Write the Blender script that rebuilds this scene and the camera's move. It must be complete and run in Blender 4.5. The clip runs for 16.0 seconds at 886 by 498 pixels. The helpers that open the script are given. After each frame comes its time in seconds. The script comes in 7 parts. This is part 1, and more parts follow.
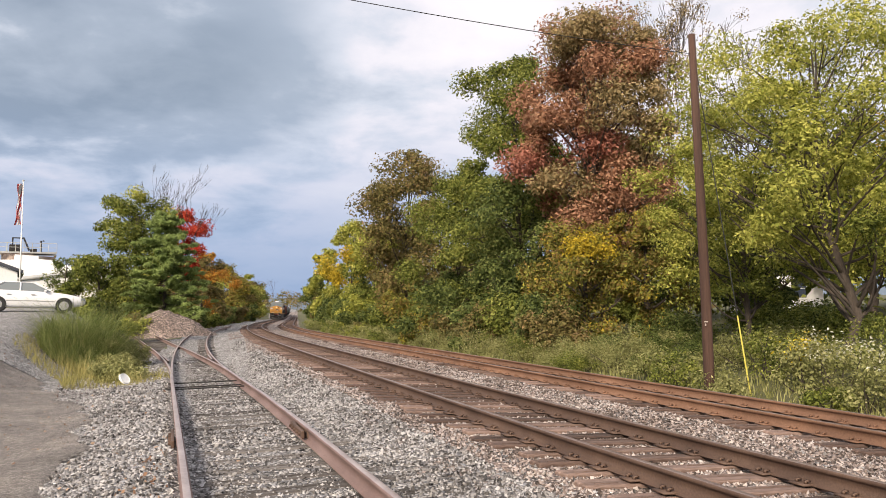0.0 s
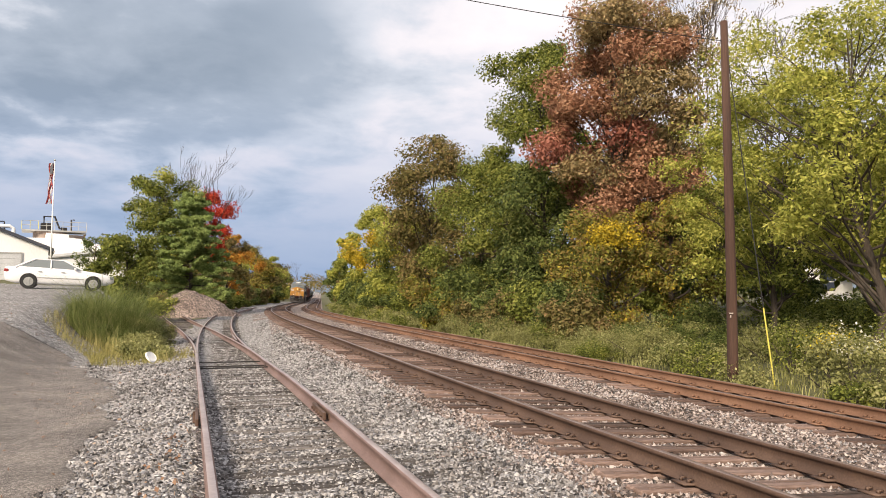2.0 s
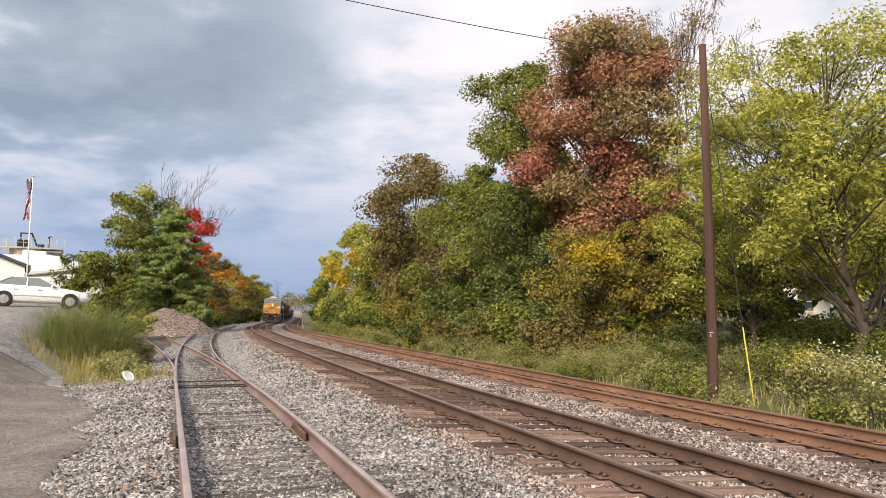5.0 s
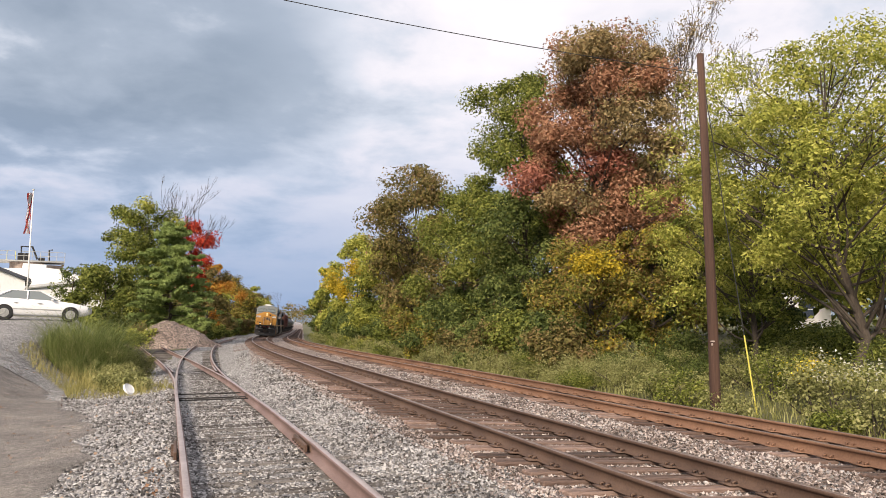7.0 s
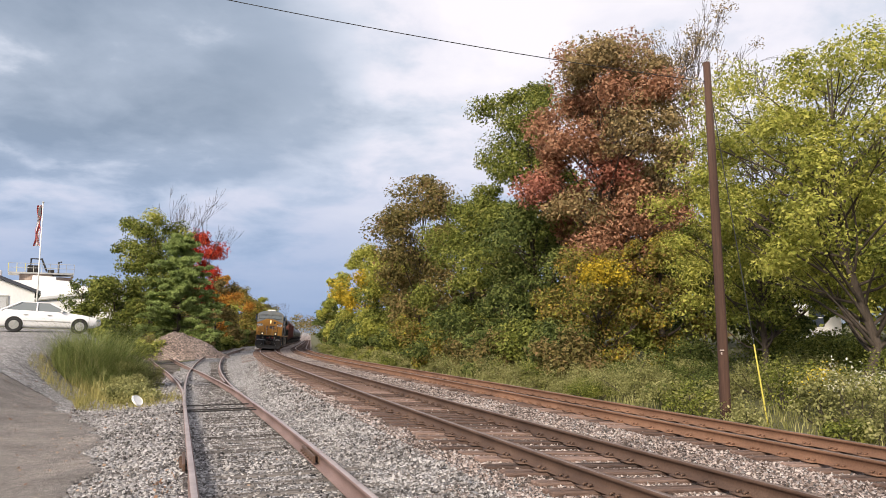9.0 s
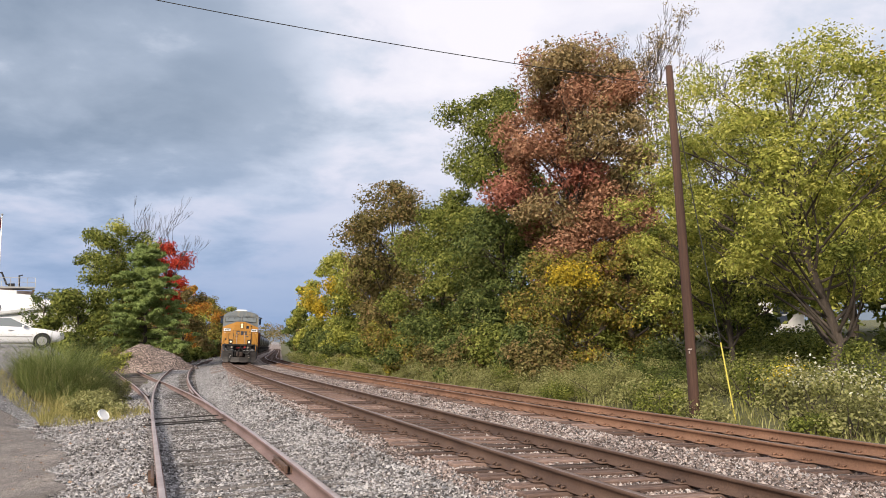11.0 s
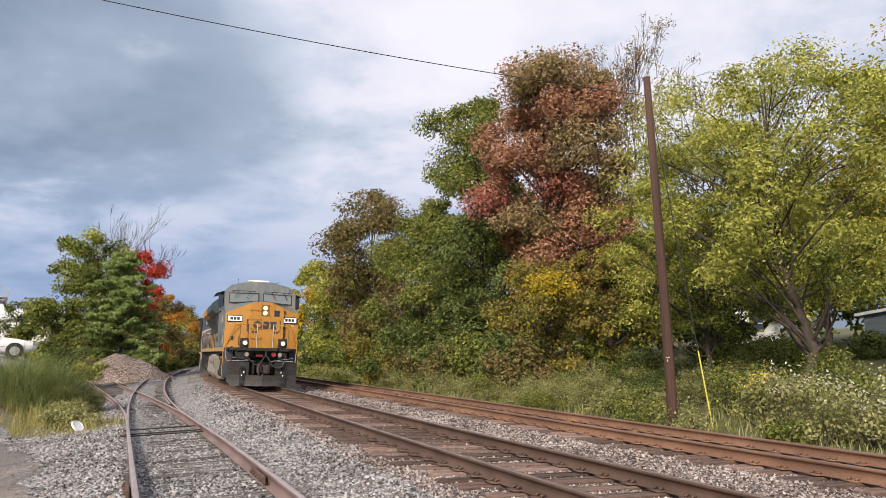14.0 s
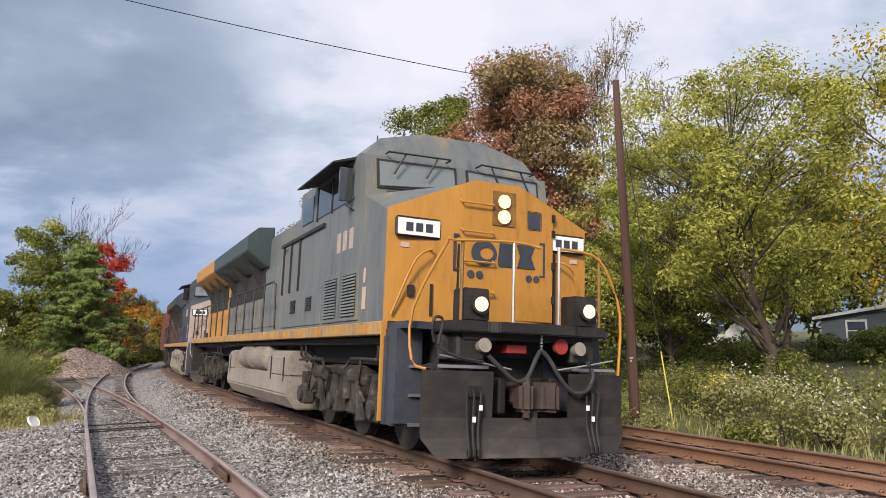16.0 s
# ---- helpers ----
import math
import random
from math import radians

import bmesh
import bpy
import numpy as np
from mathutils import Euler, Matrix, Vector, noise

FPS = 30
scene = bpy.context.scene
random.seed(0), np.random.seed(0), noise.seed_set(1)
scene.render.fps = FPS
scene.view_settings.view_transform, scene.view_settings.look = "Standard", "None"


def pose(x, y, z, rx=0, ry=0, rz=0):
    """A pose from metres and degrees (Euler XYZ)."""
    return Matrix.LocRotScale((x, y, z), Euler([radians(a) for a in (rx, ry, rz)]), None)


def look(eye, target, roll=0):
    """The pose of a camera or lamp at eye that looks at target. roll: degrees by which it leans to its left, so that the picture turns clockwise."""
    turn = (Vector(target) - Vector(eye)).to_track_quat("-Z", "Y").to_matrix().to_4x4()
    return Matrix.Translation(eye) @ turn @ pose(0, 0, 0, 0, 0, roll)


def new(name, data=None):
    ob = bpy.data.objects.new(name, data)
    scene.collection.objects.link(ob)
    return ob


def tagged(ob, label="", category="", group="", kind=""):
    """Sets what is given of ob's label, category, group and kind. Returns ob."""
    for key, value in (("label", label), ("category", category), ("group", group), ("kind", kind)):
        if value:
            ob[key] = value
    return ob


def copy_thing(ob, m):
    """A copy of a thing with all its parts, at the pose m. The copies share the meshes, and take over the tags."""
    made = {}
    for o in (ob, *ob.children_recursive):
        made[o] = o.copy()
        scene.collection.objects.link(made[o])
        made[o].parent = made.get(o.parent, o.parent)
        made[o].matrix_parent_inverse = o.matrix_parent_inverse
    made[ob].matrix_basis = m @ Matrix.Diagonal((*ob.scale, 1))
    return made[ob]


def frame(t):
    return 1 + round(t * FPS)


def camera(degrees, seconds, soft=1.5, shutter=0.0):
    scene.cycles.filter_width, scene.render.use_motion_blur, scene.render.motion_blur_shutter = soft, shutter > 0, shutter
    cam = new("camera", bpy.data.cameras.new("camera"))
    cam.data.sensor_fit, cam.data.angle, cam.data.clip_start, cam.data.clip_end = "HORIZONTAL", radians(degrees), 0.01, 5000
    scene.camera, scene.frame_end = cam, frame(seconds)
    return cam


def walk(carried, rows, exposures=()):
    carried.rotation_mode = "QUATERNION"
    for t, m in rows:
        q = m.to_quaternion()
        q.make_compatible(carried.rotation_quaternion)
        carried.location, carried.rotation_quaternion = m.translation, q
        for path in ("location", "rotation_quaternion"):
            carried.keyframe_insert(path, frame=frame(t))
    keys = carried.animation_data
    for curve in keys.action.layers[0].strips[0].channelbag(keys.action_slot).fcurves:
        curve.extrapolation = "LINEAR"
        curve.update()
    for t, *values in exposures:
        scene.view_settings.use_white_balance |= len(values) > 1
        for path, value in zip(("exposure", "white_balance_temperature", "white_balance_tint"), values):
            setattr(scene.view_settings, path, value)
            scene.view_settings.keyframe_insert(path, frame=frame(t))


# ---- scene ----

# ---- camera: carried by hand, standing beside the siding ----
cam = camera(62.82, 16.0, soft=0.6)
ROWS = [
    (0, 94.47, 0.91, -0.42), (0.5, 94.01, 0.60, 0.05), (1, 93.68, 0.34, 0.53), (1.5, 93.47, 0.05, 1.00),
    (2, 93.36, -0.27, 1.36), (2.5, 93.45, -0.53, 1.53), (3, 93.73, -0.60, 1.40), (3.5, 94.10, -0.61, 1.03),
    (4, 94.41, -0.62, 0.58), (4.5, 94.63, -0.58, 0.10), (7, 95.66, 0.00, 0.00), (7.5, 95.82, 0.30, 0.31),
    (8, 95.92, 0.41, 0.50), (8.5, 96.12, 0.38, 0.62), (9, 96.45, 0.26, 0.61), (11.5, 96.82, 1.95, -2.05),
    (12, 96.77, 2.15, -2.13), (12.5, 96.92, 2.26, -2.23), (13, 97.10, 2.20, -2.40), (13.5, 97.31, 1.95, -2.75),
    (14, 97.48, 1.72, -3.23), (14.5, 97.56, 1.46, -3.89), (15, 97.52, 1.29, -4.53), (15.5, 97.40, 1.13, -5.21),
    (16, 97.27, 1.04, -5.86),
]
walk(cam, [(t, pose(0, 0, 1.465, rx, ry, rz)) for t, rx, ry, rz in ROWS], exposures=[(0, 0.42, 6850, 12), (2, 0.44, 7050, 12), (4.5, 0.44, 7000, 12), (7, 0.42, 6850, 12), (9, 0.38, 6700, 12), (12, 0.32, 6550, 12), (14.5, 0.28, 6450, 12), (16, 0.24, 6350, 12)])

# ---- world, sun ----
SUN_EL, SUN_AZ = 30.0, 205.0          # degrees; azimuth clockwise from +y
world = bpy.data.worlds.new("world")
scene.world = world
world.use_nodes = True


def build_world():
    nt = world.node_tree
    nt.nodes.clear()
    N, L = nt.nodes.new, nt.links.new
    out, bg = N("ShaderNodeOutputWorld"), N("ShaderNodeBackground")
    sky = N("ShaderNodeTexSky")
    sky.sky_type, sky.sun_disc = "NISHITA", False
    sky.sun_elevation, sky.sun_rotation = radians(SUN_EL), radians(SUN_AZ)
    geo, sep = N("ShaderNodeTexCoord"), N("ShaderNodeSeparateXYZ")
    L(geo.outputs["Generated"], sep.inputs[0])
    # clouds flattened towards the horizon: direction divided by height
    mx = N("ShaderNodeMath"); mx.operation = "ADD"; mx.inputs[1].default_value = 0.22
    L(sep.outputs["Z"], mx.inputs[0])
    dv = N("ShaderNodeVectorMath"); dv.operation = "DIVIDE"
    cmb = N("ShaderNodeCombineXYZ")
    for i in range(3):
        L(mx.outputs[0], cmb.inputs[i])
    L(geo.outputs["Generated"], dv.inputs[0]); L(cmb.outputs[0], dv.inputs[1])
    mp = N("ShaderNodeMapping")
    mp.inputs["Location"].default_value = CLOUD_SHIFT
    L(dv.outputs[0], mp.inputs["Vector"])

    def noise_node(scale, detail, rough, dist=0.0):
        n = N("ShaderNodeTexNoise")
        n.inputs["Scale"].default_value, n.inputs["Detail"].default_value = scale, detail
        n.inputs["Roughness"].default_value, n.inputs["Distortion"].default_value = rough, dist
        L(mp.outputs[0], n.inputs["Vector"])
        return n

    big, fine = noise_node(0.8, 4, 0.5, 0.15), noise_node(2.7, 9, 0.55, 0.15)
    mix = N("ShaderNodeMix"); mix.data_type = "FLOAT"; mix.inputs[0].default_value = 0.6
    L(big.outputs["Fac"], mix.inputs[2]); L(fine.outputs["Fac"], mix.inputs[3])
    # one heavy rain cloud over the tracks, with ragged edges
    nrm = N("ShaderNodeVectorMath"); nrm.operation = "NORMALIZE"
    L(geo.outputs["Generated"], nrm.inputs[0])
    warp = N("ShaderNodeVectorMath"); warp.operation = "SCALE"; warp.inputs["Scale"].default_value = 0.32
    sub = N("ShaderNodeVectorMath"); sub.operation = "SUBTRACT"; sub.inputs[1].default_value = (0.5, 0.5, 0.5)
    L(fine.outputs["Color"], sub.inputs[0]); L(sub.outputs[0], warp.inputs[0])
    add = N("ShaderNodeVectorMath"); add.operation = "ADD"
    L(nrm.outputs[0], add.inputs[0]); L(warp.outputs[0], add.inputs[1])

    def mass(vec, weight, squash):
        d = N("ShaderNodeVectorMath"); d.operation = "SUBTRACT"; d.inputs[1].default_value = Vector(vec).normalized()
        L(add.outputs[0], d.inputs[0])
        s = N("ShaderNodeVectorMath"); s.operation = "MULTIPLY"; s.inputs[1].default_value = squash
        L(d.outputs[0], s.inputs[0])
        ln = N("ShaderNodeVectorMath"); ln.operation = "LENGTH"
        L(s.outputs[0], ln.inputs[0])
        r = N("ShaderNodeMapRange"); r.interpolation_type = "SMOOTHSTEP"
        r.inputs["From Min"].default_value, r.inputs["From Max"].default_value = 0.35, 1.0
        r.inputs["To Min"].default_value, r.inputs["To Max"].default_value = weight, 0.0
        L(ln.outputs["Value"], r.inputs["Value"])
        return r

    val = mix.outputs[0]
    for vec, weight, squash in CLOUD_MASSES:
        m = mass(vec, weight, squash)
        ad = N("ShaderNodeMath"); ad.operation = "ADD"
        L(val, ad.inputs[0]); L(m.outputs[0], ad.inputs[1])
        val = ad.outputs[0]
    ramp = N("ShaderNodeValToRGB")
    els = ramp.color_ramp.elements
    els[0].position, els[0].color = CLOUD_RAMP[0][0], (*CLOUD_RAMP[0][1], 1)
    els[1].position, els[1].color = CLOUD_RAMP[-1][0], (*CLOUD_RAMP[-1][1], 1)
    for p, c in CLOUD_RAMP[1:-1]:
        els.new(p).color = (*c, 1)
    L(val, ramp.inputs[0])
    # rain-blue towards the horizon
    hz = N("ShaderNodeMapRange"); hz.interpolation_type = "SMOOTHSTEP"
    hz.inputs["From Min"].default_value, hz.inputs["From Max"].default_value = 0.0, 0.31
    hz.inputs["To Min"].default_value, hz.inputs["To Max"].default_value = 0.93, 0.0
    L(sep.outputs["Z"], hz.inputs["Value"])
    hm = N("ShaderNodeMix"); hm.data_type = "RGBA"; hm.inputs[7].default_value = (*HORIZON_BLUE, 1)
    L(hz.outputs[0], hm.inputs[0]); L(ramp.outputs[0], hm.inputs[6])
    # a little of the clear sky behind
    sc = N("ShaderNodeVectorMath"); sc.operation = "SCALE"; sc.inputs["Scale"].default_value = 0.05
    L(sky.outputs[0], sc.inputs[0])
    fin = N("ShaderNodeMix"); fin.data_type = "RGBA"; fin.inputs[0].default_value = 0.06
    L(hm.outputs[2], fin.inputs[6]); L(sc.outputs[0], fin.inputs[7])
    L(fin.outputs[2], bg.inputs["Color"])
    bg.inputs["Strength"].default_value = SKY_STRENGTH
    L(bg.outputs[0], out.inputs[0])


SKY_STRENGTH = 1.15
CLOUD_SHIFT = (3.1, 1.7, 0.4)
HORIZON_BLUE = (0.182, 0.275, 0.455)
CLOUD_RAMP = [(0.40, (0.70, 0.69, 0.735)), (0.50, (0.615, 0.62, 0.69)), (0.57, (0.46, 0.51, 0.60)), (0.66, (0.285, 0.345, 0.435)), (0.80, (0.195, 0.25, 0.33))]
CLOUD_MASSES = [((-0.42, 0.85, 0.36), 0.24, (3.0, 1.0, 3.8)), ((-0.75, 0.60, 0.36), 0.05, (2.6, 1.0, 3.6))]
build_world()
sun = new("sun", bpy.data.lights.new("sun", "SUN"))
sun.data.energy, sun.data.angle, sun.data.color = 4.4, radians(14), (1.0, 0.89, 0.74)
_az, _el = radians(SUN_AZ), radians(SUN_EL)
_sd = Vector((math.sin(_az) * math.cos(_el), math.cos(_az) * math.cos(_el), math.sin(_el)))
sun.matrix_world = look(_sd * 50, (0, 0, 0))

# ---- materials ----


def mat(name, stops, scale=4.0, fine=40.0, rough=0.8, bump=0.15, bump_scale=60.0, metal=0.0, spread=0.0, island=False, stretch=(1, 1, 1), mixfine=0.4, emit=None, translucent=0.0, spec=0.5, dist=0.01):
    """A surface whose colour wanders over stops (darkest first) at two scales; spread: how far single pieces differ."""
    m = bpy.data.materials.new(name)
    m.use_nodes = True
    nt = m.node_tree
    N, L = nt.nodes.new, nt.links.new
    bs = nt.nodes["Principled BSDF"]
    tc, mp = N("ShaderNodeTexCoord"), N("ShaderNodeMapping")
    mp.inputs["Scale"].default_value = stretch
    L(tc.outputs["Object"], mp.inputs["Vector"])
    def nz(s, d):
        n = N("ShaderNodeTexNoise"); n.inputs["Scale"].default_value = s; n.inputs["Detail"].default_value = d
        n.inputs["Roughness"].default_value = 0.62
        L(mp.outputs[0], n.inputs["Vector"])
        return n
    a, b = nz(scale, 4), nz(fine, 3)
    mx = N("ShaderNodeMix"); mx.data_type = "FLOAT"; mx.inputs[0].default_value = mixfine
    L(a.outputs["Fac"], mx.inputs[2]); L(b.outputs["Fac"], mx.inputs[3])
    val = mx.outputs[0]
    if spread:
        if island:
            rnd = N("ShaderNodeNewGeometry").outputs["Random Per Island"]
        else:
            rnd = N("ShaderNodeObjectInfo").outputs["Random"]
        r = N("ShaderNodeMapRange")
        r.inputs["To Min"].default_value, r.inputs["To Max"].default_value = -spread, spread
        L(rnd, r.inputs["Value"])
        ad = N("ShaderNodeMath"); ad.operation = "ADD"
        L(val, ad.inputs[0]); L(r.outputs[0], ad.inputs[1])
        val = ad.outputs[0]
    ramp = N("ShaderNodeValToRGB")
    els = ramp.color_ramp.elements
    n = len(stops)
    pos = [0.28 + 0.44 * i / max(1, n - 1) for i in range(n)]
    els[0].position, els[0].color = pos[0], (*stops[0], 1)
    els[1].position, els[1].color = pos[-1], (*stops[-1], 1)
    for p, c in zip(pos[1:-1], stops[1:-1]):
        els.new(p).color = (*c, 1)
    L(val, ramp.inputs[0]); L(ramp.outputs[0], bs.inputs["Base Color"])
    bs.inputs["Roughness"].default_value, bs.inputs["Metallic"].default_value = rough, metal
    bs.inputs["Specular IOR Level"].default_value = spec
    if bump:
        bp = N("ShaderNodeBump"); bp.inputs["Strength"].default_value = bump; bp.inputs["Distance"].default_value = dist
        c = nz(bump_scale, 3)
        L(c.outputs["Fac"], bp.inputs["Height"]); L(bp.outputs[0], bs.inputs["Normal"])
    if emit:
        bs.inputs["Emission Color"].default_value = (*emit[0], 1)
        bs.inputs["Emission Strength"].default_value = emit[1]
    if translucent:
        tr, ms = N("ShaderNodeBsdfTranslucent"), N("ShaderNodeMixShader")
        ms.inputs[0].default_value = translucent
        L(ramp.outputs[0], tr.inputs["Color"])
        L(bs.outputs[0], ms.inputs[1]); L(tr.outputs[0], ms.inputs[2])
        L(ms.outputs[0], nt.nodes["Material Output"].inputs["Surface"])
    return m


def ballast_mat(name, stops, cell, scale=0.45, mixfine=0.4, fine=9, spread=(0.3, 1.8)):
    """Crushed stone seen from farther off: cells of their own brightness, with shade painted dark into the gaps
    between.
    """
    m = mat(name, stops, scale=scale, fine=fine, rough=0.95, bump=0, mixfine=mixfine)
    nt = m.node_tree
    N, L = nt.nodes.new, nt.links.new
    bs = nt.nodes["Principled BSDF"]
    tc = N("ShaderNodeTexCoord")
    vo = N("ShaderNodeTexVoronoi"); vo.inputs["Scale"].default_value = cell
    ed = N("ShaderNodeTexVoronoi"); ed.feature = "DISTANCE_TO_EDGE"; ed.inputs["Scale"].default_value = cell
    L(tc.outputs["Object"], vo.inputs["Vector"]); L(tc.outputs["Object"], ed.inputs["Vector"])
    sp = N("ShaderNodeSeparateColor"); L(vo.outputs["Color"], sp.inputs[0])
    rng = N("ShaderNodeMapRange"); rng.inputs["To Min"].default_value, rng.inputs["To Max"].default_value = spread
    L(sp.outputs[0], rng.inputs["Value"])
    # shade between the stones: base colour darkened towards each cell's edge
    gap_shade = N("ShaderNodeMapRange"); gap_shade.inputs["From Max"].default_value = 0.16; gap_shade.inputs["To Min"].default_value = 0.18
    L(ed.outputs["Distance"], gap_shade.inputs["Value"])
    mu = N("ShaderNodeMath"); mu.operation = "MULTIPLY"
    L(rng.outputs[0], mu.inputs[0]); L(gap_shade.outputs[0], mu.inputs[1])
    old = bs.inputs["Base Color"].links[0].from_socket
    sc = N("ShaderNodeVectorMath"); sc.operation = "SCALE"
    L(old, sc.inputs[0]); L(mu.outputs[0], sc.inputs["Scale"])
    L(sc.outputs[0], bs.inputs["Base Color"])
    bp = N("ShaderNodeBump"); bp.inputs["Strength"].default_value, bp.inputs["Distance"].default_value = 1.0, 0.05
    L(ed.outputs["Distance"], bp.inputs["Height"]); L(bp.outputs[0], bs.inputs["Normal"])
    return m


def leafmat(name, stops):
    return mat(name, stops, scale=0.35, fine=1.6, rough=0.72, bump=0, spread=0.2, island=True, mixfine=0.45, translucent=0.31, spec=0.18)


M = {}
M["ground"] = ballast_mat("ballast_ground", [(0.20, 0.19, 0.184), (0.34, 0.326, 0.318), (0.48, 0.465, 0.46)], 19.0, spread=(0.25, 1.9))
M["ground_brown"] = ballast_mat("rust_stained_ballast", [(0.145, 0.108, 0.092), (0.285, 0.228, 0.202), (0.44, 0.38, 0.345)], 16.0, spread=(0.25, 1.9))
M["soil"] = mat("weedy_soil", [(0.035, 0.04, 0.016), (0.075, 0.08, 0.03), (0.12, 0.115, 0.05), (0.17, 0.15, 0.08)], scale=0.5, fine=9, rough=0.95, bump=0.8, bump_scale=8, mixfine=0.6, dist=0.08)
M["stone_brown"] = mat("rust_stained_stone", [(0.055, 0.04, 0.033), (0.17, 0.13, 0.113), (0.30, 0.24, 0.215), (0.47, 0.41, 0.38)], scale=0.8, fine=30, rough=0.9, bump=0.3, bump_scale=90, spread=0.28, island=True, mixfine=0.3)
M["stone"] = mat("ballast_stone", [(0.055, 0.05, 0.047), (0.17, 0.158, 0.151), (0.28, 0.266, 0.258), (0.45, 0.435, 0.427)], scale=0.8, fine=30, rough=0.9, bump=0.3, bump_scale=90, spread=0.28, island=True, mixfine=0.3)
M["asphalt"] = ballast_mat("worn_asphalt", [(0.20, 0.176, 0.158), (0.32, 0.286, 0.26), (0.41, 0.366, 0.335), (0.52, 0.455, 0.41), (0.66, 0.57, 0.50)], 60.0, scale=0.9, mixfine=0.3, fine=5, spread=(0.55, 1.5))
M["rail"] = mat("rusted_rail", [(0.05, 0.03, 0.023), (0.105, 0.064, 0.046), (0.175, 0.11, 0.078)], scale=1.2, fine=50, rough=0.65, bump=0.25, bump_scale=80, metal=0.3)
M["rail_siding"] = mat("dull_siding_rail", [(0.12, 0.075, 0.065), (0.21, 0.14, 0.125), (0.30, 0.21, 0.19)], scale=1.2, fine=50, rough=0.6, bump=0.25, bump_scale=80, metal=0.25)
M["railtop"] = mat("worn_rail_head", [(0.15, 0.105, 0.09), (0.26, 0.195, 0.175), (0.38, 0.31, 0.29)], scale=2, fine=30, rough=0.4, bump=0.05, metal=0.5)
M["railtop_siding"] = mat("pale_siding_rail_head", [(0.26, 0.20, 0.185), (0.42, 0.35, 0.335), (0.55, 0.48, 0.46)], scale=2, fine=30, rough=0.45, bump=0.05, metal=0.4)
M["rail_orange"] = mat("orange_rust_rail", [(0.10, 0.053, 0.034), (0.20, 0.108, 0.067), (0.33, 0.185, 0.115)], scale=0.6, fine=40, rough=0.7, bump=0.25, bump_scale=80, metal=0.25)
M["tie"] = mat("weathered_tie", [(0.022, 0.014, 0.010), (0.085, 0.052, 0.04), (0.16, 0.105, 0.083), (0.29, 0.20, 0.165)], scale=3, fine=22, rough=0.9, bump=0.9, bump_scale=30, spread=0.14, stretch=(0.3, 3, 2), mixfine=0.5)
M["tie_grey"] = mat("grey_old_tie", [(0.025, 0.021, 0.019), (0.07, 0.06, 0.054), (0.20, 0.18, 0.165)], scale=3, fine=22, rough=0.95, bump=0.8, bump_scale=30, spread=0.14, stretch=(0.3, 3, 2))
M["bark"] = mat("bark", [(0.025, 0.018, 0.014), (0.06, 0.046, 0.036), (0.11, 0.088, 0.07)], scale=3, fine=20, rough=0.95, bump=0.8, bump_scale=14, stretch=(2, 2, 0.4), dist=0.03)
M["pole"] = mat("creosoted_pole", [(0.025, 0.012, 0.008), (0.058, 0.028, 0.018), (0.105, 0.055, 0.037)], scale=1.5, fine=18, rough=0.85, bump=0.5, bump_scale=20, stretch=(4, 4, 0.15))
GREEN = [(0.045, 0.059, 0.013), (0.122, 0.146, 0.027), (0.211, 0.234, 0.050), (0.333, 0.333, 0.086)]
M["leaf_green"] = leafmat("green_leaves", GREEN)
M["leaf_dark"] = leafmat("dark_green_leaves", [(0.033, 0.049, 0.014), (0.084, 0.114, 0.030), (0.154, 0.185, 0.051), (0.255, 0.273, 0.084)])
M["leaf_olive"] = leafmat("olive_brown_leaves", [(0.067, 0.062, 0.021), (0.142, 0.123, 0.040), (0.218, 0.176, 0.062), (0.304, 0.199, 0.095)])
M["leaf_yg"] = leafmat("yellow_green_leaves", [(0.13, 0.15, 0.025), (0.26, 0.28, 0.05), (0.39, 0.39, 0.085), (0.54, 0.51, 0.13)])
M["leaf_yellow"] = leafmat("yellow_leaves", [(0.20, 0.17, 0.02), (0.36, 0.28, 0.03), (0.54, 0.39, 0.035), (0.68, 0.48, 0.05)])
M["leaf_red"] = leafmat("rust_red_leaves", [(0.15, 0.075, 0.042), (0.30, 0.148, 0.085), (0.42, 0.215, 0.13), (0.50, 0.31, 0.19)])
M["leaf_rose"] = leafmat("rose_red_leaves", [(0.20, 0.075, 0.05), (0.36, 0.14, 0.095), (0.48, 0.21, 0.15)])
M["leaf_tan"] = leafmat("tan_olive_leaves", [(0.13, 0.105, 0.05), (0.24, 0.185, 0.085), (0.35, 0.26, 0.125), (0.45, 0.33, 0.17)])
M["leaf_scarlet"] = leafmat("scarlet_leaves", [(0.30, 0.03, 0.02), (0.48, 0.05, 0.03), (0.62, 0.11, 0.05)])
M["leaf_orange"] = leafmat("orange_leaves", [(0.20, 0.10, 0.025), (0.40, 0.17, 0.03), (0.56, 0.26, 0.04), (0.50, 0.38, 0.08)])
M["leaf_mix"] = leafmat("turning_leaves", [(0.078, 0.086, 0.017), (0.156, 0.140, 0.030), (0.265, 0.164, 0.055), (0.234, 0.257, 0.055), (0.452, 0.328, 0.039)])
M["leaf_brown"] = leafmat("fallen_brown_leaves", [(0.20, 0.10, 0.06), (0.33, 0.20, 0.13), (0.46, 0.33, 0.24)])
M["needle"] = leafmat("pine_needles", [(0.11, 0.155, 0.045), (0.23, 0.30, 0.09), (0.36, 0.43, 0.15)])
M["weed"] = leafmat("weeds", [(0.13, 0.135, 0.045), (0.23, 0.235, 0.085), (0.32, 0.315, 0.125), (0.43, 0.40, 0.19)])
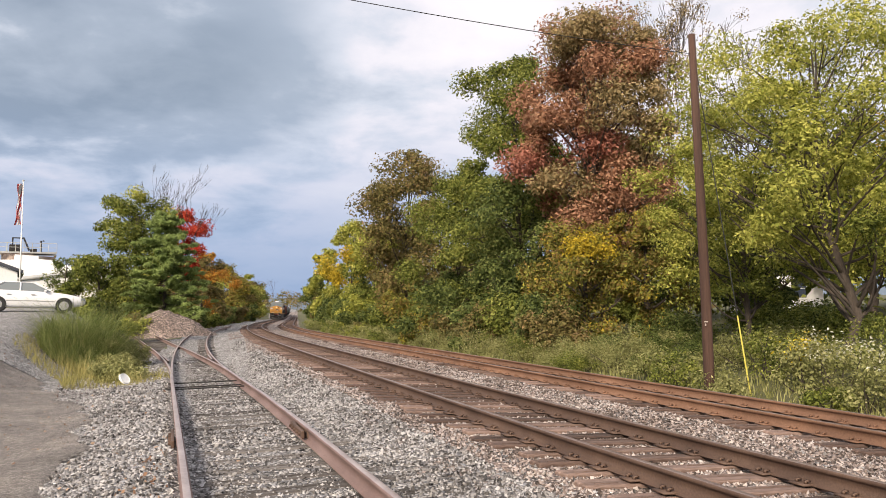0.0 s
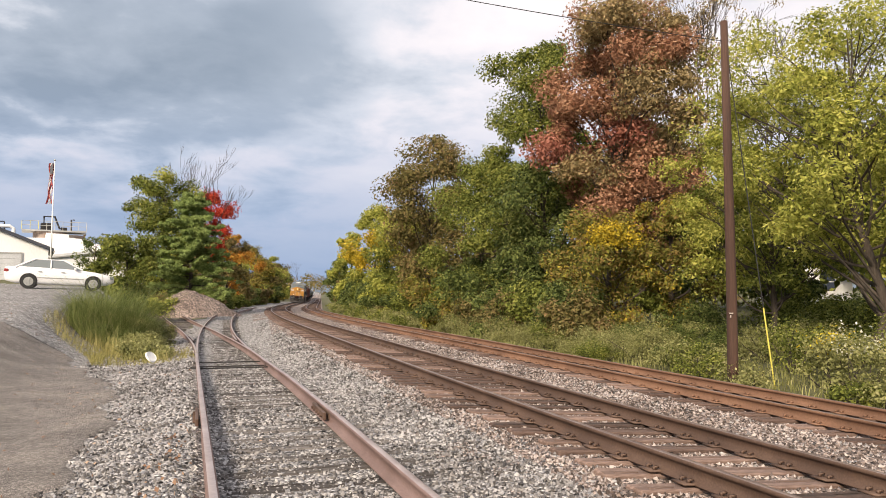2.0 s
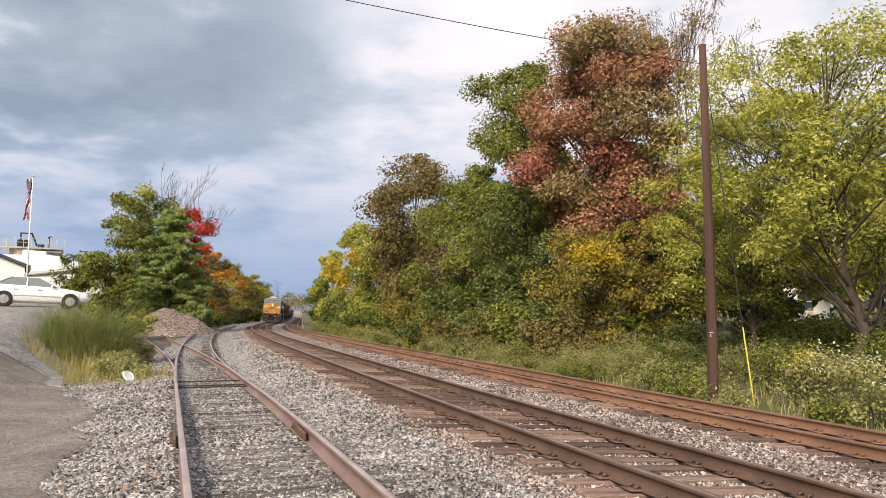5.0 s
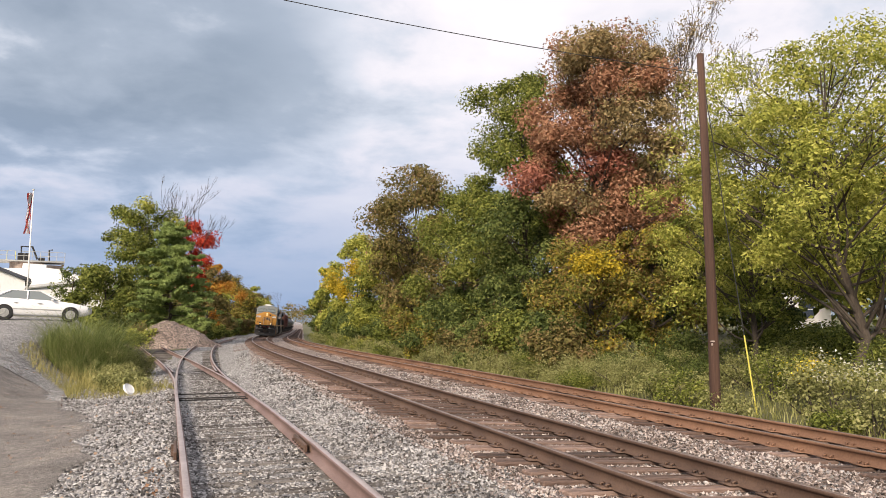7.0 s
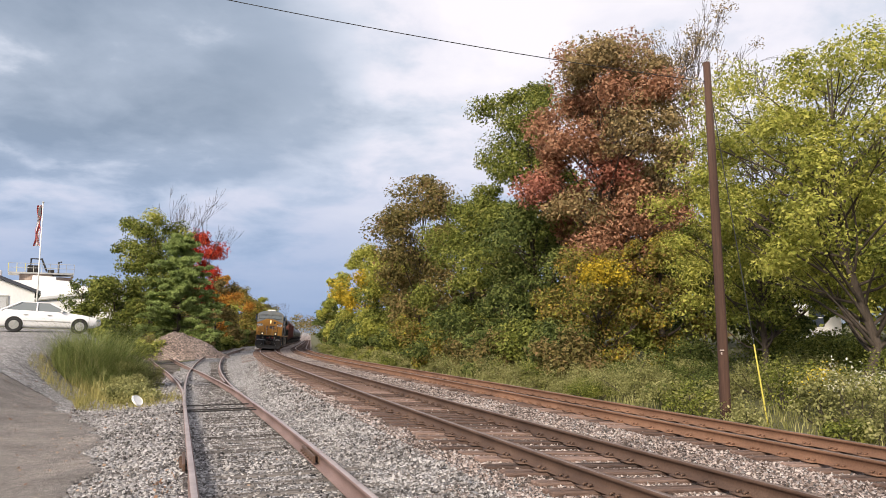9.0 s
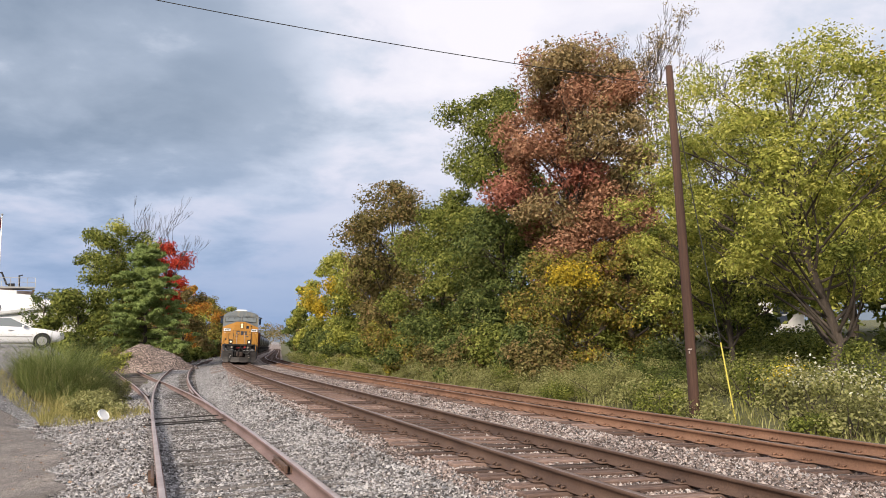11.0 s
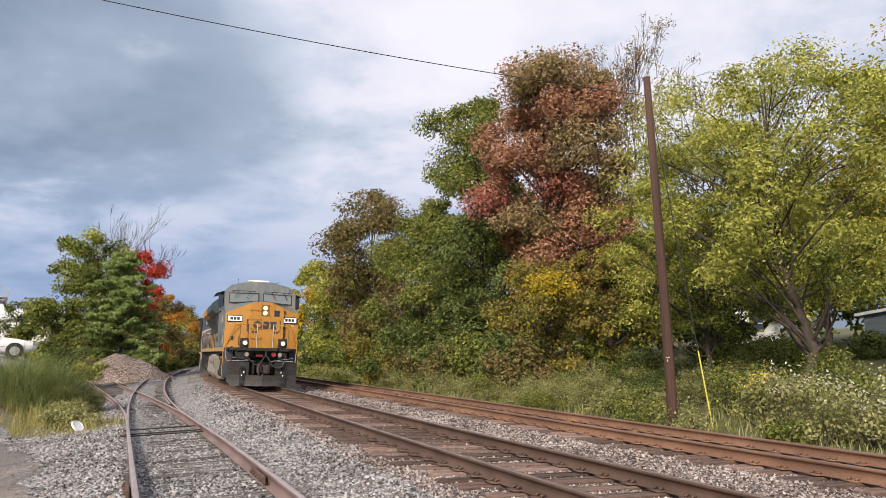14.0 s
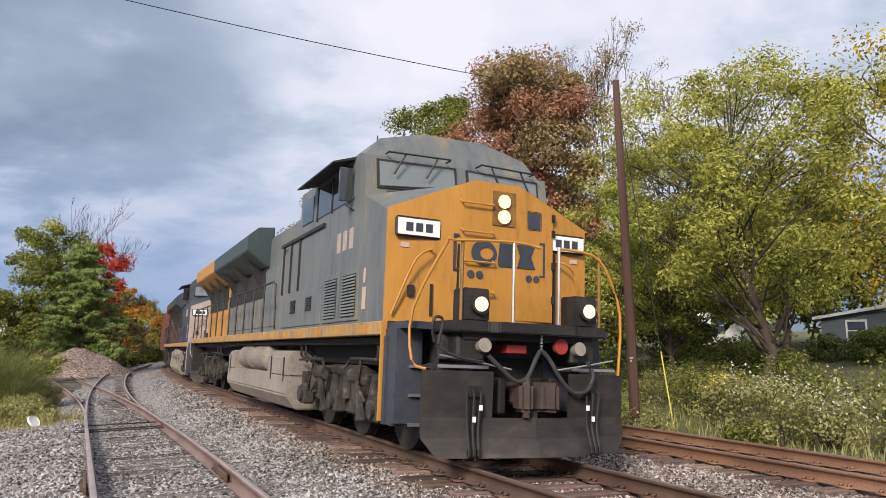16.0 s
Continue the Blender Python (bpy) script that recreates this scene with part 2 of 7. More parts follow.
M["grass"] = leafmat("tall_grass", [(0.075, 0.10, 0.03), (0.16, 0.205, 0.06), (0.26, 0.30, 0.10), (0.42, 0.41, 0.19)])
M["straw"] = leafmat("dry_grass", [(0.18, 0.17, 0.055), (0.31, 0.28, 0.095), (0.46, 0.40, 0.17)])
M["white_flower"] = leafmat("white_flowers", [(0.42, 0.41, 0.30), (0.58, 0.57, 0.44), (0.70, 0.69, 0.58)])
M["gold_flower"] = leafmat("goldenrod", [(0.50, 0.38, 0.03), (0.66, 0.50, 0.04), (0.76, 0.62, 0.08)])

# ---- small builders ----


def mesh_np(name, verts, faces, material, smooth=False):
    """Mesh from arrays; faces all with the same number of corners."""
    verts, faces = np.asarray(verts, np.float32), np.asarray(faces, np.int32)
    me = bpy.data.meshes.new(name)
    me.vertices.add(len(verts)); me.vertices.foreach_set("co", verts.ravel())
    k = faces.shape[1]
    me.loops.add(faces.size); me.loops.foreach_set("vertex_index", faces.ravel())
    me.polygons.add(len(faces)); me.polygons.foreach_set("loop_start", np.arange(0, faces.size, k, dtype=np.int32))
    me.update(calc_edges=True)
    me.materials.append(material)
    if smooth:
        me.polygons.foreach_set("use_smooth", np.ones(len(faces), bool))
    return me


def part(name, bm, material, parent=None, label="", smooth=False):
    me = bpy.data.meshes.new(name)
    bmesh.ops.recalc_face_normals(bm, faces=bm.faces)
    bm.to_mesh(me); bm.free()
    for m in (material if isinstance(material, (list, tuple)) else [material]):
        me.materials.append(m)
    if smooth:
        for p in me.polygons:
            p.use_smooth = True
    ob = new(name, me)
    ob.parent = parent
    return tagged(ob, label)


def box(bm, x0, x1, y0, y1, z0, z1, bevel=0.0):
    r = bmesh.ops.create_cube(bm, size=1.0)
    vs = r["verts"]
    for v in vs:
        v.co = Vector(((x0 + x1) / 2 + v.co.x * (x1 - x0), (y0 + y1) / 2 + v.co.y * (y1 - y0), (z0 + z1) / 2 + v.co.z * (z1 - z0)))
    if bevel:
        bmesh.ops.bevel(bm, geom=list({e for v in vs for e in v.link_edges}), offset=bevel, segments=1, affect="EDGES")


def cyl(bm, p0, p1, r0, r1=None, segs=12, caps=True):
    p0, p1 = Vector(p0), Vector(p1)
    d = p1 - p0
    bmesh.ops.create_cone(bm, cap_ends=caps, segments=segs, radius1=r0, radius2=r0 if r1 is None else r1, depth=d.length,
                          matrix=Matrix.Translation((p0 + p1) / 2) @ d.to_track_quat("Z", "Y").to_matrix().to_4x4())


def tube_arrays(pts, radii, segs=6):
    """Verts and quads of a tapered tube along points."""
    pts = np.asarray(pts, float)
    d = np.gradient(pts, axis=0)
    d /= np.linalg.norm(d, axis=1)[:, None] + 1e-9
    ref = np.where(np.abs(d[:, 2:3]) > 0.9, [[1.0, 0, 0]], [[0, 0, 1.0]])
    u = np.cross(d, ref); u /= np.linalg.norm(u, axis=1)[:, None] + 1e-9
    v = np.cross(d, u)
    a = np.arange(segs) * 2 * np.pi / segs
    ring = u[:, None, :] * np.cos(a)[None, :, None] + v[:, None, :] * np.sin(a)[None, :, None]
    verts = (pts[:, None, :] + ring * np.asarray(radii, float)[:, None, None]).reshape(-1, 3)
    n = len(pts)
    i = np.arange(n - 1)[:, None] * segs
    k = np.arange(segs)[None, :]
    k2 = (k + 1) % segs
    faces = np.stack([i + k, i + k2, i + segs + k2, i + segs + k], -1).reshape(-1, 4)
    return verts, faces


def join_arrays(chunks):
    vs, fs, n = [], [], 0
    for v, f in chunks:
        vs.append(v); fs.append(f + n); n += len(v)
    return np.concatenate(vs), np.concatenate(fs)


def tube(bm, pts, r, segs=6):
    v, f = tube_arrays(pts, np.full(len(pts), r), segs)
    bv = [bm.verts.new(c) for c in v]
    for q in f:
        bm.faces.new([bv[i] for i in q])
    for k in (0, len(pts) - 1):
        bm.faces.new(bv[k * segs:(k + 1) * segs])


def empty(name, m, label, category, group="", kind=""):
    ob = new(name)
    ob.matrix_world = m
    return tagged(ob, label, category, group, kind)


# ---- the line of the tracks: one long curve to the right ----
P0, HEAD0, BEND = Vector((2.677, 6.5)), -20.5, 0.086      # start, heading (degrees right of +y), degrees per metre
KAPPA = radians(BEND)
N0 = Vector((math.cos(radians(HEAD0)), -math.sin(radians(HEAD0))))
CENTRE = P0 + N0 / KAPPA
BEND_END = 112.0                                           # the curve's end
CANT = 0.057                                               # slope of the canted tracks
M2_OFF, SD_OFF = 4.06, -3.95                               # second main track, siding


def line(s, o=0.0):
    """Plan position s metres along the near main track and o metres to its right, and the heading in degrees."""
    a = radians(HEAD0 + BEND * min(s, BEND_END))
    n = Vector((math.cos(a), -math.sin(a)))
    p = CENTRE - n * (1 / KAPPA - o) + Vector((math.sin(a), math.cos(a))) * max(0.0, s - BEND_END)
    return p.x, p.y, math.degrees(a)


def offset_np(x, y):
    dx, dy = x - CENTRE.x, y - CENTRE.y
    o = 1 / KAPPA - np.hypot(dx, dy)
    a = np.arctan2(dy, -dx)
    s = (np.degrees(a) - HEAD0) / BEND
    e = radians(HEAD0 + BEND * BEND_END)                   # past the curve the line runs straight on
    ex, ey = CENTRE.x - math.cos(e) / KAPPA, CENTRE.y + math.sin(e) / KAPPA
    rx, ry = x - ex, y - ey
    far = s > BEND_END
    s = np.where(far, BEND_END + rx * math.sin(e) + ry * math.cos(e), s)
    o = np.where(far, rx * math.cos(e) - ry * math.sin(e), o)
    return s, o


PROFILE = ([-9, -6.6, -5.5, -4.95, -4.72, -4.5, -4, -2.7, -2.4, -1.9, -1.35, 0, 1.35, 1.9, 2.4, 2.75, 4.06, 5.4, 6.0, 7.6, 10, 14, 40, 120, 400],
           [-0.30, -0.26, -0.15, -0.11, -0.12, -0.20, -0.21, -0.205, -0.18, -0.13, -0.15, -0.225, -0.30, -0.31, -0.29, -0.325, -0.40, -0.475, -0.50, -0.95, -0.85, -0.4, 0.9, 3, 6])


def grade_np(s):
    """Height of the rail tops along the line: level, then down at eight in a thousand."""
    s = np.clip(np.asarray(s, float), 12, 260)
    return np.where(s < 30, -(s - 12) ** 2 * 0.00023, -0.0745 - (s - 30) * 0.0083)


def siding_dip(s):
    """How far the old siding lies below the main track."""
    return np.interp(s, [4, 8, 12, 16, 21, 27, 40, 48, 58, 72], [0, -0.045, -0.14, -0.235, -0.335, -0.40, -0.40, -0.33, -0.2, -0.1])


def ground_z(x, y):
    x, y = np.asarray(x, float), np.asarray(y, float)
    s, o = offset_np(x, y)
    z = np.interp(o, *PROFILE)
    def ss(t):
        t = np.clip(t, 0, 1)
        return t * t * (3 - 2 * t)
    q = np.clip(s, 12, 62) / 50.0
    bed = -(((3.0868 * q + -10.7339) * q + 4.5505) * q + -4.4992) + 2.2          # level bed of the diverging track
    foot = 7.5 + ss((s - 25) / 10) * np.clip(bed - 7.5, 0, 6)
    z = z + siding_dip(s) * ss((-o - 1.9) / 1.1) * (1 - ss((-o - foot) / 3))
    z = z + (1.85 * np.clip((s - 5) / 28, 0, 1) + 0.15 * ss((s - 33) / 10)) * ss((-o - foot) / 3) + 3.0 * ss((-o - 30) / 60)
    z = z + 1.0 * ss((s - 45) / 25) * ss((-o - foot + 1) / 4)
    return z + grade_np(s) * ss((o + 15) / 7) + 0.02 * np.sin(x * 0.9) * np.sin(y * 0.7) * (np.abs(o) > 7)


def gz(x, y):
    return float(ground_z(x, y))


def build_ground():
    rings = [0.0]
    r = 0.02
    while r < 4200:
        rings.append(r)
        r *= 1.034
        r += 0.03 if r > 0.4 else 0.12
    na = 330
    a = np.arange(na) * 2 * np.pi / na
    R = np.array(rings[1:])
    x, y = (R[:, None] * np.sin(a)).ravel() + 0.31, (R[:, None] * np.cos(a)).ravel() + 0.17
    verts = np.stack([x, y, ground_z(x, y)], 1)
    i, k = np.arange(len(R) - 1)[:, None] * na, np.arange(na)[None, :]
    k2 = (k + 1) % na
    faces = np.stack([i + k, i + na + k, i + na + k2, i + k2], -1).reshape(-1, 4)
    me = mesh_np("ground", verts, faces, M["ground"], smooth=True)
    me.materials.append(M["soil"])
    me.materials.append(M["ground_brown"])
    c = verts[faces].mean(1)
    sc, oc = offset_np(c[:, 0], c[:, 1])
    green = (oc > 6.3 + 0.25 * np.sin(sc * 1.7)) | ((oc < -6.2 - 0.3 * np.sin(sc * 0.9)) & (sc > 40 - 0.9 * (oc + 6.2))) | (np.hypot(c[:, 0], c[:, 1]) > 75) & (np.abs(oc) > 6.5)
    brown = ~green & (oc > -1.8 + np.random.default_rng(2).uniform(-0.7, 0.7, len(oc)) * np.clip(14 / np.hypot(c[:, 0], c[:, 1]), 0.1, 1))
    me.polygons.foreach_set("material_index", green.astype(np.int32) + 2 * brown.astype(np.int32))
    tagged(new("ground", me), "grey crushed-stone ground and lot beside the railway", "ground", kind="structure")


build_ground()

# ---- tracks ----
RAIL_PROFILE = [(-0.07, -0.17), (0.07, -0.17), (0.07, -0.158), (0.012, -0.142), (0.010, -0.042), (0.036, -0.034), (0.037, -0.006), (0.030, 0.0),
                (-0.030, 0.0), (-0.037, -0.006), (-0.036, -0.034), (-0.010, -0.042), (-0.012, -0.142), (-0.07, -0.158)]


def rail_mesh(name, pts, side, lower):
    """pts: x, y, z, heading of the rail's head; lower: material under the worn head."""
    prof = np.array(RAIL_PROFILE)
    n, k = len(pts), len(prof)
    pts = np.asarray(pts)
    a = np.radians(pts[:, 3])
    nx, ny = np.cos(a), -np.sin(a)
    verts = np.stack([pts[:, 0:1] + nx[:, None] * prof[None, :, 0], pts[:, 1:2] + ny[:, None] * prof[None, :, 0],
                      pts[:, 2:3] + np.repeat(prof[None, :, 1], n, 0)], -1).reshape(-1, 3)
    i, j = np.arange(n - 1)[:, None] * k, np.arange(k)[None, :]
    j2 = (j + 1) % k
    faces = np.stack([i + j, i + j2, i + k + j2, i + k + j], -1).reshape(-1, 4)
    me = mesh_np(name, verts, faces, lower)
    me.materials.append(M["railtop_siding" if lower is M["rail_siding"] else "railtop"])
    idx = np.tile((np.arange(k) == 7).astype(np.int32), n - 1)
    me.polygons.foreach_set("material_index", idx)
    return me


TIE_MESH = {}


def tie_mesh(kind, material):
    if kind not in TIE_MESH:
        bm = bmesh.new()
        box(bm, -1.3, 1.3, -0.115, 0.115, -0.18, 0.0, 0.016)
        for y, x0, x1 in ((-0.05, -1.18, -0.95), (0.03, 0.2, 0.62), (0.06, -0.5, -0.12), (-0.02, 0.98, 1.22)):
            box(bm, x0, x1, y - 0.012, y + 0.012, -0.02, 0.006)
        me = bpy.data.meshes.new("tie")
        bm.to_mesh(me); bm.free()
        me.materials.append(material)
        TIE_MESH[kind] = me
    return TIE_MESH[kind]


def track(name, label, path, s0, s1, cant, rail_m, tie_kind, tie_m, near, gauge=0.7525, tie_from=None, plates=True):
    """path(s) -> x, y, heading, z of the rail tops' middle."""
    top = empty(name, Matrix.Identity(4), label, "railway track", "tracks", "structure")
    plates_on = plates
    ss = list(np.arange(s0, s1 + 0.01, 1.5))
    for side in (-1, 1):
        pts = []
        for s in ss:
            x, y, h, z = path(s)
            a = radians(h)
            pts.append((x + math.cos(a) * side * gauge, y - math.sin(a) * side * gauge, z - side * gauge * cant, h))
        ob = new("rail", rail_mesh("rail", pts, side, rail_m))
        ob.parent = top
    rng = random.Random(len(name) * 7)
    far_v, far_f = [], []
    s = s0 if tie_from is None else tie_from
    plate = bmesh.new()
    box(plate, -0.17, 0.17, -0.09, 0.09, 0.0, 0.016)
    for sx in (-1, 1):
        for sy in (-0.05, 0.05):
            box(plate, sx * 0.10 - 0.014, sx * 0.10 + 0.014, sy - 0.012, sy + 0.012, 0.016, 0.042)
            box(plate, sx * 0.082 - 0.02, sx * 0.082 + 0.02, sy - 0.02, sy + 0.02, 0.034, 0.048)
    pme = bpy.data.meshes.new("plate")
    plate.to_mesh(pme); plate.free()
    pv = np.array([v.co[:] for v in pme.vertices]); pf = np.array([list(p.vertices) for p in pme.polygons])
    tv = np.array([v.co[:] for v in tie_mesh(tie_kind, tie_m).vertices])
    tfaces = [list(p.vertices) for p in tie_mesh(tie_kind, tie_m).polygons]
    n_far = 0
    pchunks = []
    while s < s1 - 0.2:
        x, y, h, z = path(s)
        tilt = math.degrees(math.atan(cant))
        m = pose(x, y, z - (0.172 if plates_on else 0.192), 0, 0, -h) @ pose(0, 0, 0, 0, tilt, 0)
        m = m @ pose(rng.uniform(-0.11, 0.11), 0, rng.uniform(-0.018, 0.0), rng.uniform(-2.5, 2.5), 0, rng.uniform(-2.2, 2.2))
        if near[0] <= s <= near[1]:
            ob = new("tie", tie_mesh(tie_kind, tie_m))
            ob.parent = top
            ob.matrix_world = m
        else:
            mm = np.array(m)
            v = tv @ mm[:3, :3].T + mm[:3, 3]
            far_f.extend([[i + n_far for i in f] for f in tfaces]); far_v.append(v); n_far += len(v)
        if plates_on and s < near[1]:
            mm = np.array(pose(x, y, z - 0.171, 0, 0, -h) @ pose(0, 0, 0, 0, tilt, 0))
            for side in (-1, 1):
                v = (pv + [side * gauge, 0, 0]) @ mm[:3, :3].T + mm[:3, 3]
                pchunks.append((v, pf))
        s += 0.5 + rng.uniform(-0.03, 0.03)
    if far_v:
        me = bpy.data.meshes.new("far_ties")
        me.from_pydata(np.concatenate(far_v).tolist(), [], far_f)
        me.materials.append(tie_m)
        ob = tagged(new("far_ties", me), "rows of worn wooden ties", kind="stuff"); ob.parent = top
    if pchunks:
        v, f = join_arrays(pchunks)
        ob = tagged(new("tie_plates", mesh_np("tie_plates", v, f, rail_m)), "rusty tie plates and spikes", kind="stuff"); ob.parent = top
    return top


def grade(s):
    return float(grade_np(s))


def main_path(s):
    return (*line(s), grade(s))


def second_path(s):
    return (*line(s, M2_OFF), grade(s) - 0.175)


def poly(c, s):
    v = 0.0
    s = np.clip(s, -8.0, 79.0)
    for k in c:
        v = v * (s / 50.0) + k
    return v


SIDING = (-0.1841, 1.3171, -1.6065, -0.1797, -3.8434)     # offset from the main track along s / 50 m
BRANCH = (3.0868, -10.7339, 4.5505, -4.4992)


def offset_path(c, z):
    def path(s):
        x, y, h = line(s, poly(c, s))
        bend = math.degrees(math.atan2(poly(c, s + 0.5) - poly(c, s - 0.5), 1.0))
        return x, y, h + bend, z + grade(s) + float(siding_dip(s))
    return path


siding_path, branch_path = offset_path(SIDING, 0.0), offset_path(BRANCH, 0.003)


track("main_track", "rusty main-line track with brown wooden ties, canted in its curve", main_path, -40, 330, CANT, M["rail"], "brown", M["tie"], (-8, 75))
track("second_main_track", "orange-rusted second main track with wooden ties", second_path, -40, 330, CANT, M["rail_orange"], "brown", M["tie"], (-8, 60))
track("siding_track", "dull disused siding track with grey half-buried ties", siding_path, -40, 96, 0.0, M["rail_siding"], "grey", M["tie_grey"], (-8, 60), plates=False)
track("branch_track", "rusty diverging track of the siding's turnout", branch_path, 12, 58, 0.0, M["rail_siding"], "grey", M["tie_grey"], (27, 57), tie_from=27, plates=False)


ASPHALT_Y = [-6, 0, 4, 7.0, 8.0, 9.5, 13.1, 17.9, 22, 26.6, 30.2, 34]       # the drive's right edge
ASPHALT_X = [-2.6, -2.8, -3.1, -3.6, -3.95, -4.55, -6.2, -9.4, -12.2, -15.0, -18.3, -22]


def scatter_stones():
    rng = np.random.default_rng(3)
    n = 400000
    s = -3.5 + 40 * rng.random(n) ** 2.0
    o = rng.uniform(-7.6, 6.6, n)
    a = np.radians(HEAD0 + BEND * s)
    px = CENTRE.x - np.cos(a) * (1 / KAPPA - o)
    py = CENTRE.y + np.sin(a) * (1 / KAPPA - o)
    keep = np.ones(n, bool)
    for c, h in ((0, 0.9), (M2_OFF, 0.9), (SIDING, 0.62)):
        d = np.abs(o - (poly(c, s) if c is SIDING else c))
        keep &= ~(np.abs(d - 0.7525) < 0.085)
        on_tie = (np.abs((s % 0.5) - 0.25) > 0.13) & (d < 1.25)
        keep &= ~(on_tie & (rng.random(n) < h))
    dist = np.hypot(px, py)
    keep &= (dist > 1.2) & (rng.random(n) < np.clip(1.25 - dist / 26, 0.06, 1))
    keep &= (px > np.interp(py, ASPHALT_Y, ASPHALT_X) - 1.1 * rng.random(n) ** 3) | (rng.random(n) < 0.012)
    keep &= ~((o < -6.0) & (rng.random(n) < 0.25))
    px, py, dist, o = px[keep], py[keep], dist[keep], o[keep]
    n = len(px)
    size = rng.uniform(0.010, 0.021, n) * (1 + dist / 40)
    octa = np.array([[1, 0, -0.35], [-1, 0, -0.35], [0, 1, -0.35], [0, -1, -0.35], [0, 0, 0.85]], float) * 1.35
    faces = np.array([[0, 2, 4], [2, 1, 4], [1, 3, 4], [3, 0, 4]])
    v = octa[None] * rng.uniform(0.6, 1.15, (n, 5, 1)) + rng.uniform(-0.38, 0.38, (n, 5, 3))
    v = v * rng.uniform(0.6, 1.2, (n, 1, 3))
    q = rng.normal(size=(n, 4)) * [1, 0.28, 0.28, 1]; q /= np.linalg.norm(q, axis=1)[:, None]
    w, x, y, z = q.T
    Rm = np.stack([1 - 2 * (y * y + z * z), 2 * (x * y - z * w), 2 * (x * z + y * w), 2 * (x * y + z * w), 1 - 2 * (x * x + z * z), 2 * (y * z - x * w),
                   2 * (x * z - y * w), 2 * (y * z + x * w), 1 - 2 * (x * x + y * y)], 1).reshape(n, 3, 3)
    v = np.einsum("nij,nkj->nki", Rm, v) * size[:, None, None]
    v += np.stack([px, py, ground_z(px, py) + size * rng.uniform(-0.4, 0.5, n)], 1)[:, None, :]
    brown = (o > -1.7) & (rng.random(n) < 0.9)
    for pick, m, lab in ((~brown, "stone", "loose pale grey crushed-stone ballast beside the siding"), (brown, "stone_brown", "rust-stained crushed-stone ballast under the main tracks")):
        k = int(pick.sum())
        f = (faces[None] + (np.arange(k) * 5)[:, None, None]).reshape(-1, 3)
        tagged(new("ballast_stones", mesh_np("ballast_stones", v[pick].reshape(-1, 3), f, M[m])), lab, "ballast", kind="stuff")


scatter_stones()

# ---- trees and growth ----


def leaf_arrays(rng, centres, radii, per, size, flat=1.0, narrow=0.55, droop=0.0, tri=False):
    """Many small four-cornered leaves round clump centres."""
    centres, radii = np.asarray(centres, float), np.asarray(radii, float)
    c = np.repeat(np.arange(len(centres)), per)
    n = len(c)
    d = rng.normal(size=(n, 3)); d /= np.linalg.norm(d, axis=1)[:, None]
    rad = radii[c] * rng.random(n) ** 0.45
    p = centres[c] + d * rad[:, None] * np.array([1, 1, flat])
    nrm = d * 0.8 + rng.normal(size=(n, 3)) * 0.55 + np.array([0, 0, 0.55])
    nrm /= np.linalg.norm(nrm, axis=1)[:, None]
    t = rng.normal(size=(n, 3)) + np.array([0, 0, -droop])
    t -= nrm * (t * nrm).sum(1)[:, None]; t /= np.linalg.norm(t, axis=1)[:, None] + 1e-9
    b = np.cross(nrm, t)
    L = (size * rng.uniform(0.6, 1.35, n))[:, None]
    w = L * narrow
    if tri:
        v = np.stack([p - t * L * 0.5 - b * w * 0.62, p - t * L * 0.5 + b * w * 0.62, p + t * L * 0.55], 1).reshape(-1, 3)
        return v, np.arange(n * 3).reshape(n, 3)
    v = np.stack([p - t * L * 0.5, p + b * w * 0.5 + nrm * w * 0.12, p + t * L * 0.5, p - b * w * 0.5 + nrm * w * 0.12], 1).reshape(-1, 3)
    f = np.arange(n * 4).reshape(n, 4)
    return v, f


def limb(rng, a, b, r0, r1, sag=0.12, n=6):
    a, b = np.asarray(a, float), np.asarray(b, float)
    t = np.linspace(0, 1, n)[:, None]
    L = np.linalg.norm(b - a)
    bow = rng.normal(size=3) * sag * L * 0.5
    pts = a + (b - a) * t + bow * (t * (1 - t)) * 2 + np.array([0, 0, 1.0]) * (-L * sag) * (t * (1 - t)) * 1.0
    return tube_arrays(pts, np.linspace(r0, r1, n), 6)


def crown_clumps(rng, h, r, low, k):
    """Clump centres of a plain bushy crown."""
    out = []
    while len(out) < k:
        d = rng.normal(size=3); d /= np.linalg.norm(d)
        p = d * rng.random() ** 0.42
        z = h * (1 + low) / 2 + p[2] * h * (1 - low) / 2
        f = (z - h * low) / (h - h * low)
        wob = 1 + 0.22 * math.sin(3.1 * math.atan2(d[1], d[0]) + 5 * f + h)
        out.append((p[0] * r * wob, p[1] * r * wob, z))
    return np.array(out)


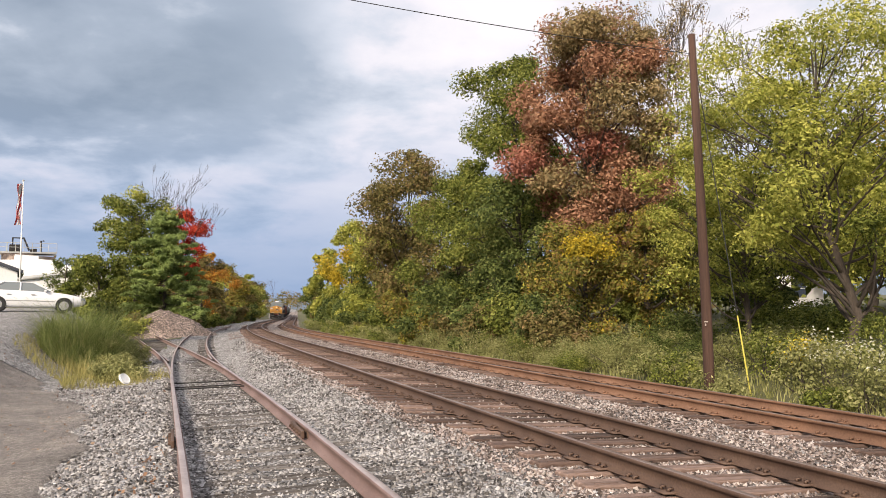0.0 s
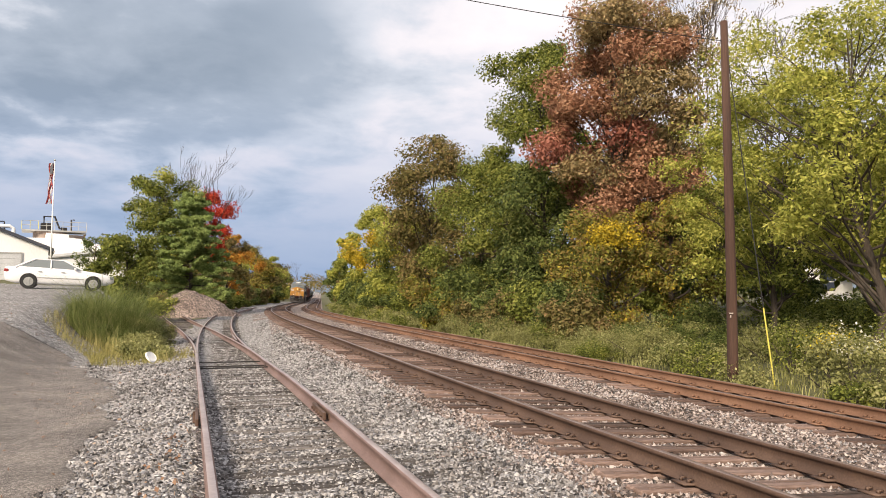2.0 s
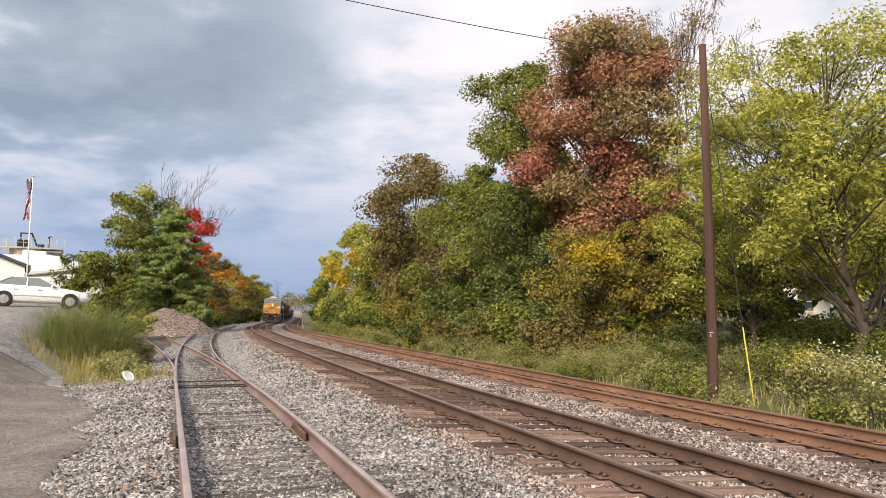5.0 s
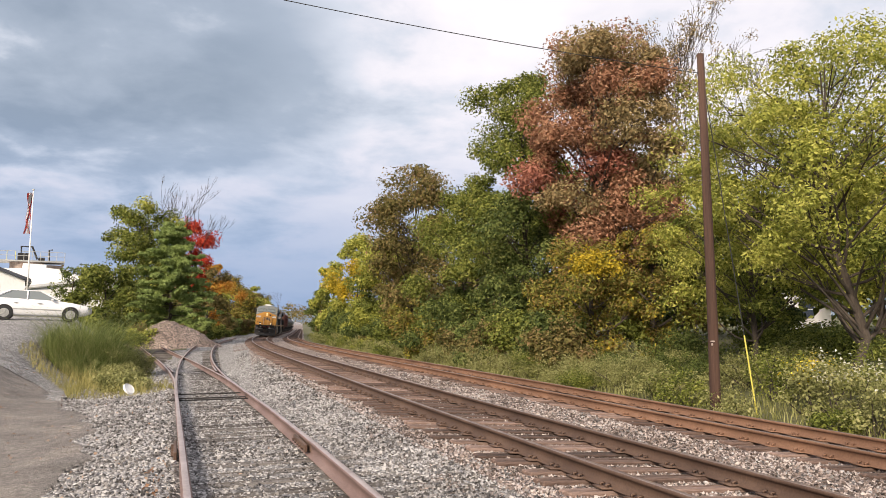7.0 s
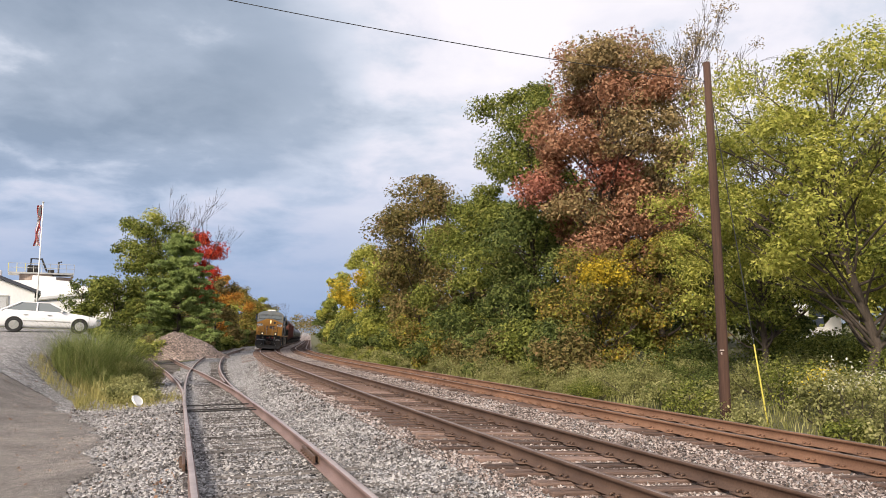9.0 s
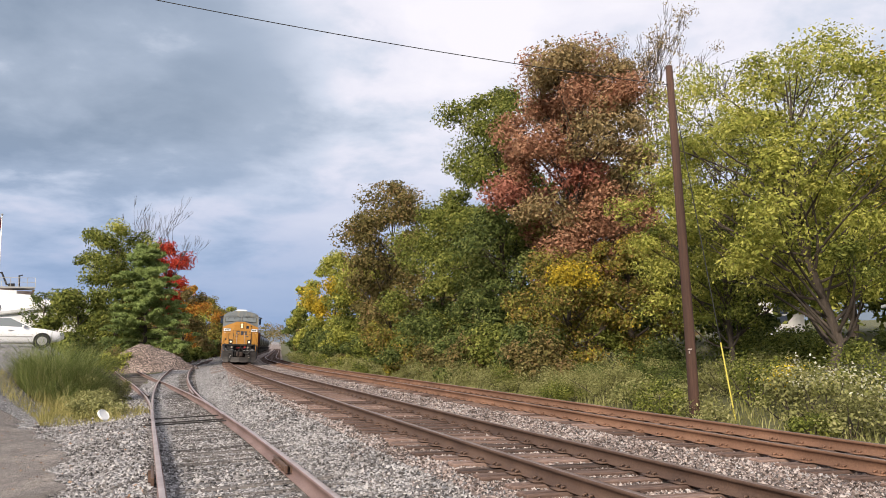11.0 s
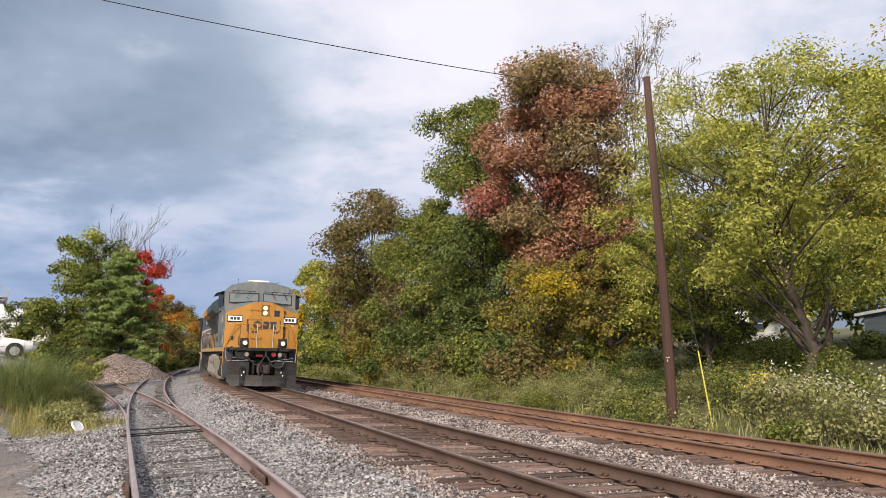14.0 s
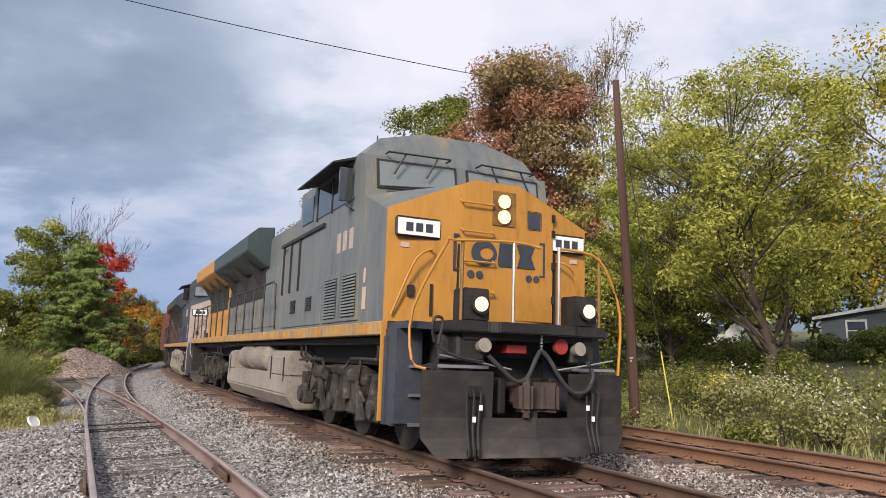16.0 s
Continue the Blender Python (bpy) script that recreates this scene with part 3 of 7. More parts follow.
def crown_lobes(rng, h, r, low, k, lean, lobe):
    """Boughs standing round the crown's shell with dark hollows between: clump centres, radii, and each one's bough."""
    zc, zr = h * (1 + low) / 2, h * (1 - low) / 2
    n = max(14, int(k * 0.34))
    gold = math.pi * (3 - math.sqrt(5))
    cs, rs, ids, heads = [], [], [], []
    for i in range(n):
        u = 1 - 2 * (i + 0.5) / n + rng.normal() * 0.05
        u = max(-0.98, min(0.98, u))
        a = i * gold + rng.normal() * 0.3
        q = rng.uniform(0.66, 0.95) if i % 4 else rng.uniform(0.15, 0.5)
        ring = math.sqrt(1 - u * u) ** 0.8
        f = (u + 1) / 2
        c = np.array([math.cos(a) * ring * q * r + lean[0] * f, math.sin(a) * ring * q * r + lean[1] * f, zc + u * 0.88 * zr])
        R = lobe * rng.uniform(0.7, 1.3)
        heads.append(c)
        for _ in range(5):
            d = rng.normal(size=3) + np.array([math.cos(a) * 0.5, math.sin(a) * 0.5, 0.55])
            d /= np.linalg.norm(d)
            cs.append(c + d * R * rng.uniform(0.45, 0.95) * [1, 1, 0.7]); rs.append(R * rng.uniform(0.45, 0.8)); ids.append(i)
    return np.array(cs), np.array(rs), np.array(ids), np.array(heads)


def tree(name, label, x, y, h, r, leaves, seed, low=0.25, k=60, per=150, size=0.26, clump=None, trunk=0.2, lean=(0, 0), flat=0.75, narrow=0.55,
         extra=None, zones=None):
    """extra: (leaf, share) pairs of boughs that have turned; zones: leaf for a bough by its place in the crown."""
    rng = np.random.default_rng(seed)
    h -= float(grade_np(offset_np(x, y)[0]))
    top = empty(name, pose(x, y, gz(x, y) - 0.05), label, "tree", "trees")
    far = math.hypot(x, y) > 30
    cl, rad, ids, heads = crown_lobes(rng, h, r, low, k, lean, clump or r * 0.40)
    tp = np.array([[0, 0, 0], [0.02 * h * rng.normal(), 0.02 * h * rng.normal(), h * low * 0.6], [lean[0] * 0.4 + 0.02 * h * rng.normal(), lean[1] * 0.4, h * (low + 0.25)],
                   [lean[0] * 0.7, lean[1] * 0.7, h * 0.72], [lean[0] * 0.9, lean[1] * 0.9, h * 0.93]])
    chunks = [tube_arrays(np.concatenate([tp[:1] - [0, 0, 0.15], tp]), trunk * np.array([1.5, 1.15, 0.95, 0.7, 0.35, 0.08]), 9)]
    stem = [0, low * 0.6, low + 0.25, 0.72, 0.93]
    for i, p in enumerate(heads):
        f0 = max(0.12, min(0.85, (p[2] / h) - 0.2))
        base = np.array([np.interp(f0, stem, tp[:, q]) for q in range(3)])
        chunks.append(limb(rng, base, p, trunk * 0.42 * (1 - 0.5 * f0), trunk * 0.10, sag=0.2, n=7))
        for q in cl[ids == i][:4]:
            chunks.append(limb(rng, p - (p - base) * 0.25, q, trunk * 0.10, trunk * 0.03, sag=0.15, n=4))
    v, f = join_arrays(chunks)
    ob = new("trunk", mesh_np("trunk", v, f, M["bark"], smooth=True)); ob.parent = top
    kind = np.array([leaves] * len(heads), dtype=object)
    for lm, share in extra or ():
        kind[rng.random(len(heads)) < share] = lm
    if zones:
        for i, p in enumerate(heads):
            kind[i] = zones(p[0] / r, p[2] / h, rng.random()) or kind[i]
    count = int(k * per * (2.4 if far else 1.35) / len(cl))
    for lm in [leaves] + sorted(set(kind) - {leaves}):
        pick = (kind == lm)[ids]
        if not pick.any():
            continue
        v, f = leaf_arrays(rng, cl[pick], rad[pick] * 1.15, count, size * (0.84 if far else 0.92), flat, narrow, droop=0.5, tri=far)
        nm = "crown" if lm == leaves else "turning_leaves"
        ob = new(nm, mesh_np(nm, v, f, M[lm])); ob.parent = top
    return top


def bare_tree(name, label, x, y, h, r, seed, trunk=0.14, depth=5, leaves=None, n_leaf=0):
    rng = np.random.default_rng(seed)
    top = empty(name, pose(x, y, gz(x, y) - 0.05), label, "tree", "trees")
    chunks, tips = [], []

    def grow(p, d, L, rad, lev):
        q = p + d * L
        pts = np.array([p, p + d * L * 0.5 + rng.normal(size=3) * L * 0.05, q])
        chunks.append(tube_arrays(pts, [max(rad, 0.010), max(rad * 0.82, 0.009), max(rad * 0.64, 0.008)], 5 if lev < 3 else 3))
        if lev >= depth:
            tips.append(q)
            return
        for _ in range(rng.integers(2, 4)):
            e = d + rng.normal(size=3) * 0.42 * np.array([r / h * 2.6, r / h * 2.6, 0.6]) + np.array([0, 0, 0.12])
            e /= np.linalg.norm(e)
            grow(q if rng.random() < 0.6 else (p + q) / 2 + (q - p) * 0.3, e, L * rng.uniform(0.58, 0.85), rad * 0.6, lev + 1)

    grow(np.array([0, 0, -0.1]), np.array([0, 0, 1.0]), h * 0.36, trunk, 0)
    v, f = join_arrays(chunks)
    v[:, 2] *= h / max(v[:, 2].max(), 0.1)
    ob = new("branchwork", mesh_np("branchwork", v, f, M["bark"])); ob.parent = top
    if leaves:
        tips = np.array(tips); tips[:, 2] *= h / tips[:, 2].max()
        pick = tips[rng.integers(0, len(tips), n_leaf)]
        v, f = leaf_arrays(rng, pick, np.full(n_leaf, 0.4), 16, 0.13)
        ob = new("leaves", mesh_np("leaves", v, f, M[leaves])); ob.parent = top
    return top


def pine(name, label, x, y, h, r, seed):
    rng = np.random.default_rng(seed)
    top = empty(name, pose(x, y, gz(x, y) - 0.05), label, "tree", "trees")
    chunks = [tube_arrays([[0, 0, -0.1], [0, 0, h * 0.5], [0.1, 0, h * 0.98]], [0.2, 0.13, 0.02], 8)]
    cs, rs = [], []
    for i in range(100):
        f = 0.12 + 0.86 * (i / 100)
        a = rng.uniform(0, 6.28)
        L = r * (1.05 * (1 - f) ** 0.7 + 0.08) * rng.uniform(0.7, 1.15)
        base = np.array([0, 0, h * f])
        tip = base + np.array([math.cos(a) * L, math.sin(a) * L, 0.10 * L])
        chunks.append(limb(rng, base, tip, 0.045, 0.012, 0.08, 5))
        for t in np.linspace(0.3, 1.0, 5):
            cs.append(base + (tip - base) * t + rng.normal(size=3) * 0.12); rs.append(0.5 * (0.65 + 0.5 * (1 - t)))
    v, f = join_arrays(chunks)
    ob = new("trunk", mesh_np("trunk", v, f, M["bark"], smooth=True)); ob.parent = top
    v, f = leaf_arrays(rng, cs, rs, 150, 0.36, 0.30, 0.16, tri=True)
    ob = new("needles", mesh_np("needles", v, f, M["needle"])); ob.parent = top
    return top


def shrub(name, label, x, y, h, r, leaves, seed, per=260, size=0.16, k=16, extra=None, group="shrubs"):
    rng = np.random.default_rng(seed)
    per = int(per * 0.68)
    top = empty(name, pose(x, y, gz(x, y) - 0.08), label, "shrub", group)
    cl = crown_clumps(rng, h, r, 0.05, k)
    chunks = [limb(rng, (rng.normal() * 0.1, rng.normal() * 0.1, 0), p, 0.022, 0.006, n=4) for p in cl[::2]]
    v, f = join_arrays(chunks)
    ob = tagged(new("stem_tangle", mesh_np("stem_tangle", v, f, M["bark"])), "thin brown stems", kind="stuff"); ob.parent = top
    far = math.hypot(x, y) > 24
    v, f = leaf_arrays(rng, cl, r * 0.42 * rng.uniform(0.7, 1.2, k), int(per * 2.8) if far else per, size * (0.58 if far else 1), 0.8, tri=far)
    ob = new("foliage", mesh_np("foliage", v, f, M[leaves])); ob.parent = top
    if extra:
        up = cl[np.argsort(-cl[:, 2])[: k // 2]]
        v, f = leaf_arrays(rng, up + [0, 0, 0.16], r * 0.34 * np.ones(len(up)), per // 4, size * 0.8, 0.9)
        ob = new("blossom", mesh_np("blossom", v, f, M[extra])); ob.parent = top
    return top


def blades(rng, px, py, h, w, lean=0.35):
    n = len(px)
    a = rng.uniform(0, 6.28, n)
    l = np.stack([np.cos(a), np.sin(a), np.zeros(n)], 1)
    sd = np.stack([-np.sin(a), np.cos(a), np.zeros(n)], 1)
    b = np.stack([px, py, ground_z(px, py) - 0.02], 1)
    hh, ln = h[:, None], (lean * h * rng.uniform(0.2, 1.5, n))[:, None]
    up = np.array([0, 0, 1.0])
    mid, tip = b + up * hh * 0.6 + l * ln * 0.35, b + up * hh + l * ln
    W = w[:, None]
    v = np.stack([b - sd * W, b + sd * W, mid + sd * W * 0.8, mid - sd * W * 0.8, tip + sd * W * 0.1, tip - sd * W * 0.1], 1).reshape(-1, 3)
    i = np.arange(n)[:, None] * 6
    f = np.concatenate([i + np.array([[0, 1, 2, 3]]), i + np.array([[3, 2, 4, 5]])])
    return v, f


def so_xy(s, o):
    a = np.radians(HEAD0 + BEND * s)
    return CENTRE.x - np.cos(a) * (1 / KAPPA - o), CENTRE.y + np.sin(a) * (1 / KAPPA - o)


def build_trees():
    g, d, ol, yg, ye, re = "leaf_green", "leaf_dark", "leaf_olive", "leaf_yg", "leaf_yellow", "leaf_red"
    T = tree
    def autumn(fx, fz, u):
        if fz > 0.86 or fx > 0.45:
            return "leaf_tan" if u < 0.55 else re
        if fx < 0.0 and fz < 0.75:
            return "leaf_rose" if u < 0.45 else ("leaf_tan" if u > 0.85 else re)
        return "leaf_tan" if u < 0.2 else re
    T("maple_tree", "tall maple with rust-red autumn leaves at the wood's edge", 9.0, 39.0, 17.7, 3.7, re, 1, low=0.24, k=150, per=260, size=0.2, trunk=0.24, zones=autumn)
    T("oak_tree", "tall green oak rising over the wood", 5.6, 49.7, 19.2, 4.0, g, 2, low=0.25, k=85, per=210, size=0.23, trunk=0.26)
    T("oak_tree", "olive-brown oak in the wood beside the tracks", -2.5, 66, 15.6, 4.4, ol, 3, low=0.15, k=80, per=150, size=0.3)
    T("ash_tree", "yellow-green tree in the wood beside the tracks", -4.6, 71.8, 10.2, 3.8, yg, 4, low=0.05, k=60, per=140, size=0.3, extra=[(g, 0.4)])
    T("maple_tree", "bright yellow tree beside the tracks", -11.3, 97, 13.4, 3.9, ye, 5, low=0.05, k=70, per=130, size=0.36, extra=[(yg, 0.5), ("leaf_orange", 0.04)])
    T("ash_tree", "yellow-green tree beside the tracks", -18.5, 123, 12.2, 3.2, yg, 6, low=0.05, k=50, per=100, size=0.42)
    T("oak_tree", "dark green tree far along the tracks", -28.3, 167, 10.2, 3.0, d, 7, low=0.03, k=50, per=90, size=0.5)
    T("maple_tree", "dense green tree at the wood's edge", 1.9, 52, 11.4, 3.9, g, 8, low=0.05, k=80, per=210, size=0.21, extra=[(d, 0.4)])
    T("maple_tree", "dark green tree under the taller crowns", 4.8, 41.7, 9.4, 3.4, d, 9, low=0.03, k=80, per=210, size=0.2, extra=[(g, 0.3)])
    T("cherry_tree", "small tree with brown and yellow turning leaves", 6.8, 33.4, 5.6, 2.4, "leaf_mix", 10, low=0.04, k=50, per=170, size=0.16, extra=[(ye, 0.1), (g, 0.3)])
    T("cherry_tree", "small tree with olive turning leaves", 10.0, 34.6, 6.4, 2.4, "leaf_mix", 11, low=0.04, k=50, per=190, size=0.16, extra=[(d, 0.4)])
    T("walnut_tree", "spreading walnut tree with yellow-green leaves beyond the pole", 11.6, 21.0, 10.6, 4.1, yg, 12, low=0.24, k=170, per=250, size=0.14, trunk=0.14, clump=1.05, lean=(-0.2, 0.4), flat=0.55, narrow=0.42, extra=[(g, 0.12)])
    T("walnut_tree", "yellow-green walnut tree behind the pole", 11.2, 26.5, 9.6, 3.2, yg, 13, low=0.18, k=120, per=220, size=0.14, trunk=0.11, clump=1.0, flat=0.55, narrow=0.42, extra=[(g, 0.2)])
    T("walnut_tree", "yellow-green tree at the end of the wood", 18.9, 22.0, 11.6, 3.6, yg, 14, low=0.25, k=90, per=190, size=0.17, trunk=0.18, clump=1.4, extra=[(ye, 0.5)])
    T("ash_tree", "dark green tree in the wood's shade", 14.2, 33.0, 7.0, 3.2, d, 15, low=0.2, k=60, per=150, size=0.24, extra=[(g, 0.3)])
    T("ash_tree", "green tree in the wood's shade", 26.5, 53.0, 8.6, 3.4, g, 16, low=0.3, k=60, per=130, size=0.26)
    T("ash_tree", "green tree deep in the wood", 12.5, 46.0, 12, 4.4, g, 17, low=0.1, k=70, per=120, size=0.3)
    T("ash_tree", "green tree deep in the wood", 25, 44.0, 12, 4.4, g, 18, low=0.25, k=70, per=100, size=0.3)
    T("ash_tree", "dark green tree behind the houses", 31, 46.0, 11, 4.2, g, 51, low=0.15, k=60, per=100, size=0.34)
    T("ash_tree", "dark green tree behind the houses", 36.5, 41.0, 11, 4.2, g, 52, low=0.15, k=60, per=100, size=0.34)
    T("ash_tree", "green tree beside the grey-blue house", 38.0, 32.0, 10, 4.0, g, 53, low=0.1, k=60, per=100, size=0.34)
    T("ash_tree", "dark green tree between the houses", 23.0, 38.5, 9, 3.0, yg, 54, low=0.22, k=55, per=110, size=0.28)
    bare_tree("dead_tree", "thin tree with bare twigs and a few last leaves", 14.4, 41.5, 20.2, 3.0, 21, leaves="leaf_tan", n_leaf=150, depth=7)
    bare_tree("dead_tree", "thin tree with bare twigs behind the walnut", 18.6, 40.0, 17.5, 3.0, 22, depth=7)
    # left of the tracks
    pine("pine_tree", "dark green pine on the bank", -24.7, 66.0, 11.2, 4.9, 31)
    T("oak_tree", "green oak beside the pine on the bank", -28.8, 69.5, 13.2, 3.9, g, 32, low=0.06, k=95, per=120, size=0.26, extra=[(yg, 0.25)])
    bare_tree("dead_tree", "leafless tree standing behind the pine", -28.2, 73.0, 17.4, 2.8, 33, depth=6)
    bare_tree("dead_tree", "leafless tree standing behind the pine", -25.8, 73.0, 15.6, 2.4, 34, depth=6)
    T("sumac_tree", "dark bushy tree at the foot of the bank", -22.6, 48.6, 5.2, 2.0, g, 35, low=0.02, k=40, per=150, size=0.22, trunk=0.1, extra=[("leaf_tan", 0.15)])
    T("cedar_tree", "small dark sparse tree beside the white building", -29.9, 58.7, 3.3, 1.5, d, 36, low=0.05, k=16, per=60, size=0.22, trunk=0.1)
    T("maple_tree", "scarlet maple behind the pine", -29.6, 85.2, 13.6, 2.1, "leaf_scarlet", 37, low=0.4, k=40, clump=1.15, per=110, size=0.3, trunk=0.12, extra=[("leaf_orange", 0.15)])
    T("maple_tree", "orange and yellow maple on the bank", -30.6, 95.3, 9.4, 3.0, "leaf_orange", 38, low=0.02, k=50, per=110, size=0.32, trunk=0.12, extra=[(ol, 0.4)])
    T("maple_tree", "yellow and orange tree on the bank", -42.0, 144, 10.6, 3.9, "leaf_mix", 39, low=0.02, k=45, per=100, size=0.34, trunk=0.12, extra=[(ye, 0.2), ("leaf_orange", 0.2)])
    T("ash_tree", "yellow-green tree along the bank", -51.0, 193, 11.5, 5.0, yg, 40, low=0.02, k=45, per=90, size=0.42, trunk=0.12, extra=[(ol, 0.4)])
    T("ash_tree", "olive tree along the bank", -39.5, 120, 9.5, 3.6, ol, 41, low=0.02, k=45, per=80, size=0.5, trunk=0.12, extra=[(yg, 0.4)])
    bare_tree("dead_tree", "leafless tree far along the tracks", -52.0, 232, 13.0, 3.4, 42, depth=5)
    T("ash_tree", "yellowing tree far along the bank", -48.5, 168, 10.5, 4.0, "leaf_mix", 43, low=0.02, k=40, per=70, size=0.6, trunk=0.12)
    for s, o, h, r, lm, sd in ((186, -9.5, 9.5, 3.4, "leaf_mix", 61), (205, -9.0, 10.5, 3.6, yg, 62), (228, -9.5, 10.0, 3.6, ol, 63), (258, -10.0, 10.5, 4.0, "leaf_mix", 64), (300, -10.0, 11.0, 4.4, yg, 65)):
        x, y, _ = line(s, o)
        T("ash_tree", "yellowing tree far along the tracks", x, y, h, r, lm, sd, low=0.02, k=40, per=60, size=0.6, trunk=0.12, extra=[(g, 0.3)])
    # understory along both sides
    rng = random.Random(8)
    kinds = [(d, "dense dark green undergrowth shrub at the wood's foot"), (g, "leafy green undergrowth shrub at the wood's foot"), ("leaf_mix", "undergrowth shrub with turning leaves"), (yg, "yellow-green undergrowth shrub beside the wood"), (ol, "olive brown undergrowth shrub beside the wood")]
    for i in range(46):
        s = 22 + 150 * (i / 46) ** 1.25
        o = rng.uniform(9.6, 11.2)
        x, y, _ = line(s, o)
        lm, lab = kinds[min(4, int(rng.random() ** 1.2 * 5))]
        sz = rng.uniform(0.8, 1.3)
        shrub("undergrowth_shrub", lab, x, y, (2.2 + 0.02 * s) * sz, 1.7 * sz, lm, 100 + i, per=130, size=0.22 + s * 0.0024, k=16)
    for i in range(16):
        x, y = rng.uniform(10, 26), rng.uniform(24, 36)
        lm, lab = kinds[i % 2]
        shrub("undergrowth_shrub", lab, x, y, rng.uniform(0.9, 1.6), rng.uniform(1.2, 1.8), lm, 160 + i, per=170, size=0.18, k=14)
    for i in range(40):
        s = 57 + 140 * (i / 40) ** 1.15
        o = rng.uniform(-11.0, -7.0) if s < 78 else rng.uniform(-9.5, -5.4)
        x, y, _ = line(s, o)
        lm, lab = kinds[rng.randrange(5)]
        shrub("bank_shrub", lab.replace("undergrowth", "wild").replace("at the wood's foot", "on the bank").replace("beside the wood", "on the bank"), x, y, (1.6 + 0.018 * (s - 44)) * rng.uniform(0.8, 1.3), rng.uniform(1.4, 2.2), lm, 200 + i, per=120, size=0.22 + s * 0.0022, k=14)
    for i in range(30):
        s, o = rng.uniform(-4, 46), rng.uniform(7.9, 10.0)
        x, y, _ = line(s, o)
        r = rng.uniform(0.5, 1.0)
        shrub("weed_clump", "pale green weed clump growing beside the second track", x, y, r * rng.uniform(0.9, 1.4), r, "weed" if rng.random() < 0.75 else g, 400 + i, per=110, size=0.08, k=20, group="weeds")
    for i in range(40):
        s, o = 44 + 110 * (i / 40) ** 1.2, rng.uniform(7.4, 9.2)
        x, y, _ = line(s, o)
        r = rng.uniform(0.8, 1.3)
        shrub("weed_clump", "pale green weed clump growing beside the second track", x, y, r * rng.uniform(0.9, 1.3), r, "weed" if i % 3 else g, 700 + i, per=45, size=0.16, k=14, group="weeds")
    # big weeds between the second track and the wood
    for i, (s, o, h, r, lm, ex) in enumerate([(15.5, 9.0, 1.5, 1.1, "weed", None), (13.2, 8.8, 1.2, 0.9, "weed", None), (18.5, 8.9, 1.3, 1.2, "weed", None), (22.5, 8.8, 1.2, 1.2, "weed", None),
                                              (27, 8.9, 1.2, 1.3, "weed", None), (33, 8.9, 1.4, 1.4, "weed", None), (9.0, 10.2, 1.3, 1.0, "weed", "gold_flower"), (7.2, 9.6, 1.5, 1.0, "weed", "white_flower"),
                                              (5.2, 9.3, 1.5, 1.1, "weed", "white_flower"), (3.2, 9.8, 1.5, 1.2, "weed", "white_flower"), (8.4, 12.0, 1.7, 1.2, g, None), (11.0, 11.0, 1.5, 1.1, g, None),
                                              (5.5, 12.0, 1.7, 1.3, g, None), (2.0, 12.2, 1.7, 1.3, g, None), (0.5, 9.6, 1.3, 1.1, "weed", "white_flower"), (-2, 9.8, 1.3, 1.2, "weed", "white_flower")]):
        x, y, _ = line(s, o)
        shrub("weed_clump", "pale green weed clump" + (" with flowers" if ex else "") + " beside the second track", x, y, h, r, lm, 300 + i, per=150, size=0.085, k=24, extra=ex, group="weeds")
    for i in range(26):
        s, o = rng.uniform(10, 24), rng.uniform(9.4, 14.5)
        x, y, _ = line(s, o)
        r = rng.uniform(0.6, 1.15)
        shrub("weed_clump", "grey-green weed clump between the pole and the wood", x, y, r * rng.uniform(0.8, 1.2), r, "weed" if i % 2 else d, 600 + i, per=105, size=0.095, k=20, group="weeds")


build_trees()


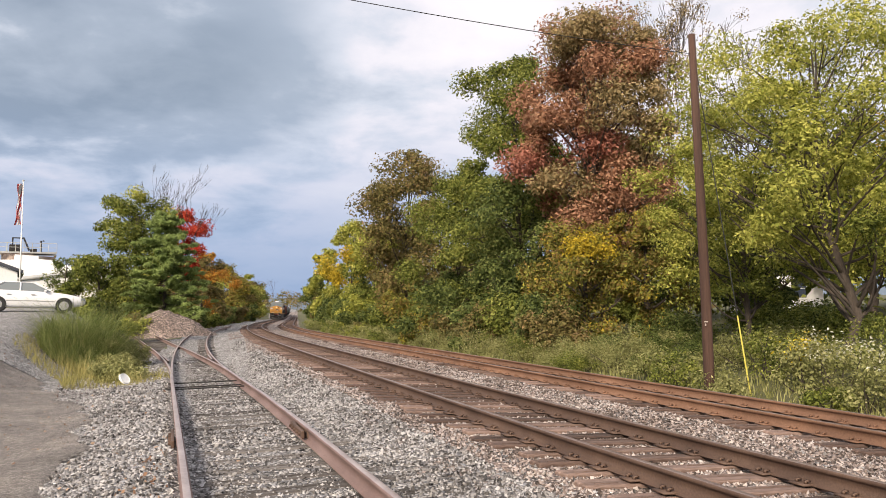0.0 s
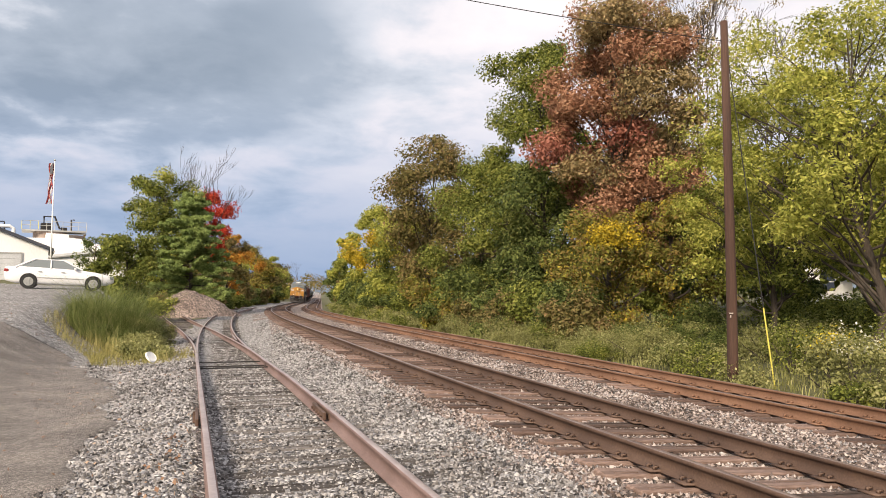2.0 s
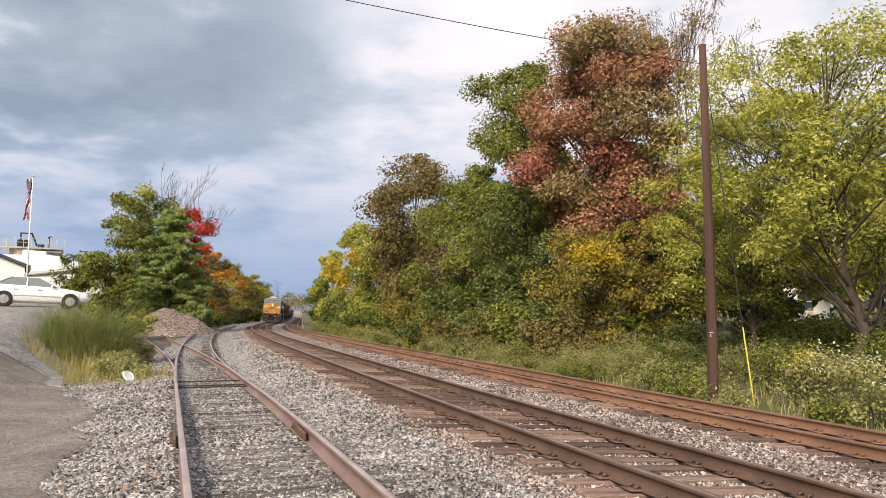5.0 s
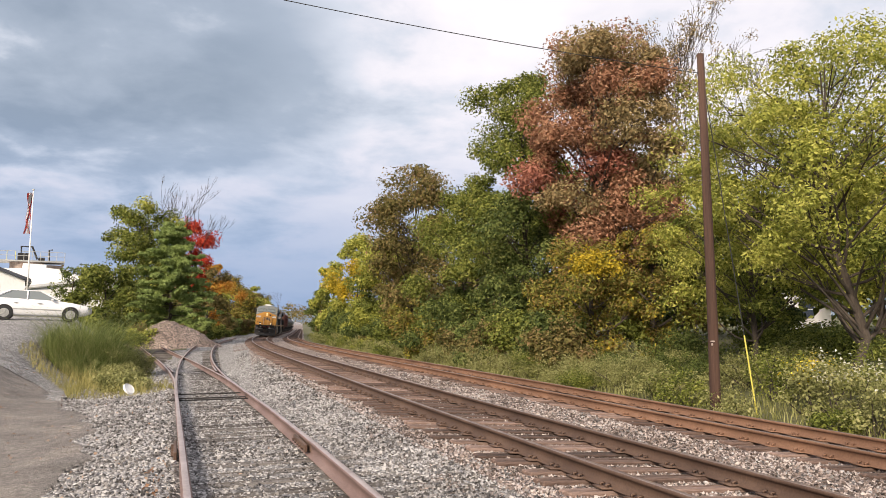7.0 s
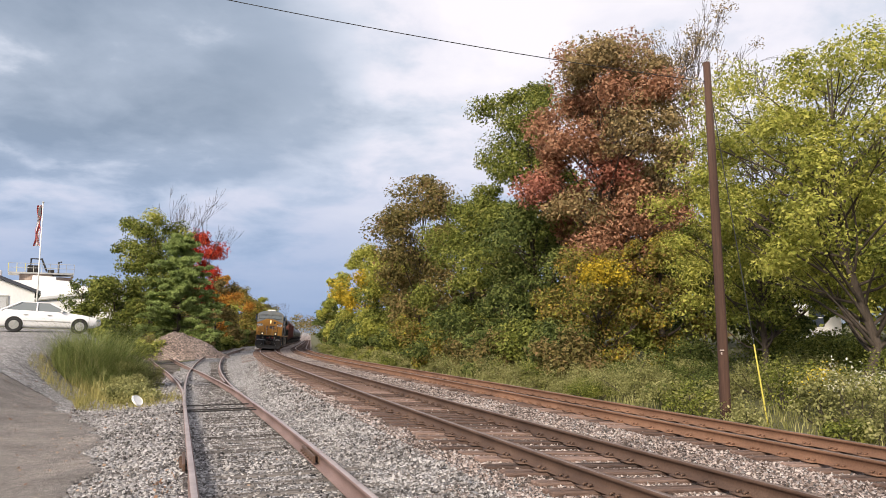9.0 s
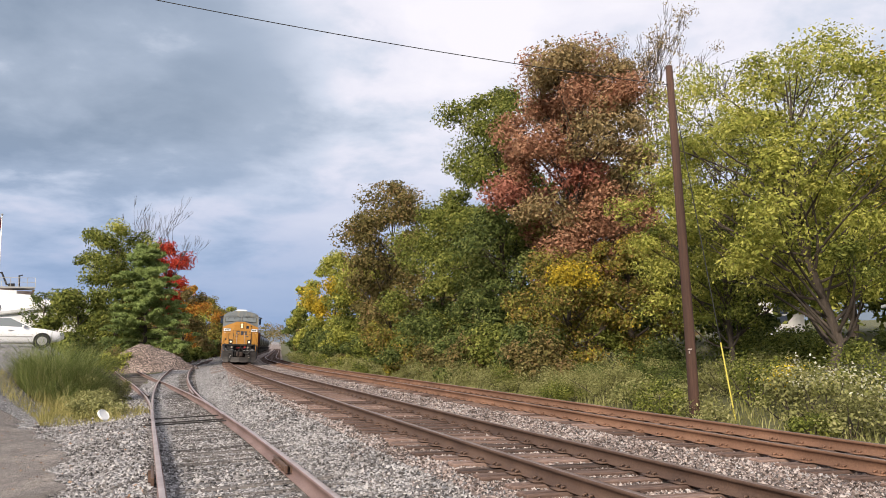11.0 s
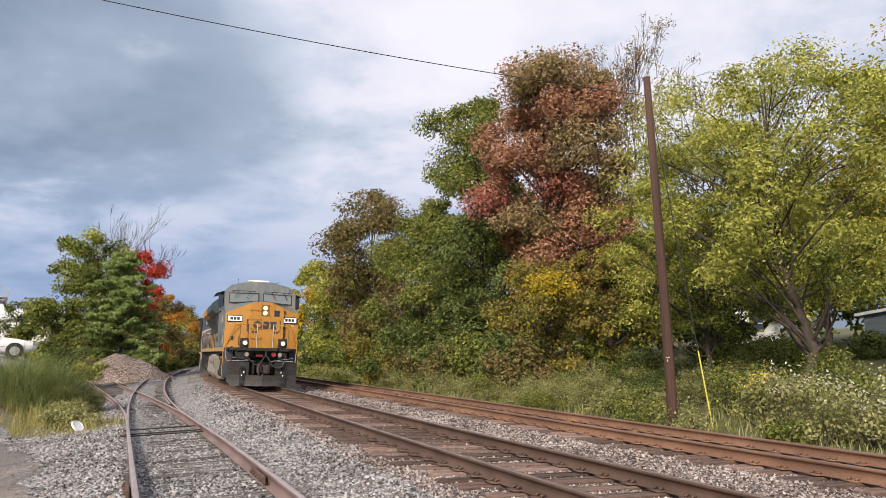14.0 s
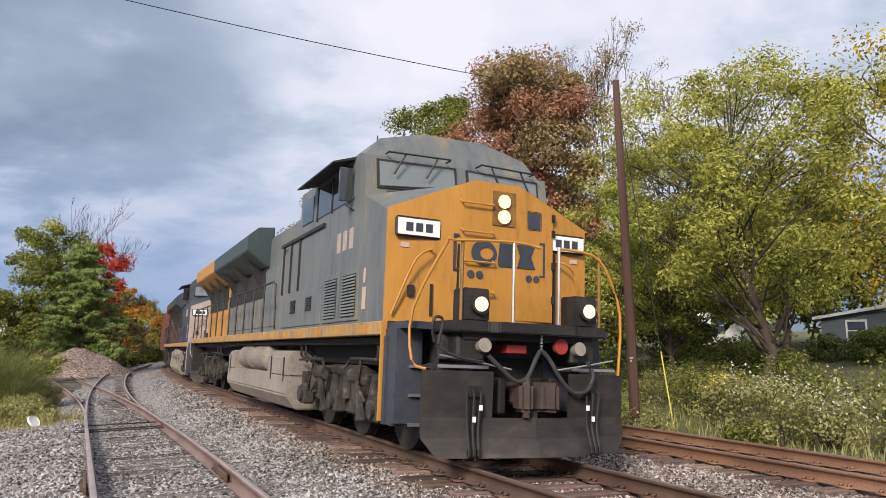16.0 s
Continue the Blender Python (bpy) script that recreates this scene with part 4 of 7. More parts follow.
def build_grasses():
    rng = np.random.default_rng(5)
    n = 19000
    s, o = -8 + 90 * rng.random(n) ** 1.8, 6.9 + 4.2 * rng.random(n)
    x, y = so_xy(s, o)
    h = rng.uniform(0.12, 0.6, n) ** 1.2 * np.clip((o - 6.6) / 1.2, 0.25, 1) * (0.65 + 0.45 * np.sin(s * 1.9 + o * 2.3) * np.sin(s * 0.7 - o))
    v, f = blades(rng, x, y, h, 0.006 + 0.0004 * np.hypot(x, y), 0.5)
    tagged(new("trackside_weeds", mesh_np("trackside_weeds", v, f, M["weed"])), "knee-high weeds and grass beside the second track", "weeds", kind="stuff")
    # tall grass clump beside the lot
    n = 13000
    a, r = rng.uniform(0, 6.28, n), rng.random(n) ** 0.6
    x, y = -12.8 + np.cos(a) * r * 1.5, 26.8 + np.sin(a) * r * 1.9
    v, f = blades(rng, x, y, rng.uniform(0.4, 2.6, n) * (1.1 - 0.75 * r * r) * (0.85 + 0.25 * np.sin(x * 5.1) * np.sin(y * 4.3)), np.full(n, 0.007), 0.85)
    tagged(new("tall_grass", mesh_np("tall_grass", v, f, M["grass"])), "tall green grass clump beside the gravel lot", "grass", kind="stuff")
    for i, (x, y, h, r) in enumerate([(-12.4, 25.6, 1.0, 0.7), (-12.9, 26.8, 1.4, 0.9), (-9.4, 21.4, 0.5, 0.6), (-8.4, 19.9, 0.45, 0.5), (-11.4, 27.6, 0.9, 0.7), (-10.4, 23.6, 0.6, 0.6), (-13.4, 26.0, 1.0, 0.7), (-11.8, 26.4, 1.2, 0.7), (-13.6, 28.0, 1.3, 0.8), (-9.0, 20.6, 0.6, 0.55), (-10.9, 25.0, 0.7, 0.6)]):
        shrub("weed_clump", "leafy green weeds in the tall grass", x, y, h, r, "grass" if i < 2 else "weed", 500 + i, per=200, size=0.08, k=18, group="weeds")
    n = 6500
    a, r = rng.uniform(0, 6.28, n), rng.random(n) ** 0.55
    al, ac = np.sin(a) * r * 6.6, np.cos(a) * r * 1.55 * (1 + 0.25 * np.sin(a * 5))
    x, y = -11.2 - 0.58 * al + 0.81 * ac, 23.3 + 0.81 * al + 0.58 * ac
    v, f = blades(rng, x, y, rng.uniform(0.08, 0.7, n) * (1.15 - 0.7 * r) * (0.7 + 0.5 * np.sin(x * 4.0 + 1) * np.sin(y * 3.1)), np.full(n, 0.006), 0.9)
    tagged(new("dry_grass", mesh_np("dry_grass", v, f, M["straw"])), "dry yellow grass round the tall clump", "grass", kind="stuff")


build_grasses()

# ---- the train ----
M["yellow"] = mat("weathered_yellow_paint", [(0.24, 0.11, 0.02), (0.39, 0.182, 0.028), (0.44, 0.212, 0.034), (0.48, 0.25, 0.058)], scale=0.9, fine=14, rough=0.5, bump=0.06, bump_scale=25, stretch=(1, 1, 0.25))
M["sill_yellow"] = mat("grimy_faded_sill_paint", [(0.10, 0.06, 0.03), (0.26, 0.16, 0.075), (0.40, 0.235, 0.085), (0.50, 0.28, 0.06)], scale=1.3, fine=9, rough=0.65, bump=0.1, mixfine=0.5, stretch=(1, 1, 0.5))
# soot plus the deck overhang's shadow, both put into one near-black colour
M["soot_shade"] = mat("soot_and_shade_black", [(0.003, 0.003, 0.003), (0.007, 0.006, 0.006), (0.016, 0.014, 0.013)], scale=1.6, fine=14, rough=0.8, bump=0.2, bump_scale=40)
M["loco_grey"] = mat("weathered_grey_paint", [(0.045, 0.05, 0.052), (0.082, 0.094, 0.10), (0.112, 0.127, 0.133), (0.135, 0.142, 0.136), (0.20, 0.175, 0.105), (0.29, 0.215, 0.09)], scale=0.8, fine=7, rough=0.5, bump=0.06, bump_scale=25, mixfine=0.5, stretch=(1, 1, 0.22))
M["loco_green"] = mat("dark_green_paint", [(0.018, 0.032, 0.034), (0.032, 0.052, 0.052), (0.055, 0.075, 0.07)], scale=0.9, fine=10, rough=0.5, bump=0.05)
M["navy"] = mat("navy_paint", [(0.0187, 0.0221, 0.0323), (0.034, 0.0399, 0.0553), (0.0553, 0.0595, 0.0723)], scale=1, fine=12, rough=0.55, bump=0.05)
M["faded"] = mat("faded_pinkish_paint", [(0.22, 0.17, 0.15), (0.34, 0.28, 0.25), (0.45, 0.38, 0.35)], scale=1, fine=12, rough=0.65, bump=0.05)
M["grime"] = mat("grimy_steel", [(0.005, 0.0045, 0.0045), (0.013, 0.0115, 0.011), (0.035, 0.03, 0.027)], scale=1.6, fine=14, rough=0.7, bump=0.25, bump_scale=40)
M["plow"] = mat("dusty_black_plow", [(0.007, 0.006, 0.006), (0.018, 0.0155, 0.0145), (0.038, 0.032, 0.029), (0.085, 0.071, 0.063)], scale=0.7, fine=6, rough=0.65, bump=0.12, mixfine=0.45, stretch=(0.7, 1, 1.3))
M["dust"] = mat("dust_coloured_truck", [(0.004, 0.0035, 0.003), (0.014, 0.012, 0.0105), (0.05, 0.043, 0.037), (0.15, 0.132, 0.114)], scale=2.2, fine=9, rough=0.9, bump=0.3, bump_scale=40, mixfine=0.5)
M["tankgrey"] = mat("dusty_pale_fuel_tank", [(0.11, 0.096, 0.08), (0.215, 0.19, 0.16), (0.31, 0.28, 0.24)], scale=0.8, fine=12, rough=0.75, bump=0.1)
M["black"] = mat("black_rubber", [(0.008, 0.008, 0.008), (0.016, 0.016, 0.016), (0.03, 0.03, 0.03)], scale=4, fine=40, rough=0.6, bump=0.05)
M["steel"] = mat("bright_steel", [(0.35, 0.34, 0.33), (0.52, 0.51, 0.5)], scale=4, fine=40, rough=0.4, bump=0.02, metal=0.8)
M["white"] = mat("white_enamel", [(0.62, 0.62, 0.60), (0.76, 0.76, 0.74), (0.82, 0.82, 0.80)], scale=2, fine=30, rough=0.45, bump=0.02)
M["red"] = mat("red_enamel", [(0.22, 0.02, 0.02), (0.38, 0.04, 0.035)], scale=4, fine=40, rough=0.5, bump=0.02)
M["pink"] = mat("faded_pink_paint", [(0.42, 0.28, 0.22), (0.55, 0.40, 0.33)], scale=4, fine=40, rough=0.6, bump=0.02)
M["boxred"] = mat("rust_red_paint", [(0.06, 0.02, 0.016), (0.12, 0.04, 0.03), (0.19, 0.075, 0.055)], scale=0.8, fine=10, rough=0.7, bump=0.1)
M["tankblack"] = mat("black_tank_paint", [(0.012, 0.012, 0.013), (0.025, 0.025, 0.026), (0.06, 0.055, 0.05)], scale=0.6, fine=8, rough=0.45, bump=0.05)
M["coupler"] = mat("rusty_coupler_steel", [(0.02, 0.014, 0.012), (0.045, 0.03, 0.025), (0.085, 0.058, 0.048)], scale=2, fine=20, rough=0.75, bump=0.3)
M["yellow_dirty"] = mat("grimy_yellow_paint", [(0.09, 0.045, 0.012), (0.17, 0.085, 0.018), (0.28, 0.14, 0.03)], scale=3, fine=20, rough=0.55, bump=0.1)
M["lamp"] = mat("lit_headlamp", [(0.3, 0.25, 0.15), (0.3, 0.25, 0.15)], bump=0, emit=((1.0, 0.70, 0.32), 1.5))
M["lamp_white"] = mat("lit_ditch_lamp", [(0.3, 0.27, 0.2), (0.3, 0.27, 0.2)], bump=0, emit=((1.0, 0.76, 0.46), 1.15))


def glass(name, tint, rough=0.06):
    m = bpy.data.materials.new(name)
    m.use_nodes = True
    b = m.node_tree.nodes["Principled BSDF"]
    b.inputs["Base Color"].default_value = (*tint, 1)
    b.inputs["Roughness"].default_value = rough
    b.inputs["Specular IOR Level"].default_value = 0.9
    b.inputs["Coat Weight"].default_value = 0.6
    return m


# the paler grey base carries part of the sky's reflection
M["glass"] = glass("sky_toned_glass", (0.15, 0.17, 0.17))
M["dark_glass"] = glass("dark_glass", (0.018, 0.02, 0.022))


def prism(bm, outline, axis, c0, c1, bevel=0.0):
    """Outline in the two other axes (x: y,z; y: x,z; z: x,y), extruded from c0 to c1."""
    def at(p, c):
        return {"x": (c, p[0], p[1]), "y": (p[0], c, p[1]), "z": (p[0], p[1], c)}[axis]
    a = [bm.verts.new(at(p, c0)) for p in outline]
    b = [bm.verts.new(at(p, c1)) for p in outline]
    fs = [bm.faces.new(a), bm.faces.new(list(reversed(b)))]
    n = len(a)
    for i in range(n):
        fs.append(bm.faces.new((a[i], b[i], b[(i + 1) % n], a[(i + 1) % n])))
    if bevel:
        bmesh.ops.recalc_face_normals(bm, faces=fs)
        bmesh.ops.bevel(bm, geom=list({e for f in fs for e in f.edges}), offset=bevel, segments=2, affect="EDGES")


def one(name, build, material, parent, label="", smooth=False):
    """A part from a function that fills a bmesh."""
    bm = bmesh.new()
    build(bm)
    return part(name, bm, material, parent, label, smooth)


WHEELSETS = []


def smooth_line(p, n=5):
    """A soft curve through points."""
    p = [Vector(q) for q in p]
    out = []
    for i in range(len(p) - 1):
        a, b, c, d = p[max(i - 1, 0)], p[i], p[i + 1], p[min(i + 2, len(p) - 1)]
        for k in range(n):
            t = k / n
            out.append(0.5 * ((2 * b) + (c - a) * t + (2 * a - 5 * b + 4 * c - d) * t * t + (3 * b - a - 3 * c + d) * t ** 3))
    return out + [p[-1]]


def wheelset(parent, y, r=0.53):
    def w(bm):
        for sx in (-1, 1):
            cyl(bm, (sx * 0.68, 0, 0), (sx * 0.81, 0, 0), r, segs=28)
            cyl(bm, (sx * 0.64, 0, 0), (sx * 0.68, 0, 0), r + 0.03, segs=28)
            cyl(bm, (sx * 0.81, 0, 0), (sx * 0.85, 0, 0), 0.16, segs=12)
            for k in range(3):
                a = k * 2.094
                box(bm, sx * 0.815 - 0.006, sx * 0.815 + 0.006, 0.3 * math.cos(a) - 0.05, 0.3 * math.cos(a) + 0.05, 0.3 * math.sin(a) - 0.05, 0.3 * math.sin(a) + 0.05)
        cyl(bm, (-0.7, 0, 0), (0.7, 0, 0), 0.1, segs=10)
    bm = bmesh.new(); w(bm)
    me = bpy.data.meshes.new("wheelset")
    bmesh.ops.recalc_face_normals(bm, faces=bm.faces)
    bm.to_mesh(me); bm.free()
    me.materials.append(M["grime"])
    ob = new("wheelset", me)
    ob.parent = parent
    ob.location = (0, y, r)
    WHEELSETS.append((ob, y, r))
    return ob


def loco_truck(top, yc, flip):
    """Three-axle truck: cast side frames with their boxes, springs, brake rigging and pipes."""
    def frames(bm):
        for sx in (-1, 1):
            x0, x1 = sx * 0.98, sx * 1.14
            prism(bm, [(yc - 2.35, 0.62), (yc - 2.2, 0.50), (yc - 1.3, 0.46), (yc - 1.0, 0.36), (yc + 1.0, 0.36), (yc + 1.3, 0.46), (yc + 2.2, 0.50), (yc + 2.35, 0.62), (yc + 2.3, 0.90),
                       (yc + 1.2, 0.98), (yc + 0.6, 1.08), (yc - 0.6, 1.08), (yc - 1.2, 0.98), (yc - 2.3, 0.90)], "x", min(x0, x1), max(x0, x1), 0.025)
    tr = one("truck_frame", frames, M["dust"], top, "dust-covered cast truck frame")
    for sx in (1, -1):
        for dy in (-1.85, 0.0, 1.85):
            def jb(bm, sx=sx, dy=dy):
                box(bm, sx * 1.22 - 0.10, sx * 1.22 + 0.10, yc + dy - 0.17, yc + dy + 0.17, 0.36, 0.70, 0.03)
                cyl(bm, (sx * 1.3, yc + dy, 0.53), (sx * 1.37, yc + dy, 0.53), 0.13, segs=12)
                for e in (-0.3, 0.3):
                    cyl(bm, (sx * 1.16, yc + dy + e, 0.58), (sx * 1.16, yc + dy + e, 0.92), 0.085, segs=10)
            one("axle_box", jb, M["dust"], tr)
        def rig(bm, sx=sx):
            for dy in (-0.95, 0.95):
                cyl(bm, (sx * 1.2, yc + dy - 0.28, 0.93), (sx * 1.2, yc + dy + 0.28, 0.93), 0.12, segs=12)
                prism(bm, [(yc + dy - 0.12, 0.3), (yc + dy + 0.05, 0.3), (yc + dy + 0.34, 0.95), (yc + dy + 0.18, 0.98)], "x", sx * 1.18 - 0.03, sx * 1.18 + 0.03)
                prism(bm, [(yc + dy + 0.3, 0.35), (yc + dy + 0.42, 0.35), (yc + dy + 0.05, 0.85), (yc + dy - 0.05, 0.8)], "x", sx * 1.26 - 0.03, sx * 1.26 + 0.03)
            tube(bm, [(sx * 1.3, yc - 2.2, 1.12), (sx * 1.3, yc - 0.7, 1.16), (sx * 1.32, yc - 0.5, 1.04), (sx * 1.32, yc + 0.6, 1.04), (sx * 1.3, yc + 0.8, 1.18), (sx * 1.3, yc + 2.2, 1.18)], 0.022)
            tube(bm, [(sx * 1.28, yc + 1.2, 1.2), (sx * 1.34, yc + 1.25, 0.8), (sx * 1.3, yc + 1.5, 0.6)], 0.025)
            tube(bm, [(sx * 1.28, yc - 1.2, 1.2), (sx * 1.34, yc - 1.3, 0.8), (sx * 1.3, yc - 1.5, 0.6)], 0.025)
        one("brake_rigging", rig, M["dust"], tr)
    for dy in (-1.85, 0.0, 1.85):
        wheelset(top, yc + dy)


def louver(bm, y0, y1, z0, z1, x, n):
    dz = (z1 - z0) / n
    for i in range(n):
        z = z0 + i * dz
        prism(bm, [(x, z + dz * 0.05), (x + 0.03, z + dz * 0.05), (x + 0.008, z + dz * 0.85), (x, z + dz * 0.85)], "y", y0, y1)


def locomotive(name, label, c):
    """Six-axle diesel: y forward, z up from the rails. c: the paint of its parts."""
    top = empty(name, pose(0, 0, 0), label, "locomotive", "train")
    P = lambda nm, fn, m, lab="", par=None, smooth=False: one(nm, fn, M[m], par or top, lab, smooth)
    # deck and frame
    P("frame", lambda bm: (box(bm, -1.0, 1.0, -10.4, 10.0, 1.10, 1.47), box(bm, -1.35, 1.35, -10.0, 9.9, 1.38, 1.47)), "soot_shade", "underframe black with soot and painted-in deck shade")
    P("sill", lambda bm: box(bm, -1.52, 1.52, -10.3, 9.82, 1.49, 1.66, 0.01), c["sill"], "grimy yellow side sill")
    for i in range(17):
        for sx in (-1, 1):
            P("reflector", lambda bm: box(bm, min(sx * 1.519, sx * 1.524), max(sx * 1.519, sx * 1.524), 9.0 - i * 1.12, 9.32 - i * 1.12, 1.52, 1.63), "yellow", "brighter reflective patch")
    # nose: front face, side walls and a top that climbs back to the windshield
    def nose_face(bm):
        f = [(-1.50, 1.66), (1.50, 1.66), (1.50, 3.10), (0.34, 3.58), (-0.34, 3.58), (-1.50, 3.10)]
        front = [bm.verts.new((x, 10.0 - 0.10 * max(0.0, (abs(x) - 0.5)), z)) for x, z in f]
        mid = [bm.verts.new((sx * 0.5, 10.0, z)) for sx, z in ((-1, 1.66), (1, 1.66))]
        mtop = [bm.verts.new((sx * 0.5, 10.0, 3.515)) for sx in (-1, 1)]
        bm.faces.new((front[0], mid[0], mtop[0], front[5])); bm.faces.new((mid[1], front[1], front[2], mtop[1]))
        bm.faces.new((mid[0], mid[1], mtop[1], front[3], front[4], mtop[0]))
        rim = [front[0], front[5], mtop[0], front[4], front[3], mtop[1], front[2], front[1], mid[1], mid[0]]
        back = [bm.verts.new((v.co.x, v.co.y - 0.07, v.co.z)) for v in rim]
        for i in range(len(rim)):
            j = (i + 1) % len(rim)
            bm.faces.new((rim[i], rim[j], back[j], back[i]))
    face = P("nose_face", nose_face, c["nose"], "yellow nose of the cab")
    def body_front(bm):
        for sx in (-1, 1):
            prism(bm, [(9.83, 1.66), (9.83, 3.08), (8.95, 3.42), (5.2, 3.42), (3.9, 3.05), (3.9, 1.66)], "x", min(sx * 1.42, sx * 1.5), max(sx * 1.42, sx * 1.5))
        a = [bm.verts.new(v) for v in [(-1.5, 9.82, 3.07), (-0.34, 9.92, 3.55), (0.34, 9.92, 3.55), (1.5, 9.82, 3.07)]]
        b = [bm.verts.new(v) for v in [(-1.5, 8.85, 3.45), (-0.34, 8.95, 3.66), (0.34, 8.95, 3.66), (1.5, 8.85, 3.45)]]
        for i in range(3):
            bm.faces.new((a[i], a[i + 1], b[i + 1], b[i]))
        box(bm, -1.42, 1.42, 3.9, 4.0, 1.66, 3.3)
    P("cab_lower_wall", body_front, c["cab"], "grey lower cab wall")
    def cab(bm):
        sec = [(-1.5, 3.42), (1.5, 3.42), (1.5, 4.12), (1.22, 4.38), (0.5, 4.56), (-0.5, 4.56), (-1.22, 4.38), (-1.5, 4.12)]
        rows = []
        for y, g in ((8.95, 0.0), (8.62, 1.0), (8.35, 1.0), (5.3, 1.0)):
            rows.append([bm.verts.new((x, y - (0.0 if i < 2 else (0.0 if g else 0.12)), (z if g or i < 2 else min(z, 4.08) - 0.02))) for i, (x, z) in enumerate(sec)])
        n = len(sec)
        for r0, r1 in zip(rows[:-1], rows[1:]):
            for i in range(n):
                bm.faces.new((r0[i], r0[(i + 1) % n], r1[(i + 1) % n], r1[i]))
        bm.faces.new(rows[0]); bm.faces.new(list(reversed(rows[-1])))
    cb = P("cab", cab, c["cab"], "grey cab with a faceted roof")
    # windshields, each in a black gasket, with wipers and their guard bar
    for sx in (-1, 1):
        xs = [sx * 0.12, sx * 1.30]
        x0, x1 = min(xs), max(xs)
        def gl(bm, d, w):
            def yz(z): return 8.965 - 0.12 * (z - 3.42) / 0.66 * 1.0 + d
            zb0, zb1 = 3.66 - w, 3.60 - w
            pts = [(x0 - w, zb0 if sx > 0 else zb1), (x1 + w, zb1 if sx > 0 else zb0), (x1 + w, (4.0 if sx < 0 else 3.97) + w), (x0 - w, (4.0 if sx > 0 else 3.97) + w)]
            f = [bm.verts.new((x, yz(z), z)) for x, z in pts]
            k = [bm.verts.new((x, yz(z) - 0.05, z)) for x, z in pts]
            bm.faces.new(f)
            for i in range(4):
                bm.faces.new((f[i], f[(i + 1) % 4], k[(i + 1) % 4], k[i]))
        ws = P("windshield", lambda bm: gl(bm, 0.014, 0.0), "glass", "wide windshield pane", cb)
        P("gasket", lambda bm: gl(bm, 0.008, 0.035), "black", "black rubber gasket", cb)
        def wip(bm):
            tube(bm, [(sx * 0.25, 9.02, 4.10), (sx * 1.2, 9.02, 4.08)], 0.014)
            for q in (0.25, 1.2):
                tube(bm, [(sx * q, 9.02, 4.09), (sx * q, 8.86, 4.09)], 0.014)
            for q in (0.45, 0.95):
                tube(bm, [(sx * q, 9.0, 4.08), (sx * (q + 0.16), 8.99, 3.78)], 0.014)
            tube(bm, [(sx * 0.05, 9.02, 3.70), (sx * 0.7, 9.02, 3.62), (sx * 1.25, 9.0, 3.58)], 0.014)
            box(bm, sx * 0.72 - 0.07, sx * 0.72 + 0.07, 8.96, 9.06, 3.56, 3.61)
        P("wiper", wip, "black", "black wipers under a guard bar", cb)
        # sun shade over the side window, side windows, mirror
        P("side_window", lambda bm: (box(bm, min(sx * 1.49, sx * 1.515), max(sx * 1.49, sx * 1.515), 6.5, 7.3, 3.48, 3.98), box(bm, min(sx * 1.49, sx * 1.515), max(sx * 1.49, sx * 1.515), 7.4, 8.2, 3.48, 3.98)), "dark_glass", "dark sliding side window", cb)
        for y in (6.48, 7.35, 8.22):
            P("window_frame", lambda bm: box(bm, min(sx * 1.5, sx * 1.525), max(sx * 1.5, sx * 1.525), y - 0.025, y + 0.025, 3.44, 4.02), "black", "", cb)
        P("sun_shade", lambda bm: prism(bm, [(sx * 1.48, 4.12), (sx * 1.84, 4.0), (sx * 1.84, 3.975), (sx * 1.48, 4.08)], "y", 6.3, 8.4), "black", "dark sun shade over the side window", cb)
        def mir(bm):
            box(bm, min(sx * 1.54, sx * 1.74), max(sx * 1.54, sx * 1.74), 8.40, 8.45, 3.42, 3.92, 0.01)
            tube(bm, [(sx * 1.5, 8.42, 3.5), (sx * 1.62, 8.42, 3.36), (sx * 1.5, 8.42, 3.3)], 0.02)
        P("wind_deflector", mir, "dark_glass", "tall dark wind deflector", cb)
    P("air_conditioner", lambda bm: (box(bm, -0.5, 0.45, 6.6, 7.6, 4.56, 4.70, 0.03), box(bm, -0.4, 0.35, 6.7, 7.5, 4.70, 4.73)), "white", "white roof air conditioner", cb)
    P("antenna", lambda bm: tube(bm, [(0.9, 7.6, 4.45), (0.9, 7.6, 4.75)], 0.012), "black", "", cb)
    P("antenna", lambda bm: tube(bm, [(-0.75, 8.0, 4.5), (-0.75, 8.0, 4.62), (-0.9, 8.0, 4.62)], 0.015), "black", "", cb)
    P("headlight_box", lambda bm: (box(bm, -0.27, 0.07, 9.99, 10.015, 3.0, 3.47), ), "yellow_dirty", "grimy yellow headlight box", face)
    for z in (3.33, 3.12):
        P("headlight", lambda bm: cyl(bm, (-0.09, 10.0, z), (-0.09, 10.05, z), 0.092, segs=20), "lamp", "lit headlamp", face)
        P("headlight_rim", lambda bm: cyl(bm, (-0.09, 10.0, z), (-0.09, 10.03, z), 0.108, segs=20), "yellow_dirty", "", face)
    # number boards on the nose's shoulders
    for sx in (-1, 1):
        nb = P("number_board", lambda bm: box(bm, sx * 1.12 - 0.32, sx * 1.12 + 0.32, 9.94, 9.99, 2.72, 2.99, 0.03), "black", "lit number board", face)
        P("number_panel", lambda bm: box(bm, sx * 1.12 - 0.29, sx * 1.12 + 0.29, 9.99, 9.998, 2.75, 2.96, 0.002), "white", "white panel", nb)
        for k in (-1, 0, 1):
            P("dark_bar", lambda bm: (box(bm, sx * 1.12 + k * 0.135 - 0.048, sx * 1.12 + k * 0.135 + 0.048, 10.0, 10.004, 2.80, 2.91)), "navy", "dark bar", nb)
